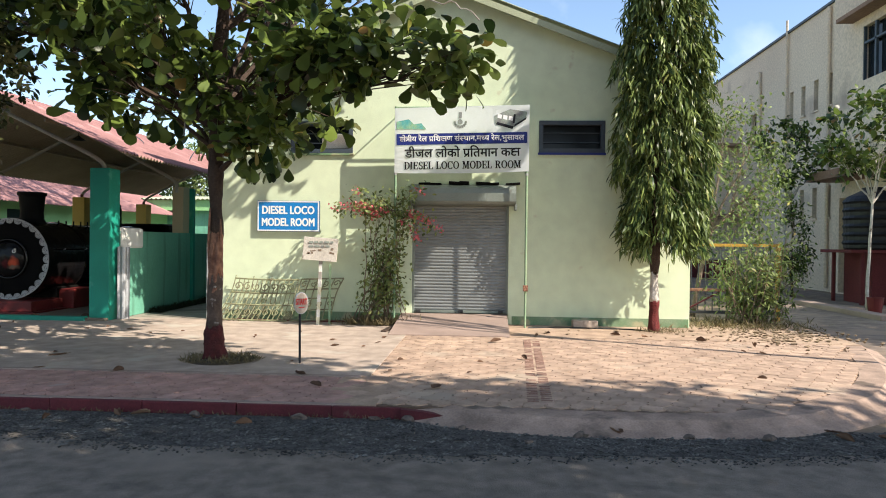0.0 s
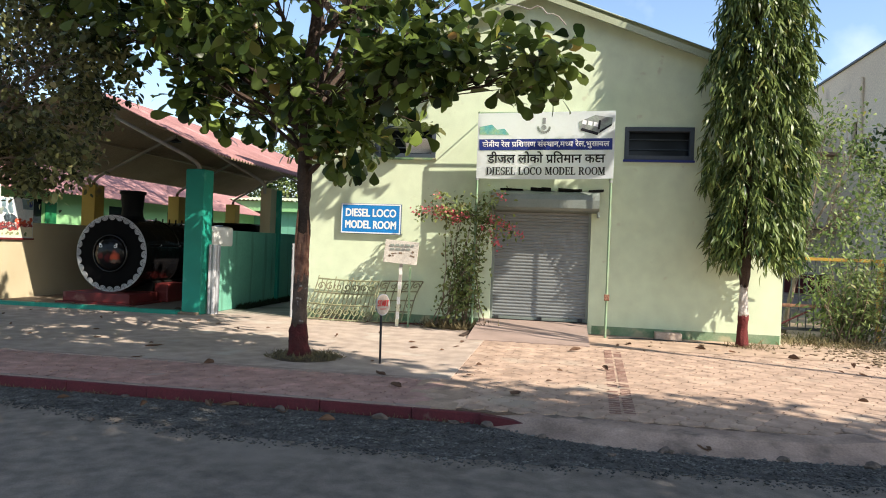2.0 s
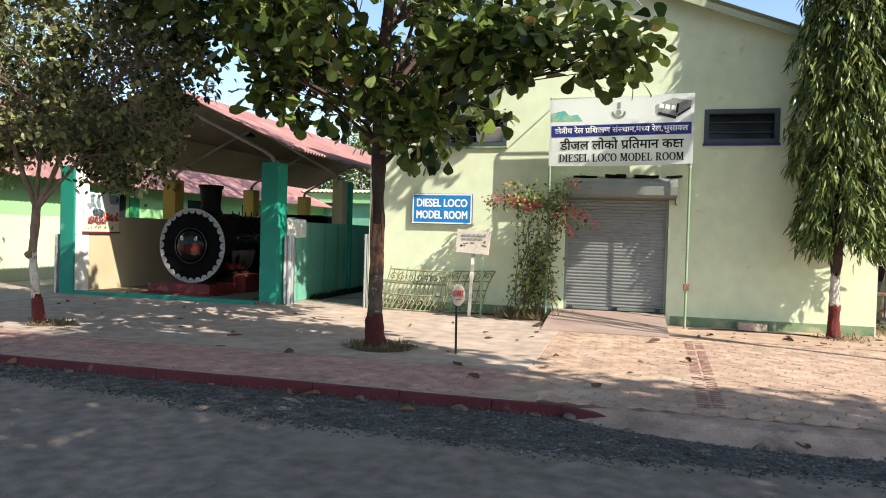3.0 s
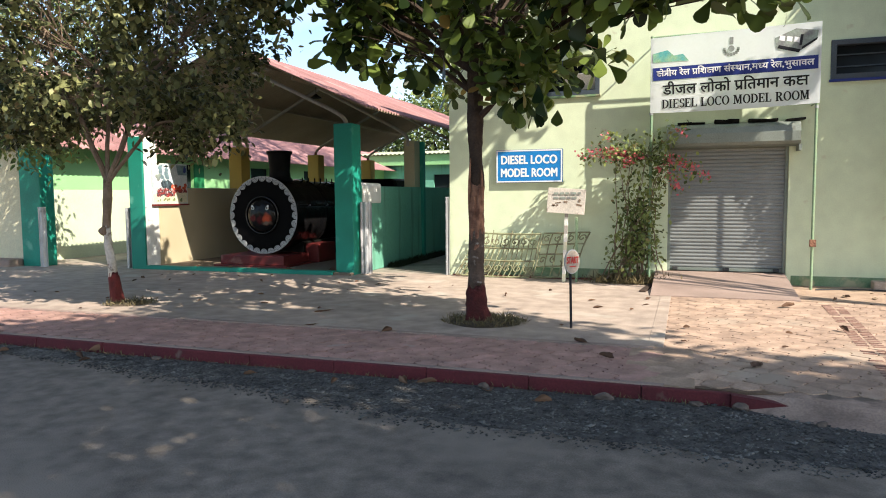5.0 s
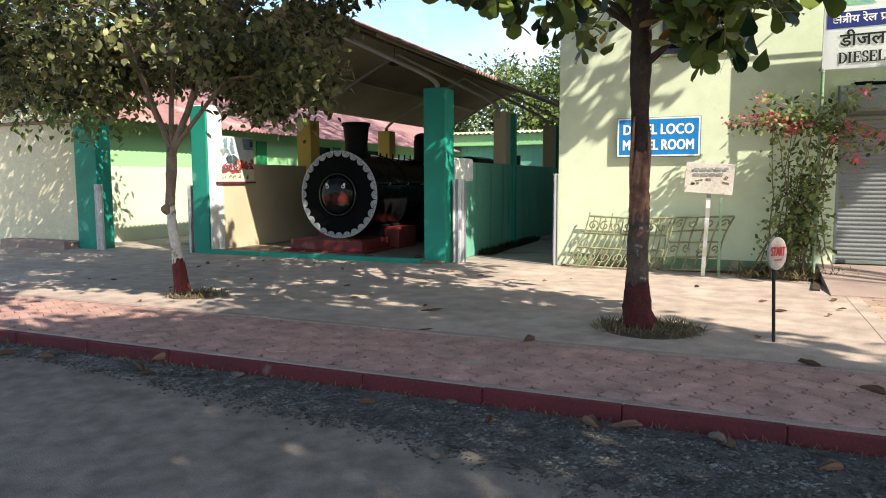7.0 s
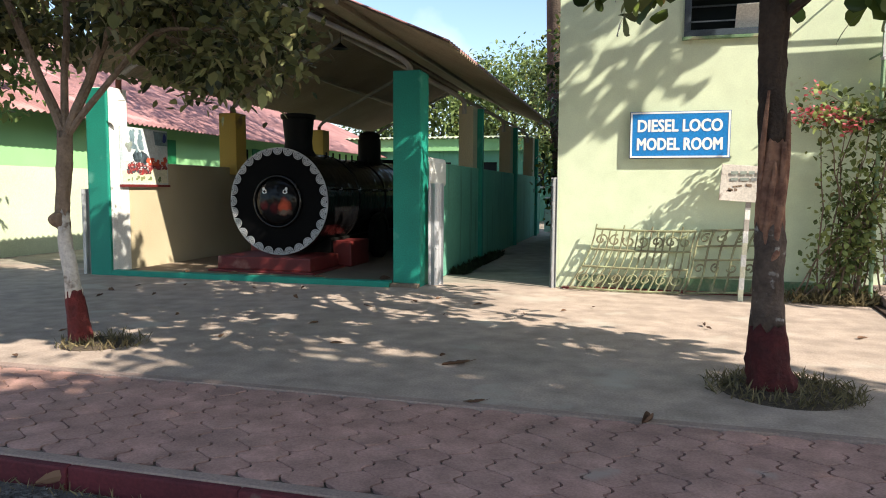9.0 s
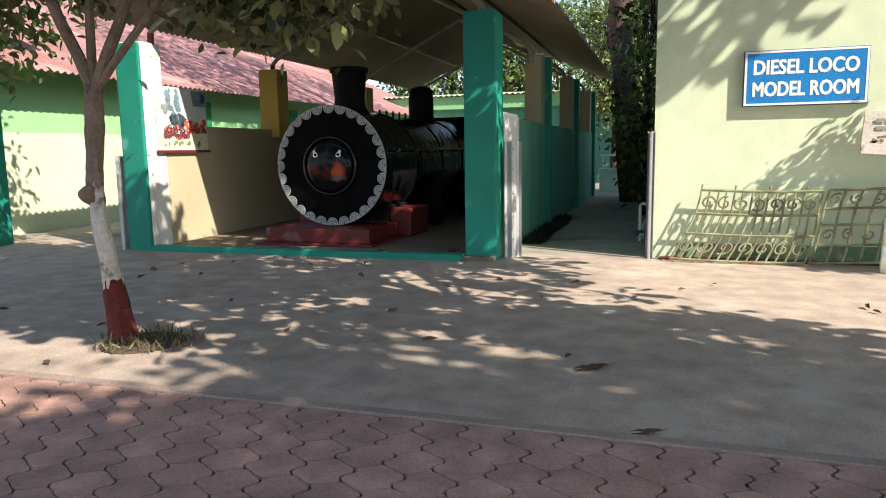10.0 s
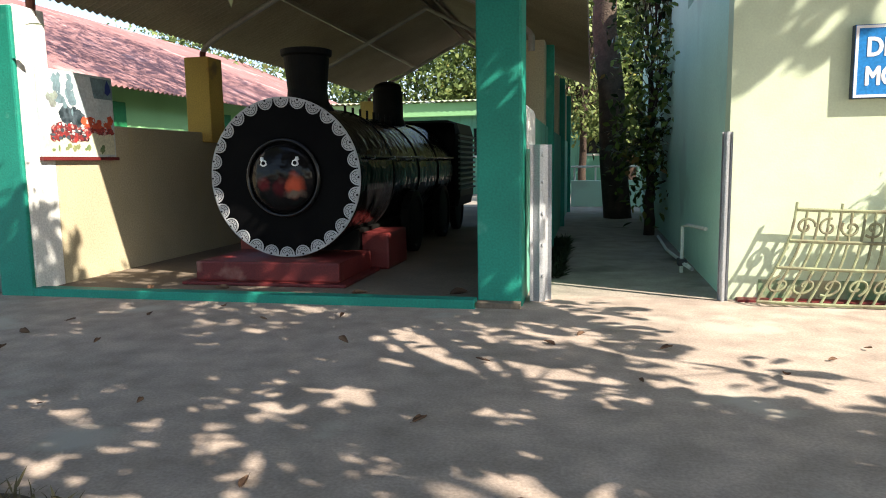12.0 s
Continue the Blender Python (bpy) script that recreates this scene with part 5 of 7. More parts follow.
w = part("window", boxed(FX + 0.08, FX + 0.1, a, b, c, d), GLASS, block, "wide window with slate blue frame")
for k in range(5):
    yy = a + (b - a) * k / 4
    part("mullion", boxed(FX - 0.1, FX, yy - 0.05, yy + 0.05, c, d), WINDOW_BLUE, w)
part("transom", boxed(FX - 0.1, FX, a, b, d - 0.65, d - 0.57), WINDOW_BLUE, w)
part("parapet", boxed(FX - 0.1, FX + 0.3, 28.9, 46, 11.6, 11.7), WINDOW_BLUE, block)
part("downpipe", tubed([(FX - 0.1, 29.4, 0), (FX - 0.1, 29.4, 11.5)], 0.08, 8), FAR_WALL, block)
part("downpipe", tubed([(FX - 0.1, 36.6, 0), (FX - 0.1, 36.6, 10.6)], 0.08, 8), FAR_WALL, block)
part("downpipe", tubed([(FX - 0.1, 33.4, 0), (FX - 0.1, 33.4, 12.2)], 0.06, 8), FAR_WALL, block)
part("flat_roof", boxed(FX + 0.3, 26, 22, 46, 11.3, 11.5), FAR_WALL, block)
ew = [(9.0, 10.2, 5.2, 7.0), (10.9, 12.1, 5.2, 7.0), (9.0, 10.4, 1.2, 3.0), (11.0, 12.4, 1.2, 3.0)]
bm = holed_wall(bmesh.new(), 7.4, FX, -0.2, 8.4, 40, 40.3, ew)
part("wing_wall", bm, FAR_WALL, block)
part("wing_base", boxed(7.4, FX - 0.02, 39.9, 40, -0.2, 0.9), MAROON, block)
part("wing_shade", boxed(7.4, FX - 0.02, 39.2, 40, 7.2, 7.35), FAR_TRIM, block)
part("wing_shade", boxed(7.4, FX - 0.02, 39.2, 40, 3.3, 3.45), FAR_TRIM, block)
for a, b, c, d in ew:
    w = part("window", boxed(a, b, 40.18, 40.2, c, d), GLASS, block)
    part("mullion", boxed((a + b) / 2 - 0.04, (a + b) / 2 + 0.04, 40.05, 40.12, c, d), WINDOW_BLUE, w)

tank = thing("water_tank", "black ribbed plastic water tank on a maroon brick base", "water tank", (12.6, 22.5, 0))
bm = bmesh.new()
lathe(bm, [(0.75, 1.6), (0.8, 1.65)] + [p for k in range(6) for p in ((0.8, 1.75 + 0.26 * k), (0.84, 1.82 + 0.26 * k), (0.8, 1.9 + 0.26 * k))] + [(0.7, 3.3), (0.3, 3.5), (0.3, 3.58)], pose(12.3, 23.0, 0), 28)
part("drum", bm, TANK, tank)
part("base", boxed(11.95, 13.3, 22.3, 24.0, -0.2, 1.5, 0.02), MAROON, tank)
for py in (22.15, 23.9):
    part("stand_leg", boxed(11.55, 11.65, py, py + 0.1, -0.2, 1.5, 0.01), MAROON, tank)
part("base_slab", boxed(11.2, 13.35, 22.05, 24.05, 1.5, 1.6, 0.01), MAROON, tank)
bucket = part("bucket", lathe(bmesh.new(), [(0.16, -0.12), (0.21, 0.3), (0.225, 0.31), (0.2, 0.31), (0.15, -0.05)], pose(10.6, 19.6, 0), 20), PLINTH_RED)
tagged(bucket, "red plastic planter bucket beside the lane", "bucket")
plinth_lane = part("lane_kerb", boxed(9.6, 10.0, 17.5, 26, -0.2, 0.02, 0.03), RIM)
tagged(plinth_lane, "pale cement kerb along the lane", "kerb", kind="structure")

# yellow gate
gate = thing("yellow_gate", "yellow painted iron gate between posts with a dark rail", "gate", (5.5, 16.8, 0))
for gx, w, mt in ((4.4, 0.1, DARK_METAL), (4.56, 0.16, YELLOW), (6.85, 0.08, YELLOW)):
    part("post", boxed(gx - w / 2, gx + w / 2, 16.7, 16.82, -0.15, 1.72, 0.01), mt, gate)
for zz, mt in ((1.68, YELLOW), (0.62, BARK_SCAR), (0.1, DARK_METAL)):
    part("rail", boxed(4.7, 6.8, 16.74, 16.79, zz - 0.035, zz + 0.035, 0.006), mt, gate)
for k in range(12):
    gx = 4.86 + 0.165 * k
    part("bar", tubed([(gx, 16.765, 0.1), (gx, 16.765, 1.66)], 0.014, 8), DARK_METAL, gate)
part("brace", tubed([(4.75, 16.76, 0.15), (5.6, 16.76, 0.62)], 0.02, 8), MAROON, gate)

# ---- things along the wall ----
# ornamental grilles leaning on the wall
grille = thing("window_grille", "ornamental iron grille of bars and scrolls leaning on the wall", "grille", (-4.9, 14.1, 0))


def lean(x, z):
    """A point of the leaning grilles, slumped sideways."""
    return (x + 0.34 * z + 0.05 * math.sin(4.0 * z + 1.3 * x), 13.98 + 0.2 * z, z * 0.93 + 0.025 * math.sin(1.7 * x) + 0.02)


def bar(a, b, r=0.011, mt=GRILLE_PAINT, name="bar", parent=None):
    part(name, tubed([lean(a[0] + (b[0] - a[0]) * k / 6, a[1] + (b[1] - a[1]) * k / 6) for k in range(7)], r * 1.35, 6), mt, parent or grille)


for z in (0.03, 0.36, 0.62, 0.92):
    bar((-5.5, z), (-4.1, z), 0.013, name="rail")
for k in range(15):
    bar((-5.5 + 0.1 * k, 0.03), (-5.5 + 0.1 * k + rnd.uniform(-0.01, 0.01), 0.92 + (0.07 if k % 4 == 0 else 0)), 0.009)


def scroll(cx, cz, r, turn, parent):
    pts = []
    for k in range(18):
        a = turn + k * 0.42
        q = r * (1 - k / 22)
        pts.append(lean(cx + q * math.cos(a), cz + q * math.sin(a)))
    part("scroll", tubed(pts, 0.0125, 6), GRILLE_PAINT, parent)


for k in range(7):
    scroll(-5.4 + 0.2 * k, 0.76, 0.09, k * 1.3, grille)
    scroll(-5.4 + 0.2 * k, 0.2, 0.09, 2 + k * 1.1, grille)
grille2 = thing("window_grille", "square bar iron grille leaning on the wall", "grille", (-3.7, 14.1, 0))
for z in (0.03, 0.25, 0.5, 0.7, 0.93):
    bar((-4.05, z), (-3.2, z), 0.012, name="rail", parent=grille2)
for k in range(6):
    bar((-4.05 + 0.17 * k, 0.03), (-4.05 + 0.17 * k, 0.93), 0.011, parent=grille2)
for k in range(4):
    scroll(-3.95 + 0.22 * k, 0.38, 0.07, k * 1.7, grille2)
    scroll(-3.95 + 0.22 * k, 0.82, 0.07, 1 + k * 1.7, grille2)

# small notice on a banded post
notice = thing("notice_board", "faded white notice board on a black and white post", "sign", (-3.3, 13.6, 0))
nt_turn = pose(0, 0, 0, -4, 4, 0)
part("board", boxed(-3.62, -2.93, 13.62, 13.645, 1.27, 1.73, 0.004, nt_turn), NOTICE_WHITE, notice)
bm = bmesh.new()
rp = random.Random(9)
for row, n in ((1.64, 5), (1.56, 4)):
    xx = -3.5
    for k in range(n):
        w = rp.uniform(0.06, 0.11)
        box(bm, xx, xx + w, 13.612, 13.618, row - 0.02, row + 0.02)
        xx += w + 0.025
part("lettering_bars", bm, PRINT_GREY, notice)
bm = bmesh.new()
for k in range(14):
    xx, zz = rp.uniform(-3.58, -3.05), rp.uniform(1.3, 1.48)
    box(bm, xx, xx + rp.uniform(0.03, 0.12), 13.612, 13.618, zz, zz + rp.uniform(0.02, 0.06), 0, pose(0, 0, 0, 0, rp.uniform(-30, 30)))
tagged(part("peeled_patches", bm, BARK_GREY, notice), kind="stuff")
for k in range(9):
    z0 = 0.0 + 0.15 * k
    part("post_band", boxed(-3.35 + 0.006 * k, -3.29 + 0.006 * k, 13.65, 13.7, z0 - (0.05 if k == 0 else 0), z0 + 0.15), WHITE if k % 2 else (SHEET_CREAM if k < 5 else PIPE), notice)
part("post", boxed(-3.12, -3.08, 13.72, 13.76, -0.02, 1.2, 0.004), POLE_GREEN, notice)

# round start sign
start = thing("start_sign", "small white oval start sign with red letters on a black post", "sign", (-2.49, 9.28, 0))
part("post", tubed([(-2.49, 9.29, -0.1), (-2.46, 9.36, 0.72)], 0.016, 10), INK, start)
ov = lambda s: [(-2.455 + 0.108 * s * math.cos(a), 0.81 + 0.15 * s * math.sin(a)) for a in [2 * math.pi * k / 32 for k in range(32)]]
part("rim", prism(bmesh.new(), ov(1.0), 9.325, 9.345, "y"), GALV, start)
part("face", prism(bmesh.new(), ov(0.92), 9.321, 9.3255, "y"), SIGN_SHADED, start)
lettering("START", 0.165, 0.08, on_front(-2.455, 9.319, 0.83), SIGN_RED, start, bold=0.05)
part("underline", boxed(-2.5, -2.41, 9.318, 9.321, 0.745, 0.757), SIGN_RED, start)
start.matrix_basis = start.matrix_basis @ pose(0, 0, 0, 0, 0, 44)

# standpipe by the side wall
pipe = thing("standpipe", "white plastic water pipe bent along the mint side wall", "pipe", (-5.85, 15.6, 0))
part("riser", tubed([(-5.95, 15.9, 0.0), (-5.95, 15.9, 0.55), (-5.9, 15.75, 0.58), (-5.78, 15.3, 0.58)], 0.022, 8), WHITE, pipe)
part("foot", tubed([(-5.95, 15.9, 0.12), (-5.9, 15.4, 0.12), (-5.95, 17.6, 0.06), (-5.9, 19.5, 0.05)], 0.022, 8), WHITE, pipe)
part("valve", boxed(-6.0, -5.9, 15.8, 15.98, 0.09, 0.17, 0.015), DARK_METAL, pipe)

brick = part("brick_block", boxed(1.75, 2.25, 13.95, 14.2, 0.0, 0.14, 0.02), CONCRETE)
tagged(brick, "pinkish broken cement block lying by the wall", "block")
hose = part("cable", tubed([(0.85, 13.7, 0.01), (1.4, 13.9, 0.012), (2.3, 13.8, 0.012), (2.9, 13.75, 0.012), (3.05, 13.6, 0.012)], 0.012, 6), DARK_METAL)
tagged(hose, "dark cable lying on the dusty ground", "cable")
cover = part("gutter_slot", boxed(-1.86, -1.76, 12.7, 13.7, -0.01, 0.03, 0.008, pose(0, 0, 0, 0, 0, -6)), BARK)
tagged(cover, "dark gutter slot beside the ramp", "gutter")

# ---- plants ----
LEAF_SHAPES = {
    "obovate": [(0.0, 0.0, 0.0), (0.45, -0.3, 0.05), (0.45, 0.3, 0.05), (0.76, -0.5, 0.05), (0.76, 0.5, 0.05), (0.94, -0.3, 0.0), (0.94, 0.3, 0.0), (1.0, 0.0, -0.03)],
    "oval": [(0.0, 0.0, 0.0), (0.35, -0.5, 0.06), (0.35, 0.5, 0.06), (0.7, -0.4, 0.03), (0.7, 0.4, 0.03), (1.0, 0.0, -0.05)],
    "lance": [(0.0, 0.0, 0.0), (0.3, -0.5, 0.03), (0.3, 0.5, 0.03), (0.7, -0.35, -0.02), (0.7, 0.35, -0.02), (1.0, 0.0, -0.12)],
}
LEAF_SHAPES["almond"] = [(0.0, 0.0, 0.0)] + [(u, sg * w, 0.05 * math.sin(math.pi * u) + 0.04) for u, w in ((0.22, 0.13), (0.45, 0.3), (0.68, 0.48), (0.85, 0.47), (0.96, 0.27)) for sg in (-1, 1)] + [(1.0, 0.0, -0.02)]
LEAF_FACES = {12: [(0, 2, 1), (1, 2, 4, 3), (3, 4, 6, 5), (5, 6, 8, 7), (7, 8, 10, 9), (9, 10, 11)], 6: [(0, 2, 1), (1, 2, 4, 3), (3, 4, 5)], 8: [(0, 2, 1), (1, 2, 4, 3), (3, 4, 6, 5), (5, 6, 7)]}


def leaf_axes(ways, rng, droop):
    """For each leaf a length, width and face direction."""
    d = ways / (np.linalg.norm(ways, axis=1, keepdims=True) + 1e-9)
    d[:, 2] -= droop
    d /= np.linalg.norm(d, axis=1, keepdims=True) + 1e-9
    up = rng.normal(0, 0.45, d.shape) + np.array((0, 0, 1.0))
    side = np.cross(up, d)
    side /= np.linalg.norm(side, axis=1, keepdims=True) + 1e-9
    return d, side, np.cross(d, side)


def leaf_mesh(name, roots, ways, length, width, shape, rng, droop=0.2, vary=0.35):
    d, s, n = leaf_axes(ways, rng, droop)
    ln = length * (1 + vary * rng.uniform(-1, 1, (len(d), 1)))
    sh = np.array(LEAF_SHAPES[shape])
    v = roots[:, None, :] + (sh[None, :, 0:1] * d[:, None, :] + sh[None, :, 2:3] * n[:, None, :] * 1.2) * ln[:, None, :] + sh[None, :, 1:2] * s[:, None, :] * (ln * width / length)[:, None, :]
    me = bpy.data.meshes.new(name)
    q = len(sh)
    faces = [tuple(q * i + k for k in f) for i in range(len(d)) for f in LEAF_FACES[q]]
    me.from_pydata(v.reshape(-1, 3).tolist(), [], faces)
    me.polygons.foreach_set("use_smooth", [True] * len(me.polygons))
    me.update()
    return me


def rosettes(tips, dirs, per, spread, rng, out=0.6):
    """Leaf roots and ways round twig tips."""
    n = len(tips)
    roots = np.repeat(tips, per, 0) + rng.normal(0, spread, (n * per, 3))
    ways = rng.normal(0, 1, (n * per, 3)) + out * np.repeat(dirs, per, 0)
    return roots, ways


def bent(a, b, rng, sag=0.1, n=5):
    a, b = Vector(a), Vector(b)
    ln = (b - a).length
    pts = []
    for k in range(n + 1):
        f = k / n
        w = math.sin(math.pi * f) * sag * ln
        pts.append(a.lerp(b, f) + Vector((rng.uniform(-0.4, 0.4), rng.uniform(-0.4, 0.4), rng.uniform(0.1, 0.9))) * w)
    return pts


def limbs(bm, fork, tips, rng, thick, heads=9):
    """Limbs from the fork to groups of tips, twigs from the limbs to the tips."""
    tips = np.array(tips)
    heads_at = tips[rng.choice(len(tips), heads, replace=False)]
    which = np.argmin(((tips[:, None, :] - heads_at[None]) ** 2).sum(2), 1)
    for h in range(heads):
        mine = tips[which == h]
        mid = Vector(mine.mean(0))
        end = Vector(fork).lerp(mid, 0.8)
        pts = bent(fork, end, rng, 0.08, 6)
        tube(bm, pts, [thick * (1 - 0.75 * k / 6) for k in range(7)], 7)
        for t in mine[:: max(1, len(mine) // 14)]:
            tube(bm, bent(pts[rng.integers(3, 7)], t, rng, 0.06, 3), [thick * 0.25, thick * 0.16, thick * 0.1, 0.006], 5)


def banded_trunk(tree, pts, radii, bands):
    """A trunk in painted bands: each (from, to, material, label) by height."""
    pts = [Vector(p) for p in pts]

    def at(z):
        for k in range(len(pts) - 1):
            if pts[k].z <= z <= pts[k + 1].z:
                f = (z - pts[k].z) / (pts[k + 1].z - pts[k].z)
                return pts[k].lerp(pts[k + 1], f), radii[k] + (radii[k + 1] - radii[k]) * f
        return pts[-1], radii[-1]

    for z0, z1, mt, lab in bands:
        n = max(3, int((z1 - z0) / 0.045))
        line = [at(z0 + (z1 - z0) * k / n) for k in range(n + 1)]
        bm = tubed([p for p, _ in line], [r for _, r in line], 30, True)
        for v in bm.verts:
            c, r = at(min(max(v.co.z, z0), z1))
            off = Vector((v.co.x - c.x, v.co.y - c.y, 0))
            ridge = noise.noise(Vector((v.co.x * 22, v.co.y * 22, v.co.z * 2.6)))
            q = 0.22 * noise.noise(v.co * 4.0) + 0.26 * ridge + 0.1 * noise.noise(v.co * 34.0)
            v.co += off * q
            if v.co.z > 0.3 and (abs(v.co.z - z0) < 0.02 or abs(v.co.z - z1) < 0.02) and v.co.z < 3:
                v.co.z += 0.1 * noise.noise(Vector((v.co.x, v.co.y, 0)) * 30.0)
        part("trunk", bm, mt, tree, lab, smooth=True)


def in_blob(rng, n, centre, radii, low=-1.0, gap=-0.32):
    p = rng.normal(0, 1, (n * 3, 3))
    p /= np.linalg.norm(p, axis=1, keepdims=True)
    p *= rng.uniform(0.35, 1, (n * 3, 1)) ** 0.45
    p = p[p[:, 2] > low][:n]
    q = p * np.array(radii) + np.array(centre)
    keep = np.array([noise.noise(Vector(v) * 0.75) > gap for v in q])
    return q[keep], p[keep]


rng = np.random.default_rng(7)
# almond tree by the kerb
almond = thing("almond_tree", "broad-leaved shade tree with a maroon painted foot", "tree", (-3.72, 9.4, 0))
banded_trunk(almond, [(-3.71, 9.4, -0.05), (-3.72, 9.4, 0.15), (-3.75, 9.43, 0.5), (-3.75, 9.46, 1.15), (-3.75, 9.5, 1.85), (-3.79, 9.52, 3.05), (-3.76, 9.52, 4.0), (-3.6, 9.55, 6.0)],
             [0.19, 0.14, 0.108, 0.094, 0.086, 0.092, 0.1, 0.05],
             [(-0.05, 0.46, BAND_MAROON, "maroon painted trunk foot"), (0.46, 1.15, BAND_WORN, "worn whitewash band"), (1.15, 1.75, BARK_SCAR, "peeled reddish bark"), (1.75, 6.0, BARK, "dark rough bark")])
# lips of healed wood round the long scar
for da, z0, z1, rr in ((-1.15, 0.95, 1.75, 0.026), (-1.75, 1.0, 1.62, 0.02), (-1.42, 0.9, 1.02, 0.03), (-0.75, 1.2, 1.95, 0.018), (-2.3, 1.3, 2.1, 0.016)):
    pts = []
    for k in range(9):
        zz = z0 + (z1 - z0) * k / 8
        aa = da + 0.22 * math.sin(3.0 * k / 8 + da)
        pts.append((-3.75 + 0.1 * math.cos(aa), 9.475 + 0.1 * math.sin(aa), zz))
    part("bark_lip", tubed(pts, [rr * (0.4 + 0.8 * math.sin(math.pi * (k + 0.5) / 9)) for k in range(9)], 8), BARK_SCAR, almond, "pale lip of healed bark", smooth=True)
t1, d1 = in_blob(rng, 470, (-4.2, 9.8, 5.35), (3.0, 3.2, 2.5), -0.85, -0.2)
# t5: unseen clump added to shade the front wall
t5, d5 = in_blob(rng, 24, (-0.7, 12.3, 7.3), (0.9, 0.8, 0.6))
t7, d7 = in_blob(rng, 28, (-5.0, 9.5, 3.8), (0.8, 0.7, 0.45))
# t6: unseen clump above the crown, added to shade the young tree
t6, d6 = in_blob(rng, 95, (-4.2, 8.1, 7.1), (2.2, 2.0, 1.3))
# open side of the crown, through which the sun reaches the shed wall
away = (t1[:, 0] + 12.8) / 1.45
wall_y, wall_z = t1[:, 1] + 0.66 * away, t1[:, 2] - 1.33 * away
thin = rng.uniform(0, 1, len(t1)) < 0.6
low = (t1[:, 0] > -3.3) & (t1[:, 2] < 4.6) & (rng.uniform(0, 1, len(t1)) < 0.5)
clear = ~low & ~((t1[:, 0] > -2.5) & (t1[:, 2] < 5.2) & thin) & ~((t1[:, 0] < -5.2) & (t1[:, 2] < 4.35)) & ~((rng.uniform(0, 1, len(t1)) < 0.72) & (wall_y > 13.8) & (wall_y < 16.2) & (wall_z > -0.3) & (wall_z < 2.1))
t1, d1 = t1[clear], d1[clear]
t2, d2 = in_blob(rng, 52, (-1.23, 8.5, 3.92), (1.35, 0.7, 0.36))
t3, d3 = in_blob(rng, 15, (-2.95, 9.2, 3.05), (0.5, 0.5, 0.3))
t4, d4 = in_blob(rng, 40, (-6.2, 9.3, 5.0), (1.4, 1.1, 0.6))
tips, dirs = np.concatenate((t1, t2, t3, t4, t5, t6, t7)), np.concatenate((d1, d2, d3, d4, d5, d6, d7))
bm = bmesh.new()
limbs(bm, (-3.77, 9.52, 3.3), t1, rng, 0.05, 12)
limbs(bm, (-3.77, 9.52, 3.0), t2, rng, 0.05, 3)
limbs(bm, (-3.73, 9.52, 2.6), t3, rng, 0.035, 2)
limbs(bm, (-3.77, 9.52, 3.2), t4, rng, 0.05, 3)
limbs(bm, (-3.7, 9.55, 4.6), t5, rng, 0.045, 2)
limbs(bm, (-3.7, 9.55, 5.0), t6, rng, 0.045, 4)
limbs(bm, (-3.77, 9.52, 2.9), t7, rng, 0.035, 2)
tagged(part("branchwork", bm, BARK, almond), kind="stuff")
roots, ways = rosettes(tips, dirs, 17, 0.13, rng, 0.8)
ways[:, 2] -= 0.1
order = np.argsort(roots[:, 2] + 0.5 * (roots[:, 1] - 9.0))
near, rest = order[:260], order[260:]
crown = link_mesh("crown", leaf_mesh("crown", roots[rest], ways[rest], 0.255, 0.15, "almond", rng, 0.15), LEAF_BROAD, almond)
tagged(crown, kind="stuff")
one = leaf_mesh("leaf", np.zeros((1, 3)), np.array([[1.0, 0, 0]]), 0.255, 0.15, "almond", np.random.default_rng(1), 0.0, 0.0)
one.materials.append(LEAF_BROAD)
dn, sn, nn = leaf_axes(ways[near], rng, 0.15)
for k in range(len(near)):
    m = Matrix((tuple(dn[k]), tuple(sn[k]), tuple(nn[k]))).transposed().to_4x4()
    piece("leaf", one, almond, Matrix.Translation(roots[near[k]]) @ m)

# young tree beside the forecourt
young = thing("young_shade_tree", "young dusty-leaved tree with whitewashed trunk and red foot", "tree", (-9.54, 9.3, 0))
banded_trunk(young, [(-9.52, 9.3, -0.05), (-9.54, 9.3, 0.2), (-9.58, 9.3, 0.45), (-9.66, 9.3, 0.9), (-9.68, 9.3, 1.2), (-9.61, 9.3, 1.9)],
             [0.1, 0.085, 0.075, 0.062, 0.065, 0.055],
             [(-0.05, 0.45, BAND_RED, "red painted trunk foot"), (0.45, 1.18, BAND_WHITE, "flaking whitewash band"), (1.18, 1.9, BARK_GREY, "grey brown bark")])
bm = bmesh.new()
bmesh.ops.create_icosphere(bm, subdivisions=3, radius=0.062, matrix=pose(-9.70, 9.26, 1.12))
for v in bm.verts:
    v.co.z = 1.12 + 1.5 * (v.co.z - 1.12)
    v.co += 0.03 * noise.noise_vector(v.co * 12)
part("burl", bm, BARK_GREY, young, "dark swollen burl on the trunk", smooth=True)
t1, d1 = in_blob(rng, 640, (-9.7, 9.3, 4.05), (3.2, 2.5, 1.7), -0.7, -0.2)
keep = t1[:, 0] > -11.9
t1, d1 = t1[keep], d1[keep]
t2, d2 = in_blob(rng, 46, (-8.2, 9.6, 2.8), (0.9, 0.7, 0.52))
t3, d3 = in_blob(rng, 60, (-11.3, 9.2, 3.0), (1.0, 0.9, 0.5))
tips, dirs = np.concatenate((t1, t2, t3)), np.concatenate((d1, d2, d3))
bm = bmesh.new()
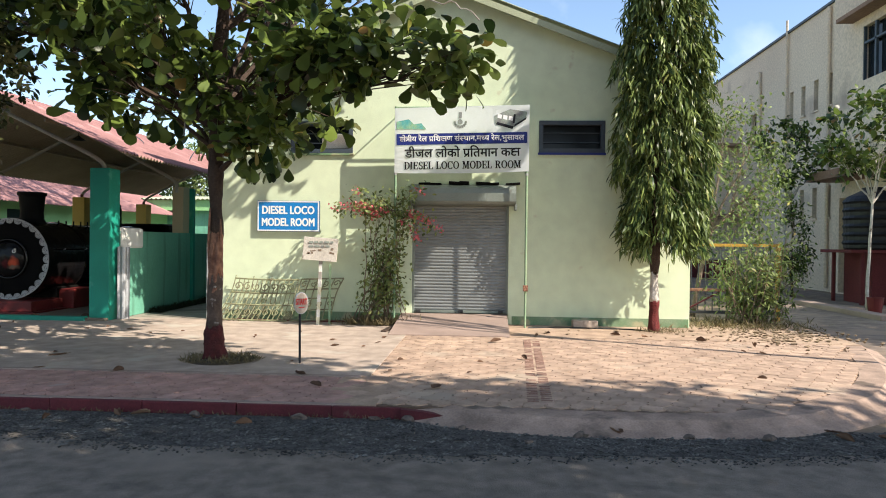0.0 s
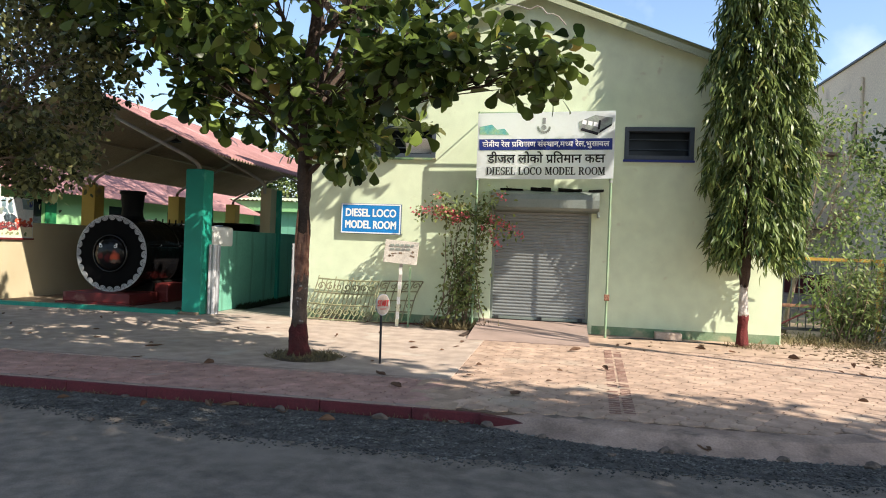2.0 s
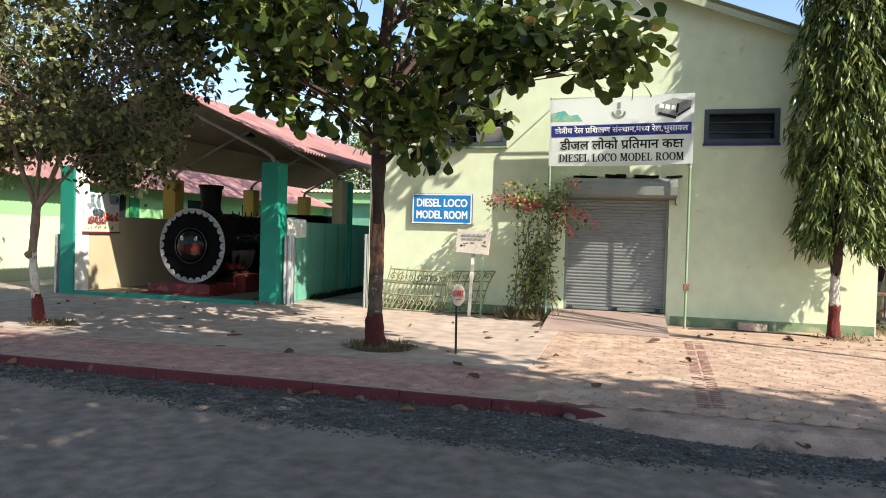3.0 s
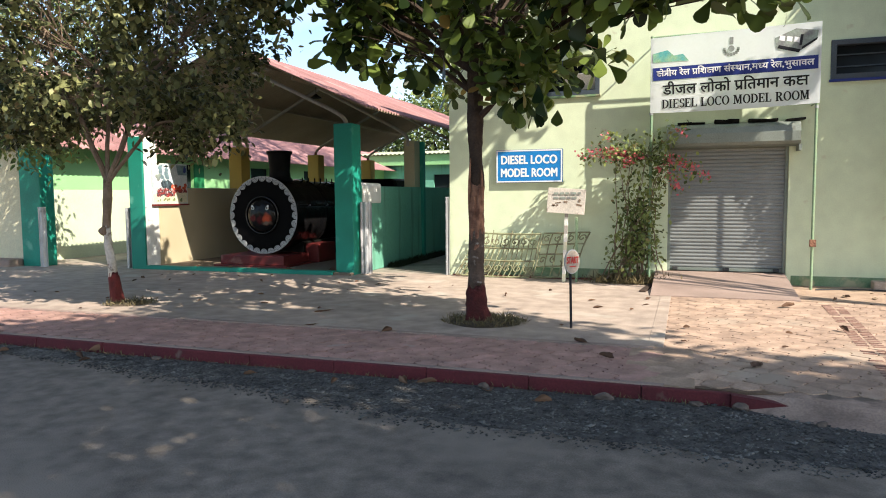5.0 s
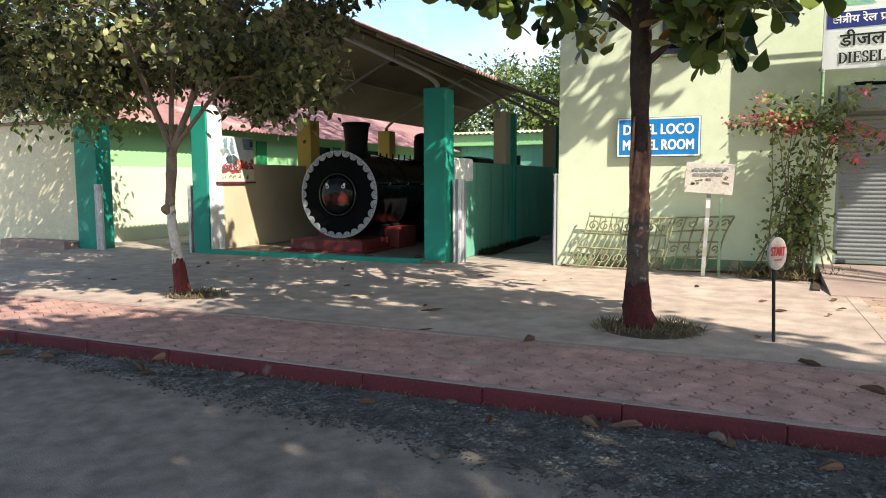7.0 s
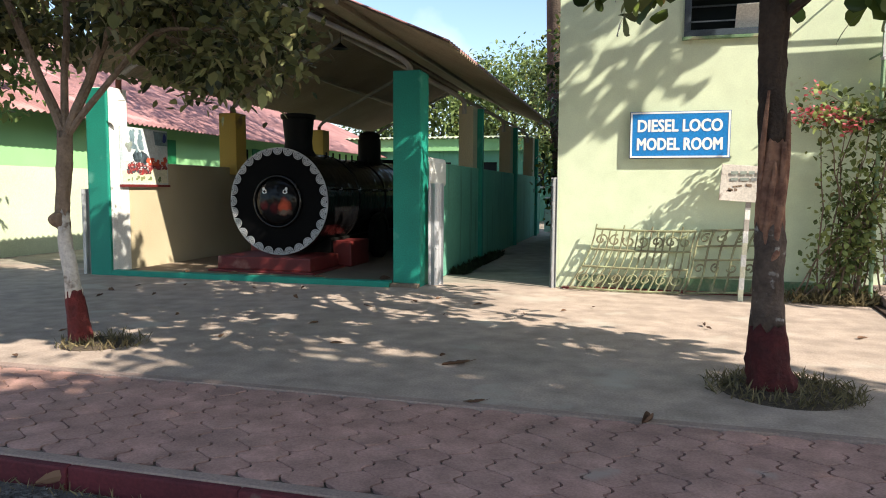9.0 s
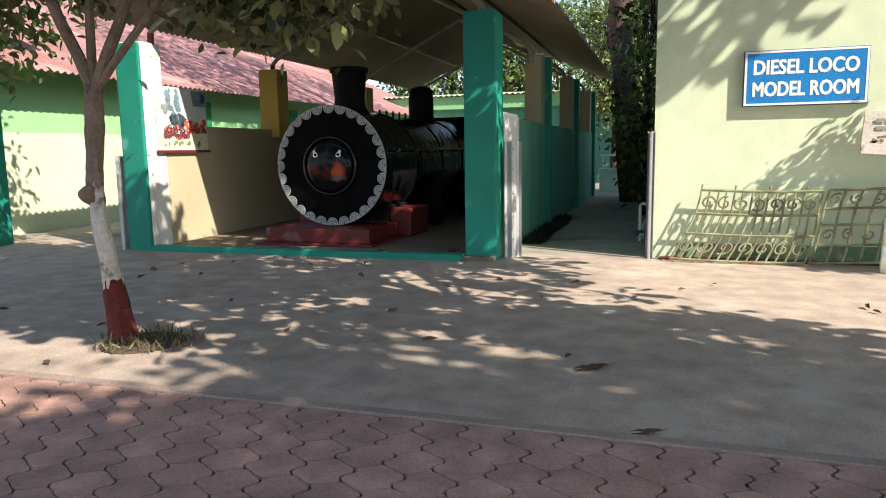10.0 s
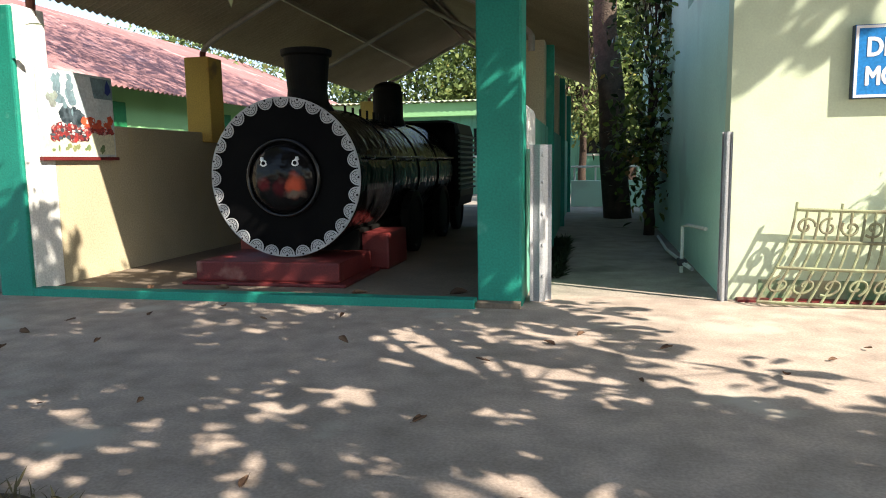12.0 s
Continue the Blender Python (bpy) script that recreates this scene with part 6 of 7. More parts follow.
for head, th in (((-10.1, 9.2, 3.1), 0.045), ((-9.0, 9.35, 3.0), 0.045), ((-9.75, 9.5, 3.2), 0.035), ((-8.6, 9.2, 2.7), 0.03)):
    tube(bm, bent((-9.61, 9.3, 1.85), head, rng, 0.05, 5), [th, th * 0.95, th * 0.9, th * 0.85, th * 0.8, th * 0.75], 8)
limbs(bm, (-10.1, 9.2, 3.1), t1[: len(t1) // 2], rng, 0.035, 8)
limbs(bm, (-9.0, 9.35, 3.0), t1[len(t1) // 2:], rng, 0.035, 8)
limbs(bm, (-8.6, 9.2, 2.7), t2, rng, 0.022, 2)
limbs(bm, (-10.1, 9.2, 3.1), t3, rng, 0.022, 2)
tagged(part("branchwork", bm, BARK_GREY, young), kind="stuff")
roots, ways = rosettes(tips, dirs, 46, 0.125, rng, 0.5)
c = link_mesh("crown", leaf_mesh("crown", roots, ways, 0.115, 0.066, "oval", rng, 0.35), LEAF_SMALL, young)
tagged(c, kind="stuff")

# weeping mast tree by the wall
mast = thing("mast_tree", "tall narrow weeping mast tree with painted trunk", "tree", (3.25, 13.6, 0))
banded_trunk(mast, [(3.25, 13.6, -0.05), (3.25, 13.6, 0.3), (3.25, 13.6, 1.2), (3.25, 13.6, 1.8), (3.3, 13.6, 5), (3.35, 13.6, 9)], [0.11, 0.09, 0.08, 0.09, 0.07, 0.02],
             [(-0.05, 0.6, BAND_RED, "red painted trunk foot"), (0.6, 1.12, BAND_WHITE, "whitewashed band"), (1.12, 9.0, BARK, "dark bark")])
n, per = 560, 52
h = rng.uniform(0, 1, n)
z = 1.9 + 7.6 * h
ang = rng.uniform(0, 2 * np.pi, n)
rad = (0.34 + 0.66 * np.sin(np.clip(h * 2.5 + 0.45, 0, 3.14)) ** 0.9) * (1 - 0.36 * h) * rng.uniform(0.4, 1.04, n)
heads = np.stack((3.4 + rad * np.cos(ang), 13.58 + 0.6 * rad * np.sin(ang), z), 1)
f = rng.uniform(0, 1, (n, per))
outw = np.stack((np.cos(ang), np.sin(ang), np.zeros(n)), 1)
roots = heads[:, None, :] + outw[:, None, :] * (0.12 * f[..., None]) + rng.normal(0, 0.055, (n, per, 3))
roots[..., 2] -= 0.5 * f
roots = roots.reshape(-1, 3)
roots[:, 1] = np.minimum(roots[:, 1], 14.15)
n *= per
ways = np.repeat(outw, per, 0) * 0.6 + np.array((0, 0, -1.1)) + rng.normal(0, 0.62, (n, 3))
c = link_mesh("crown", leaf_mesh("crown", roots, ways, 0.2, 0.036, "lance", rng, 0.35), LEAF_ASH, mast)
tagged(c, kind="stuff")
bm = bmesh.new()
for k in range(60):
    zz = 1.75 + 7 * k / 60
    a = k * 2.4
    q = 0.7 * (1 - 0.4 * k / 60)
    tube(bm, bent((3.27, 13.6, zz), (3.35 + q * math.cos(a), 13.48 + 0.8 * q * math.sin(a), zz - 0.35), rng, 0.15, 3), [0.02, 0.014, 0.01, 0.005], 5)
tagged(part("branchwork", bm, BARK, mast), kind="stuff")


def plain_tree(name, label, at, height, radii, leaf, per, mt, lean_to=(0, 0), trunk=0.16, shape="oval", count=300, low=-0.8, bark=BARK):
    tree = thing(name, label, "tree", at)
    x, y, z0 = at
    fork = (x + lean_to[0] * 0.5, y + lean_to[1] * 0.5, z0 + (height - radii[2]) * 0.62)
    bm = tubed(bent((x, y, z0 - 0.1), fork, rng, 0.04, 6), [trunk * (1 - 0.06 * k) for k in range(7)], 12)
    part("trunk", bm, bark, tree, smooth=True)
    tp, dr = in_blob(rng, count, (x + lean_to[0], y + lean_to[1], z0 + height - radii[2]), radii, low)
    bm = bmesh.new()
    limbs(bm, fork, tp, rng, trunk * 0.55, 8)
    tagged(part("branchwork", bm, bark, tree), kind="stuff")
    ro, wa = rosettes(tp, dr, per, 0.09 * max(radii), rng, 0.4)
    cr = link_mesh("crown", leaf_mesh("crown", ro, wa, leaf, leaf * 0.5, shape, rng, 0.3), mt, tree)
    tagged(cr, kind="stuff")
    return tree


# trees behind the shed and down the lane
plain_tree("lane_tree", "tall dark-trunked tree spreading over the lane and the roofs", (-6.4, 24.0, 0), 17.0, (5.6, 6.4, 3.7), 0.24, 20, LEAF_FAR, (-1.0, -2.6), 0.33, count=430, bark=BARK_LANE)
plain_tree("lane_tree", "dark leafy climber-covered tree against the side wall", (-6.0, 20.2, 0), 5.6, (0.5, 1.1, 2.65), 0.15, 20, LEAF_BROAD, trunk=0.1, count=120, low=-1.0)
plain_tree("back_tree", "feathery tree behind the sheet roofs", (-11.5, 46, 0), 9.6, (4.4, 2.5, 3.4), 0.26, 36, LEAF_FAR, trunk=0.2, count=300)
plain_tree("back_tree", "leafy tree beyond the yard", (-17, 46, 0), 9.0, (5, 3, 3.6), 0.32, 36, LEAF_FAR, trunk=0.25, count=300)
plain_tree("back_tree", "leafy tree beyond the yard", (-5.6, 34.5, 0), 7.8, (2.4, 2.6, 3.2), 0.26, 36, LEAF_FAR, trunk=0.25, count=280)
plain_tree("back_tree", "leafy tree beyond the yard", (-3, 40, 0), 10, (4.0, 3, 4.2), 0.26, 26, LEAF_FAR, trunk=0.25, count=280)
plain_tree("back_tree", "leafy tree beyond the workshop", (-27, 40, 0), 9, (5, 4, 3.6), 0.28, 24, LEAF_FAR, trunk=0.25, count=260)
plain_tree("back_tree", "sunlit yellow-green tree beyond the lane", (-7.3, 30.5, 0), 7.0, (1.3, 1.4, 2.6), 0.16, 22, LEAF_SHRUB, trunk=0.15, count=220)
plain_tree("garden_tree", "thin feathery tree leaning over the yellow gate", (5.3, 18.2, -0.12), 5.6, (1.45, 1.0, 2.1), 0.12, 26, LEAF_FAR, (0.95, 0), 0.07, "lance", 130, bark=BARK_GREY)
plain_tree("garden_tree", "small leafy tree in front of the far block", (10.6, 20.0, -0.12), 6.2, (1.5, 1.2, 1.35), 0.24, 18, LEAF_BROAD, (0.2, 0), 0.05, "oval", 90, bark=BAND_WHITE)
plain_tree("garden_tree", "small tree with a pale trunk by the lane", (11.6, 28.0, -0.12), 6.8, (1.5, 1.2, 1.4), 0.24, 14, LEAF_BROAD, (0.2, 0), 0.06, "oval", 90, bark=BAND_WHITE)
plain_tree("garden_tree", "slim dark conical tree by the lane", (10.9, 25.5, -0.12), 3.4, (0.6, 0.6, 1.6), 0.12, 22, LEAF_BROAD, (0, 0), 0.05, "lance", 110)
plain_tree("roadside_tree", "pale feathery tree beside the gatehouse wall", (-17.2, 11.0, 0), 6.5, (3.1, 1.6, 2.1), 0.15, 32, LEAF_FAR, (2.5, 0.6), 0.12, "lance", 300, bark=BARK_GREY)
# unseen trees on the near side of the road, added to shade the asphalt
for tx, cy, rx, ry in ((4.3, 1.75, 3.9, 4.0), (10.4, 0.1, 3.4, 3.7), (-4.7, 0.9, 3.6, 3.7), (16.8, 0.0, 4.2, 3.9)):
    plain_tree("shading_tree", "large unseen tree with dense dark foliage, added for its shade", (tx, -4.4, -0.15), 10.6, (rx, ry, 2.1), 0.34, 18, LEAF_BROAD, (0, cy + 4.4), 0.24, "obovate", 900)

# leaning tree outside the view, added so its crown shades the front wall
plain_tree("shading_tree", "unseen slender tree added to shade the front wall", (9.6, 8.6, -0.15), 8.25, (0.8, 0.9, 0.75), 0.3, 15, LEAF_BROAD, (-5.05, 2.4), 0.09, "obovate", 62)

# one more unseen tree, added to keep the side lane in shade
plain_tree("shading_tree", "large unseen tree with dense dark foliage, added for its shade", (19.5, 12.0, -0.15), 11.0, (4.2, 4.4, 2.8), 0.34, 18, LEAF_BROAD, (-0.5, 0.5), 0.26, "obovate", 700)

# shrub by the gate
shrub = thing("shrub", "straggly dusty shrub in front of the yellow gate", "shrub", (5.5, 15.6, 0))
bm = bmesh.new()
ends = []
for k in range(46):
    a, q = rng.uniform(0, 6.28), rng.uniform(0.1, 1.0)
    base = (5.75 + 0.75 * q * math.cos(a), 15.4 + 0.4 * q * math.sin(a), -0.05)
    tip = (base[0] + rng.normal(0.05, 0.45), base[1] + rng.normal(-0.1, 0.3), rng.uniform(0.5, 1.95))
    tube(bm, bent(base, tip, rng, 0.12, 4), [0.012, 0.011, 0.009, 0.007, 0.004], 5)
    ends += [Vector(base).lerp(Vector(tip), f) for f in (0.4, 0.55, 0.7, 0.85, 1.0)]
tagged(part("branchwork", bm, BARK_GREY, shrub), kind="stuff")
ends = np.array([tuple(e) for e in ends])
ro, wa = rosettes(ends, np.tile((0, 0, 0.3), (len(ends), 1)), 12, 0.13, rng, 0.6)
tagged(link_mesh("foliage", leaf_mesh("foliage", ro, wa, 0.13, 0.04, "lance", rng, 0.25), LEAF_SHRUB, shrub), kind="stuff")

# flowering climber on the banner pole
climber = thing("bougainvillea", "bougainvillea climbing a pole with pink red flowers", "climber", (-1.95, 13.8, 0))
bm = bmesh.new()
ends, blooms = [], []
for k in range(28):
    base = (-2.15 + rng.normal(0, 0.24), 13.85 + rng.normal(0, 0.06), -0.02)
    zt = rng.uniform(0.7, 2.95)
    tip = (-1.9 + rng.normal(0.0, 0.3) + 0.12 * (zt - 1.5), 13.8 + rng.normal(0, 0.1), zt)
    ln = bent(base, tip, rng, 0.07, 6)
    tube(bm, ln, [0.012, 0.011, 0.01, 0.009, 0.008, 0.006, 0.004], 5)
    ends += ln[2:]
for tip in ((-2.75, 13.6, 2.38), (-2.5, 13.65, 2.3), (-1.25, 13.55, 2.1), (-0.95, 13.5, 1.95), (-1.3, 13.6, 2.68), (-2.6, 13.7, 2.65), (-1.35, 13.6, 1.75), (-2.2, 13.6, 2.2), (-3.0, 13.7, 2.3)):
    ln = bent((-1.9, 13.78, 2.3), tip, rng, 0.08, 6)
    tube(bm, ln, [0.009, 0.008, 0.007, 0.006, 0.005, 0.004, 0.003], 5)
    ends += ln[1:]
    blooms += ln[3:] if tip[2] < 2.5 else ln[6:]
tagged(part("branchwork", bm, BARK_GREY, climber), kind="stuff")
ends = np.array([tuple(e) for e in ends])
ro, wa = rosettes(ends, np.tile((0, -0.4, 0.1), (len(ends), 1)), 13, 0.09, rng, 0.5)
tagged(link_mesh("foliage", leaf_mesh("foliage", ro, wa, 0.085, 0.05, "oval", rng, 0.25), LEAF_SHRUB, climber), kind="stuff")
blooms = np.array([tuple(e) for e in blooms])
ro, wa = rosettes(blooms, np.tile((0, -0.5, 0.1), (len(blooms), 1)), 16, 0.05, rng, 0.4)
tagged(link_mesh("blossom", leaf_mesh("blossom", ro, wa, 0.05, 0.045, "oval", rng, 0.1), BLOOM, climber), kind="stuff")

# dry grass round the trunks and along the wall
def tuft(name, label, spots, length, mt=GRASS_DRY):
    ro = np.array(spots)
    wa = np.stack((rng.normal(0, 0.7, len(ro)), rng.normal(0, 0.7, len(ro)), np.full(len(ro), 1.0)), 1)
    ob = link_mesh(name, leaf_mesh(name, ro, wa, length, length * 0.12, "lance", rng, 0.1, 0.6), mt)
    tagged(ob, label, "grass", kind="stuff")


def ring(cx, cy, r0, r1, n):
    a, q = rng.uniform(0, 6.28, n), rng.uniform(r0, r1, n)
    return np.stack((cx + q * np.cos(a), cy + 0.85 * q * np.sin(a), np.full(n, 0.0)), 1)


tuft("dry_grass", "dry weedy grass ring round the almond tree foot", ring(-3.62, 9.4, 0.14, 0.54, 1500), 0.075)
tuft("dry_grass", "dry weeds round the young tree foot", ring(-9.3, 9.3, 0.08, 0.42, 420), 0.08)
tuft("dry_grass", "dry weeds round the mast tree foot", ring(3.4, 13.55, 0.1, 0.5, 300), 0.08)
n = 1500
tuft("dry_grass", "weeds below the climber along the wall", np.stack((rng.normal(-2.1, 0.35, n), rng.uniform(13.6, 14.2, n), np.zeros(n)), 1), 0.16)
n = 1600
tuft("dry_grass", "dry weeds and grass by the gate", np.stack((rng.normal(5.2, 0.7, n), rng.normal(14.9, 0.5, n), np.full(n, -0.02)), 1), 0.13)
n = 2600
tuft("wall_weeds", "near-black weeds along the foot of the low wall", np.stack((rng.uniform(-7.6, -7.35, n), rng.uniform(15.3, 19.0, n), np.full(n, -0.01)), 1), 0.12, LEAF_WEED)
n = 1100
spread = rng.uniform(-14, -0.9, n)
tuft("dry_grass", "dry straw tufts along the kerb foot", np.stack((spread + rng.normal(0, 0.14, n), 6.88 - np.abs(rng.normal(0, 0.03, n)), np.full(n, -0.115)), 1), 0.042)
for lx, ly, s in ((-1.83, 6.8, 0.055), (-1.1, 6.86, 0.04), (-0.75, 6.84, 0.045), (-4.4, 5.9, 0.025), (0.4, 6.2, 0.03), (-2.9, 6.82, 0.04), (-4.7, 6.84, 0.035), (-6.6, 6.83, 0.04), (0.9, 6.45, 0.05), (1.9, 6.5, 0.04), (2.6, 6.5, 0.045), (-0.2, 6.6, 0.03), (-7.9, 6.82, 0.03)):
    bm = bmesh.new()
    bmesh.ops.create_icosphere(bm, subdivisions=2, radius=s, matrix=pose(lx, ly, -0.1))
    for v in bm.verts:
        v.co.x = lx + 1.5 * (v.co.x - lx)
        v.co += 0.75 * s * noise.noise_vector(v.co * 13 + Vector((lx, 0, 0)))
        v.co.z = -0.12 + max(v.co.z + 0.12, 0) * 0.75
    tagged(part("stone", bm, STONE_BROWN), "rough pinkish grey stone lying by the kerb", "stone", "stones by the kerb")
soil = part("tree_pit", lathe(bmesh.new(), [(0.47, -0.05), (0.44, 0.006), (0.3, 0.025), (0.1, 0.035)], pose(-3.62, 9.4, 0), 28), SOIL_DARK)
tagged(soil, "earth mound round the tree foot", "soil", kind="structure")
soil = part("tree_pit", lathe(bmesh.new(), [(0.34, -0.05), (0.31, 0.005), (0.2, 0.02), (0.08, 0.02)], pose(-9.35, 9.3, 0), 28), SOIL_DARK)
tagged(soil, "earth pit round the young tree", "soil", kind="structure")

# fallen leaves
rf = random.Random(12)


def dry_leaf(seed, roll):
    """A dead leaf, rolled up along its rib and wavy at the rim."""
    bm = bmesh.new()
    rows = []
    for i in range(9):
        u = i / 8
        half = 0.052 * math.sin(math.pi * min(1.0, 0.06 + 0.9 * u)) ** 0.8 * (0.7 + 0.5 * u)
        rows.append([])
        for j in range(-3, 4):
            w = j / 3
            wave = 0.012 * noise.noise(Vector((u * 5, w * 3, seed)))
            bend = roll * w
            rows[-1].append(bm.verts.new((0.2 * u + wave, half * math.sin(bend) / max(roll, 0.1) * 1.2, half * (1 - math.cos(bend)) + 0.03 * (u - 0.45) ** 2 + wave + 0.004)))
    for a, b in zip(rows, rows[1:]):
        for j in range(6):
            bm.faces.new((a[j], b[j], b[j + 1], a[j + 1]))
    tube(bm, [(-0.04, 0.004, 0.012), (0.0, 0, 0.006), (0.18, 0, 0.006)], [0.002, 0.0025, 0.001], 5)
    me = bpy.data.meshes.new("fallen_leaf")
    bm.to_mesh(me)
    bm.free()
    me.materials.append(LEAF_DRY)
    return me


curls = [dry_leaf(k, r) for k, r in enumerate((0.9, 1.7, 1.3, 2.1))]
spots = [(-5.93, 9.55, 1.2), (-2.2, 8.42, 1.0), (-2.0, 7.9, 0.9), (-5.6, 8.55, 0.8), (-4.6, 8.35, 0.8), (-7.2, 9.9, 0.6), (-0.5, 8.0, 1.0), (0.1, 11.6, 1.0), (0.6, 9.9, 0.8), (2.3, 12.9, 0.9), (2.9, 12.6, 0.9), (3.8, 12.2, 1.0), (4.4, 11.6, 0.9), (-1.7, 12.0, 0.7), (-2.3, 10.9, 0.7), (-9.2, 13.85, 0.8), (-10.9, 13.9, 0.7), (-11.6, 13.85, 0.8), (-8.2, 14.0, 0.9), (1.2, 12.9, 0.8), (0.9, 12.5, 0.6)]
for k in range(46):
    spots.append((rf.uniform(-12, 5), rf.uniform(8.6, 13.3), rf.uniform(0.3, 0.6)))
for lx, ly, s in spots:
    zz = 0.012 if not (LX0 < lx < LX1 and ly > 13.5) else 0.06
    ob = new("fallen_leaf", rf.choice(curls))
    ob.matrix_basis = pose(lx, ly, zz, rf.uniform(-12, 12), rf.uniform(-12, 12), rf.uniform(0, 360)) @ Matrix.Scale(s, 4)
    tagged(ob, "curled dry brown leaf lying on the ground", "leaf", "fallen leaves")
for k in range(26):
    lx, ly = rf.uniform(-13, 5), rf.uniform(6.45, 6.88)
    ob = new("fallen_leaf", rf.choice(curls))
    ob.matrix_basis = pose(lx, ly, -0.105, rf.uniform(-12, 12), rf.uniform(-12, 12), rf.uniform(0, 360)) @ Matrix.Scale(rf.uniform(0.5, 1.0), 4)
    tagged(ob, "curled dry brown leaf lying by the kerb", "leaf", "fallen leaves")

# loose gravel along the kerb
n = 30000
gx = rng.uniform(-12, 6.9, n)
reach = np.array([gravel_edge(v) for v in gx])
gy = np.minimum(reach - 0.16 + (6.95 - reach) * rng.uniform(0, 1, n) ** 0.8 + rng.normal(0, 0.07, n), 6.89)
sz = rng.uniform(0.006, 0.016, n) * np.where(rng.uniform(0, 1, n) < 0.06, 1.8, 1.0)
octa = np.array([(1, 0.35, 0.3), (-1, -0.2, 0.35), (-0.3, 1, 0.1), (0.25, -1, 0.3), (0.35, 0.2, 0.62), (0, 0, -0.6)])
v = np.stack((gx, gy, np.full(n, -0.118)), 1)[:, None, :] + octa[None] * sz[:, None, None] * rng.uniform(0.6, 1.4, (n, 6, 1))
of = [(0, 2, 4), (2, 1, 4), (1, 3, 4), (3, 0, 4), (2, 0, 5), (1, 2, 5), (3, 1, 5), (0, 3, 5)]
me = bpy.data.meshes.new("gravel")
me.from_pydata(v.reshape(-1, 3).tolist(), [], [tuple(6 * i + k for k in f) for i in range(n) for f in of])
gravel = link_mesh("gravel", me, STONE)
tagged(gravel, "loose grey gravel chips along the kerb", "gravel", kind="stuff")
n = 330
rub = np.stack((np.concatenate((rng.normal(5.5, 0.7, 300), rng.uniform(0.9, 5.5, 30))), np.concatenate((rng.normal(13.2, 0.6, 300), rng.normal(12.9, 0.3, 30))), np.zeros(n)), 1)[:, None, :] + octa[None] * rng.uniform(0.015, 0.06, (n, 1, 1)) * rng.uniform(0.5, 1.4, (n, 6, 1))
me = bpy.data.meshes.new("rubble")
me.from_pydata(rub.reshape(-1, 3).tolist(), [], [tuple(6 * i + k for k in f) for i in range(n) for f in of])
tagged(link_mesh("rubble", me, EARTH), "earthy rubble heap beside the gate", "rubble", kind="stuff")

# ---- pavers, piece by piece ----
PW, PH, GAP = 0.24, 0.195, 0.008


def paver_mesh(name, mt):
    out = []
    w, h = PW / 2 - GAP, PH / 2 - GAP / 2
    n = 6
    bow = 0.03
    wave = lambda s: bow * math.cos(2 * math.pi * s / PW)
    hs = h - bow
    side = lambda s: 0.02 * math.sin(math.pi * s / hs)
    for k in range(n + 1):
        s = -w + 2 * w * k / n
        out.append((s, -h - wave(s)))
    for k in range(1, n):
        s = -hs + 2 * hs * k / n
        out.append((w + side(s), s))
    for k in range(n + 1):
        s = w - 2 * w * k / n
        out.append((s, h + wave(s)))
    for k in range(1, n):
        s = hs - 2 * hs * k / n
        out.append((-w + side(s), s))
    bm = bmesh.new()
    prism(bm, out, -0.03, -0.004)
    top = [f for f in bm.faces if len(f.verts) > 4 and f.calc_center_median().z > -0.01]
    r = bmesh.ops.inset_region(bm, faces=top, thickness=0.005, depth=0.004)
    me = bpy.data.meshes.new(name)
    bmesh.ops.recalc_face_normals(bm, faces=bm.faces)
    bm.to_mesh(me)
    bm.free()
    me.materials.append(mt)
    return me


def joined(name, me, spots, mt, parent, label):
    co = np.array([v.co[:] for v in me.vertices])
    fs = [tuple(p.vertices) for p in me.polygons]
    vs = (co[None] + np.array(spots)[:, None, :]).reshape(-1, 3)
    out = bpy.data.meshes.new(name)
    out.from_pydata(vs.tolist(), [], [tuple(len(co) * i + k for k in f) for i in range(len(spots)) for f in fs])
    ob = link_mesh(name, out, mt, parent, label)
    return tagged(ob, kind="stuff")


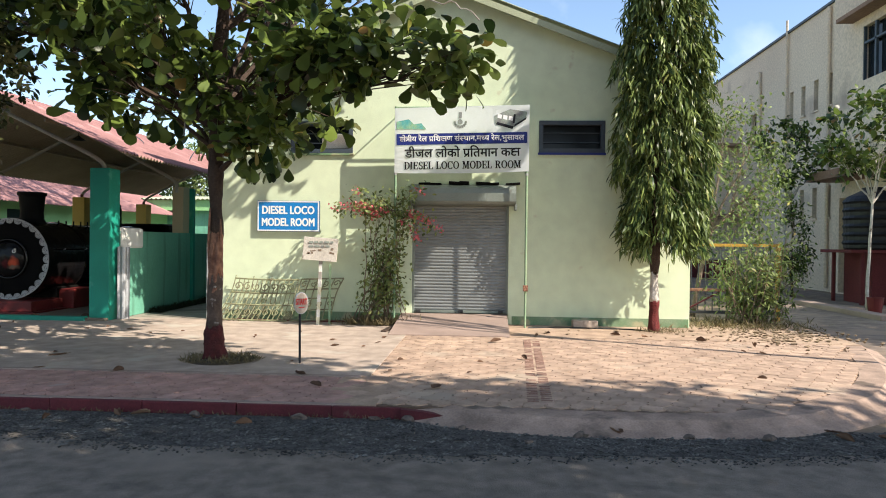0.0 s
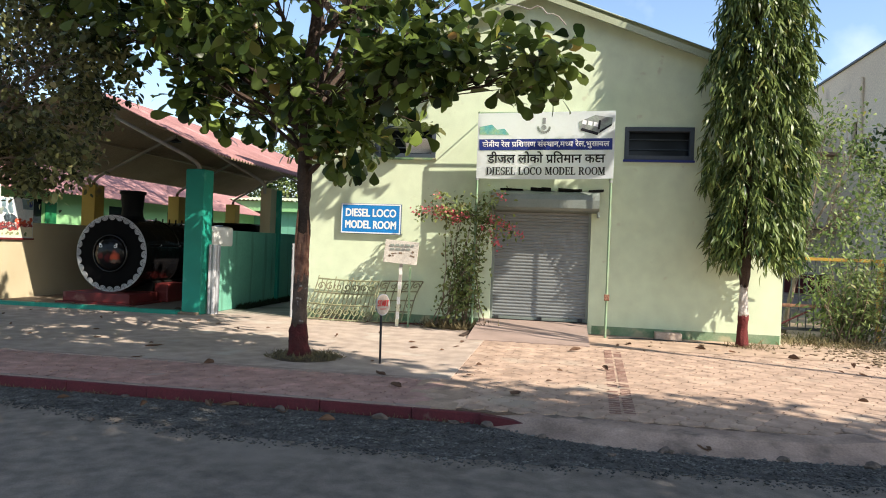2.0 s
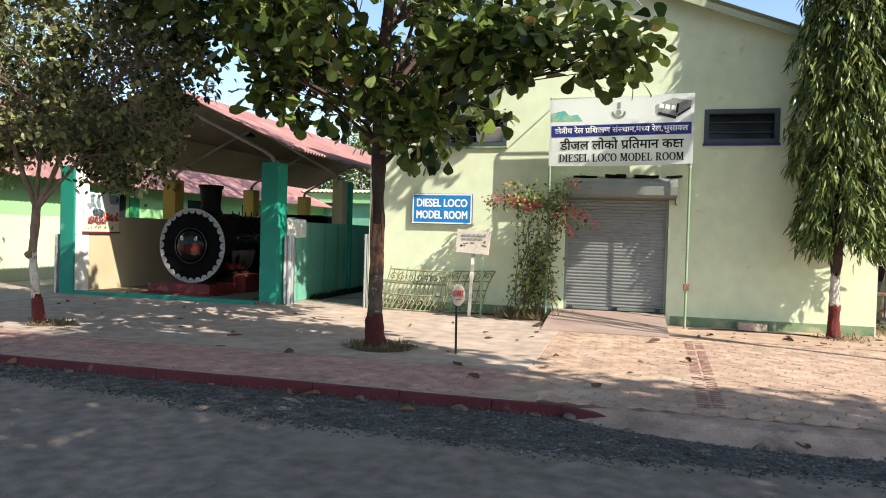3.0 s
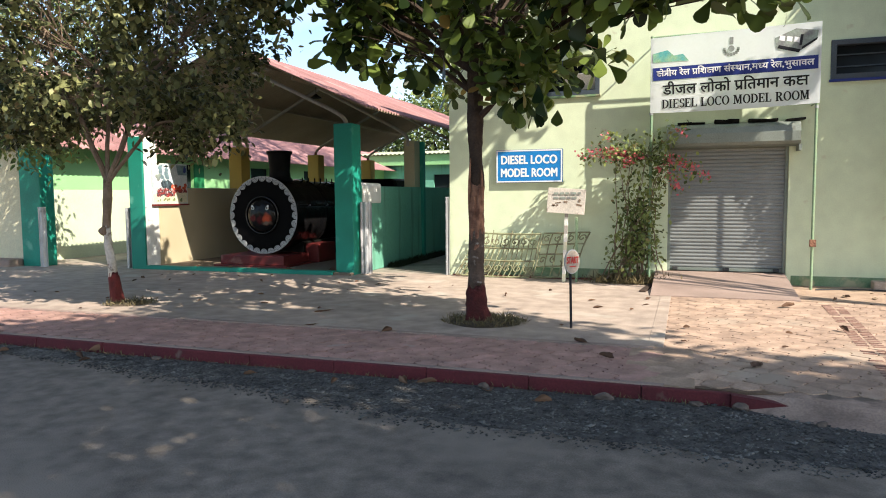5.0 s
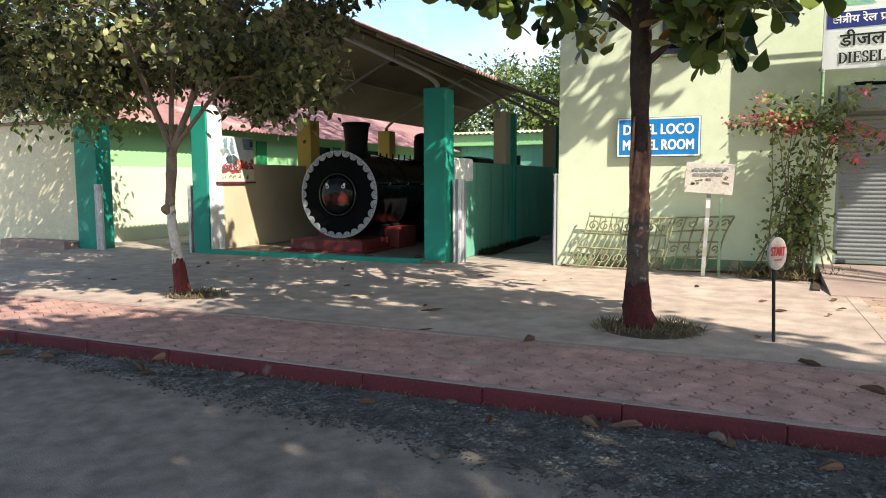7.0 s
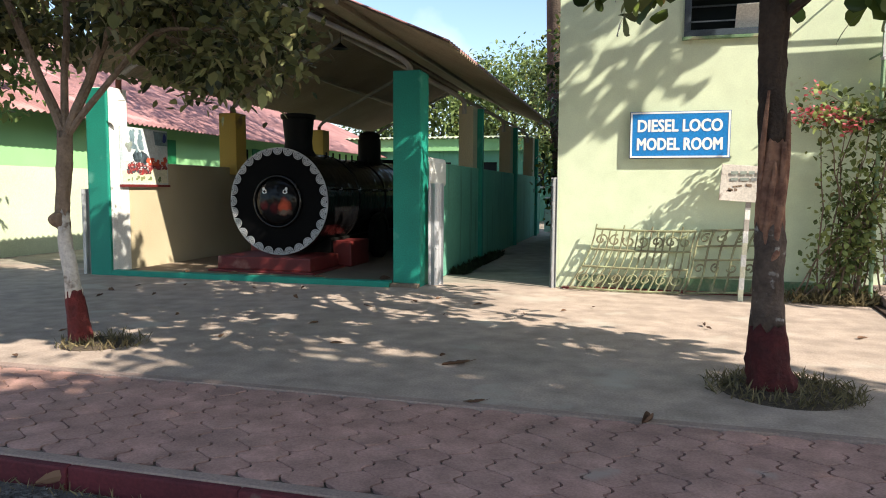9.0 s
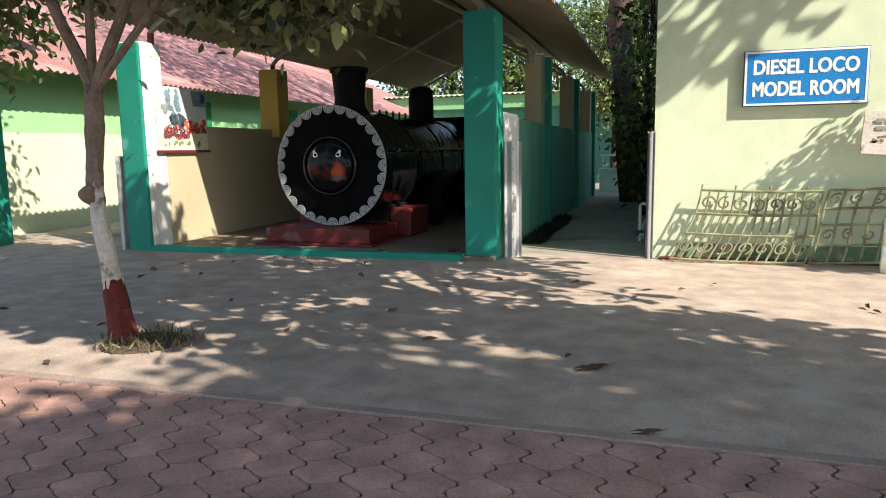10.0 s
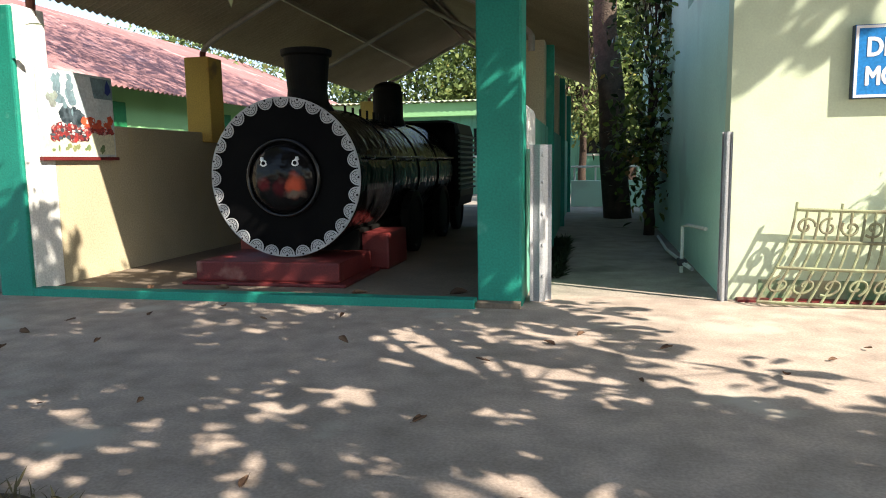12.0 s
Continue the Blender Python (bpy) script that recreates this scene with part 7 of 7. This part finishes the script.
def inside(x, y, poly):
    hit = False
    for (ax, ay), (bx, by) in zip(poly, poly[1:] + poly[:1]):
        if (ay > y) != (by > y) and x < (bx - ax) * (y - ay) / (by - ay) + ax:
            hit = not hit
    return hit


rp = random.Random(21)
red = paver_mesh("paver", PAVER_RED)
far = []
for j in range(7):
    for i in range(138):
        x, y = -33.8 + PW * (i + 0.5 * (j % 2)), 7.06 + PH * (j + 0.5)
        z = rp.uniform(-0.003, 0.003)
        if -9.6 < x < -2.2 and x < -1.45:
            if -9.0 < x < -2.6:
                piece("paver", red, strip_bed, pose(x, y, z, rp.uniform(-0.5, 0.5), rp.uniform(-0.5, 0.5)))
                continue
        if x < -1.45:
            far.append((x, y, z))
joined("pavers_beyond", red, far, PAVER_RED, strip_bed, "red pavers")
tan = paver_mesh("paver", PAVER_TAN)
shrunk = [(-1.46, 7.2), (0.7, 7.0), (2.35, 7.05), (3.0, 7.35), (4.05, 8.2), (4.8, 9.2), (5.4, 10.4), (6.1, 12.33), (-1.46, 12.33)]
far, line_spots = [], []
for j in range(29):
    for i in range(34):
        x, y = -1.4 + PW * (i + 0.5 * (j % 2)), 6.8 + PH * j
        if not inside(x, y, shrunk):
            continue
        z = rp.uniform(-0.003, 0.003)
        lx = 0.6 + 0.045 * (y - 7.5)
        if -0.4 < x < 2.6 and y < 9.6:
            piece("paver", tan, apron, pose(x, y, z, rp.uniform(-0.6, 0.6), rp.uniform(-0.6, 0.6)))
        else:
            far.append((x, y, z))
joined("pavers_beyond", tan, far, PAVER_TAN, apron, "dusty orange pavers")
bm = boxed(-0.06, 0.06, -0.02, 0.02, -0.02, 0.003, 0.004)
slot_me = bpy.data.meshes.new("drain_slot")
bm.to_mesh(slot_me)
bm.free()
slot_me.materials.append(PAVER_DARK)
for k in range(46):
    y = 7.35 + 0.104 * k
    lx = 0.6 + 0.045 * (y - 7.5)
    for side in (-0.075, 0.075):
        if rp.random() < 0.85:
            piece("drain_slot", slot_me, apron, pose(lx + side, y + 0.05 * (side > 0), 0, 0, 0, rp.uniform(-12, 12)))
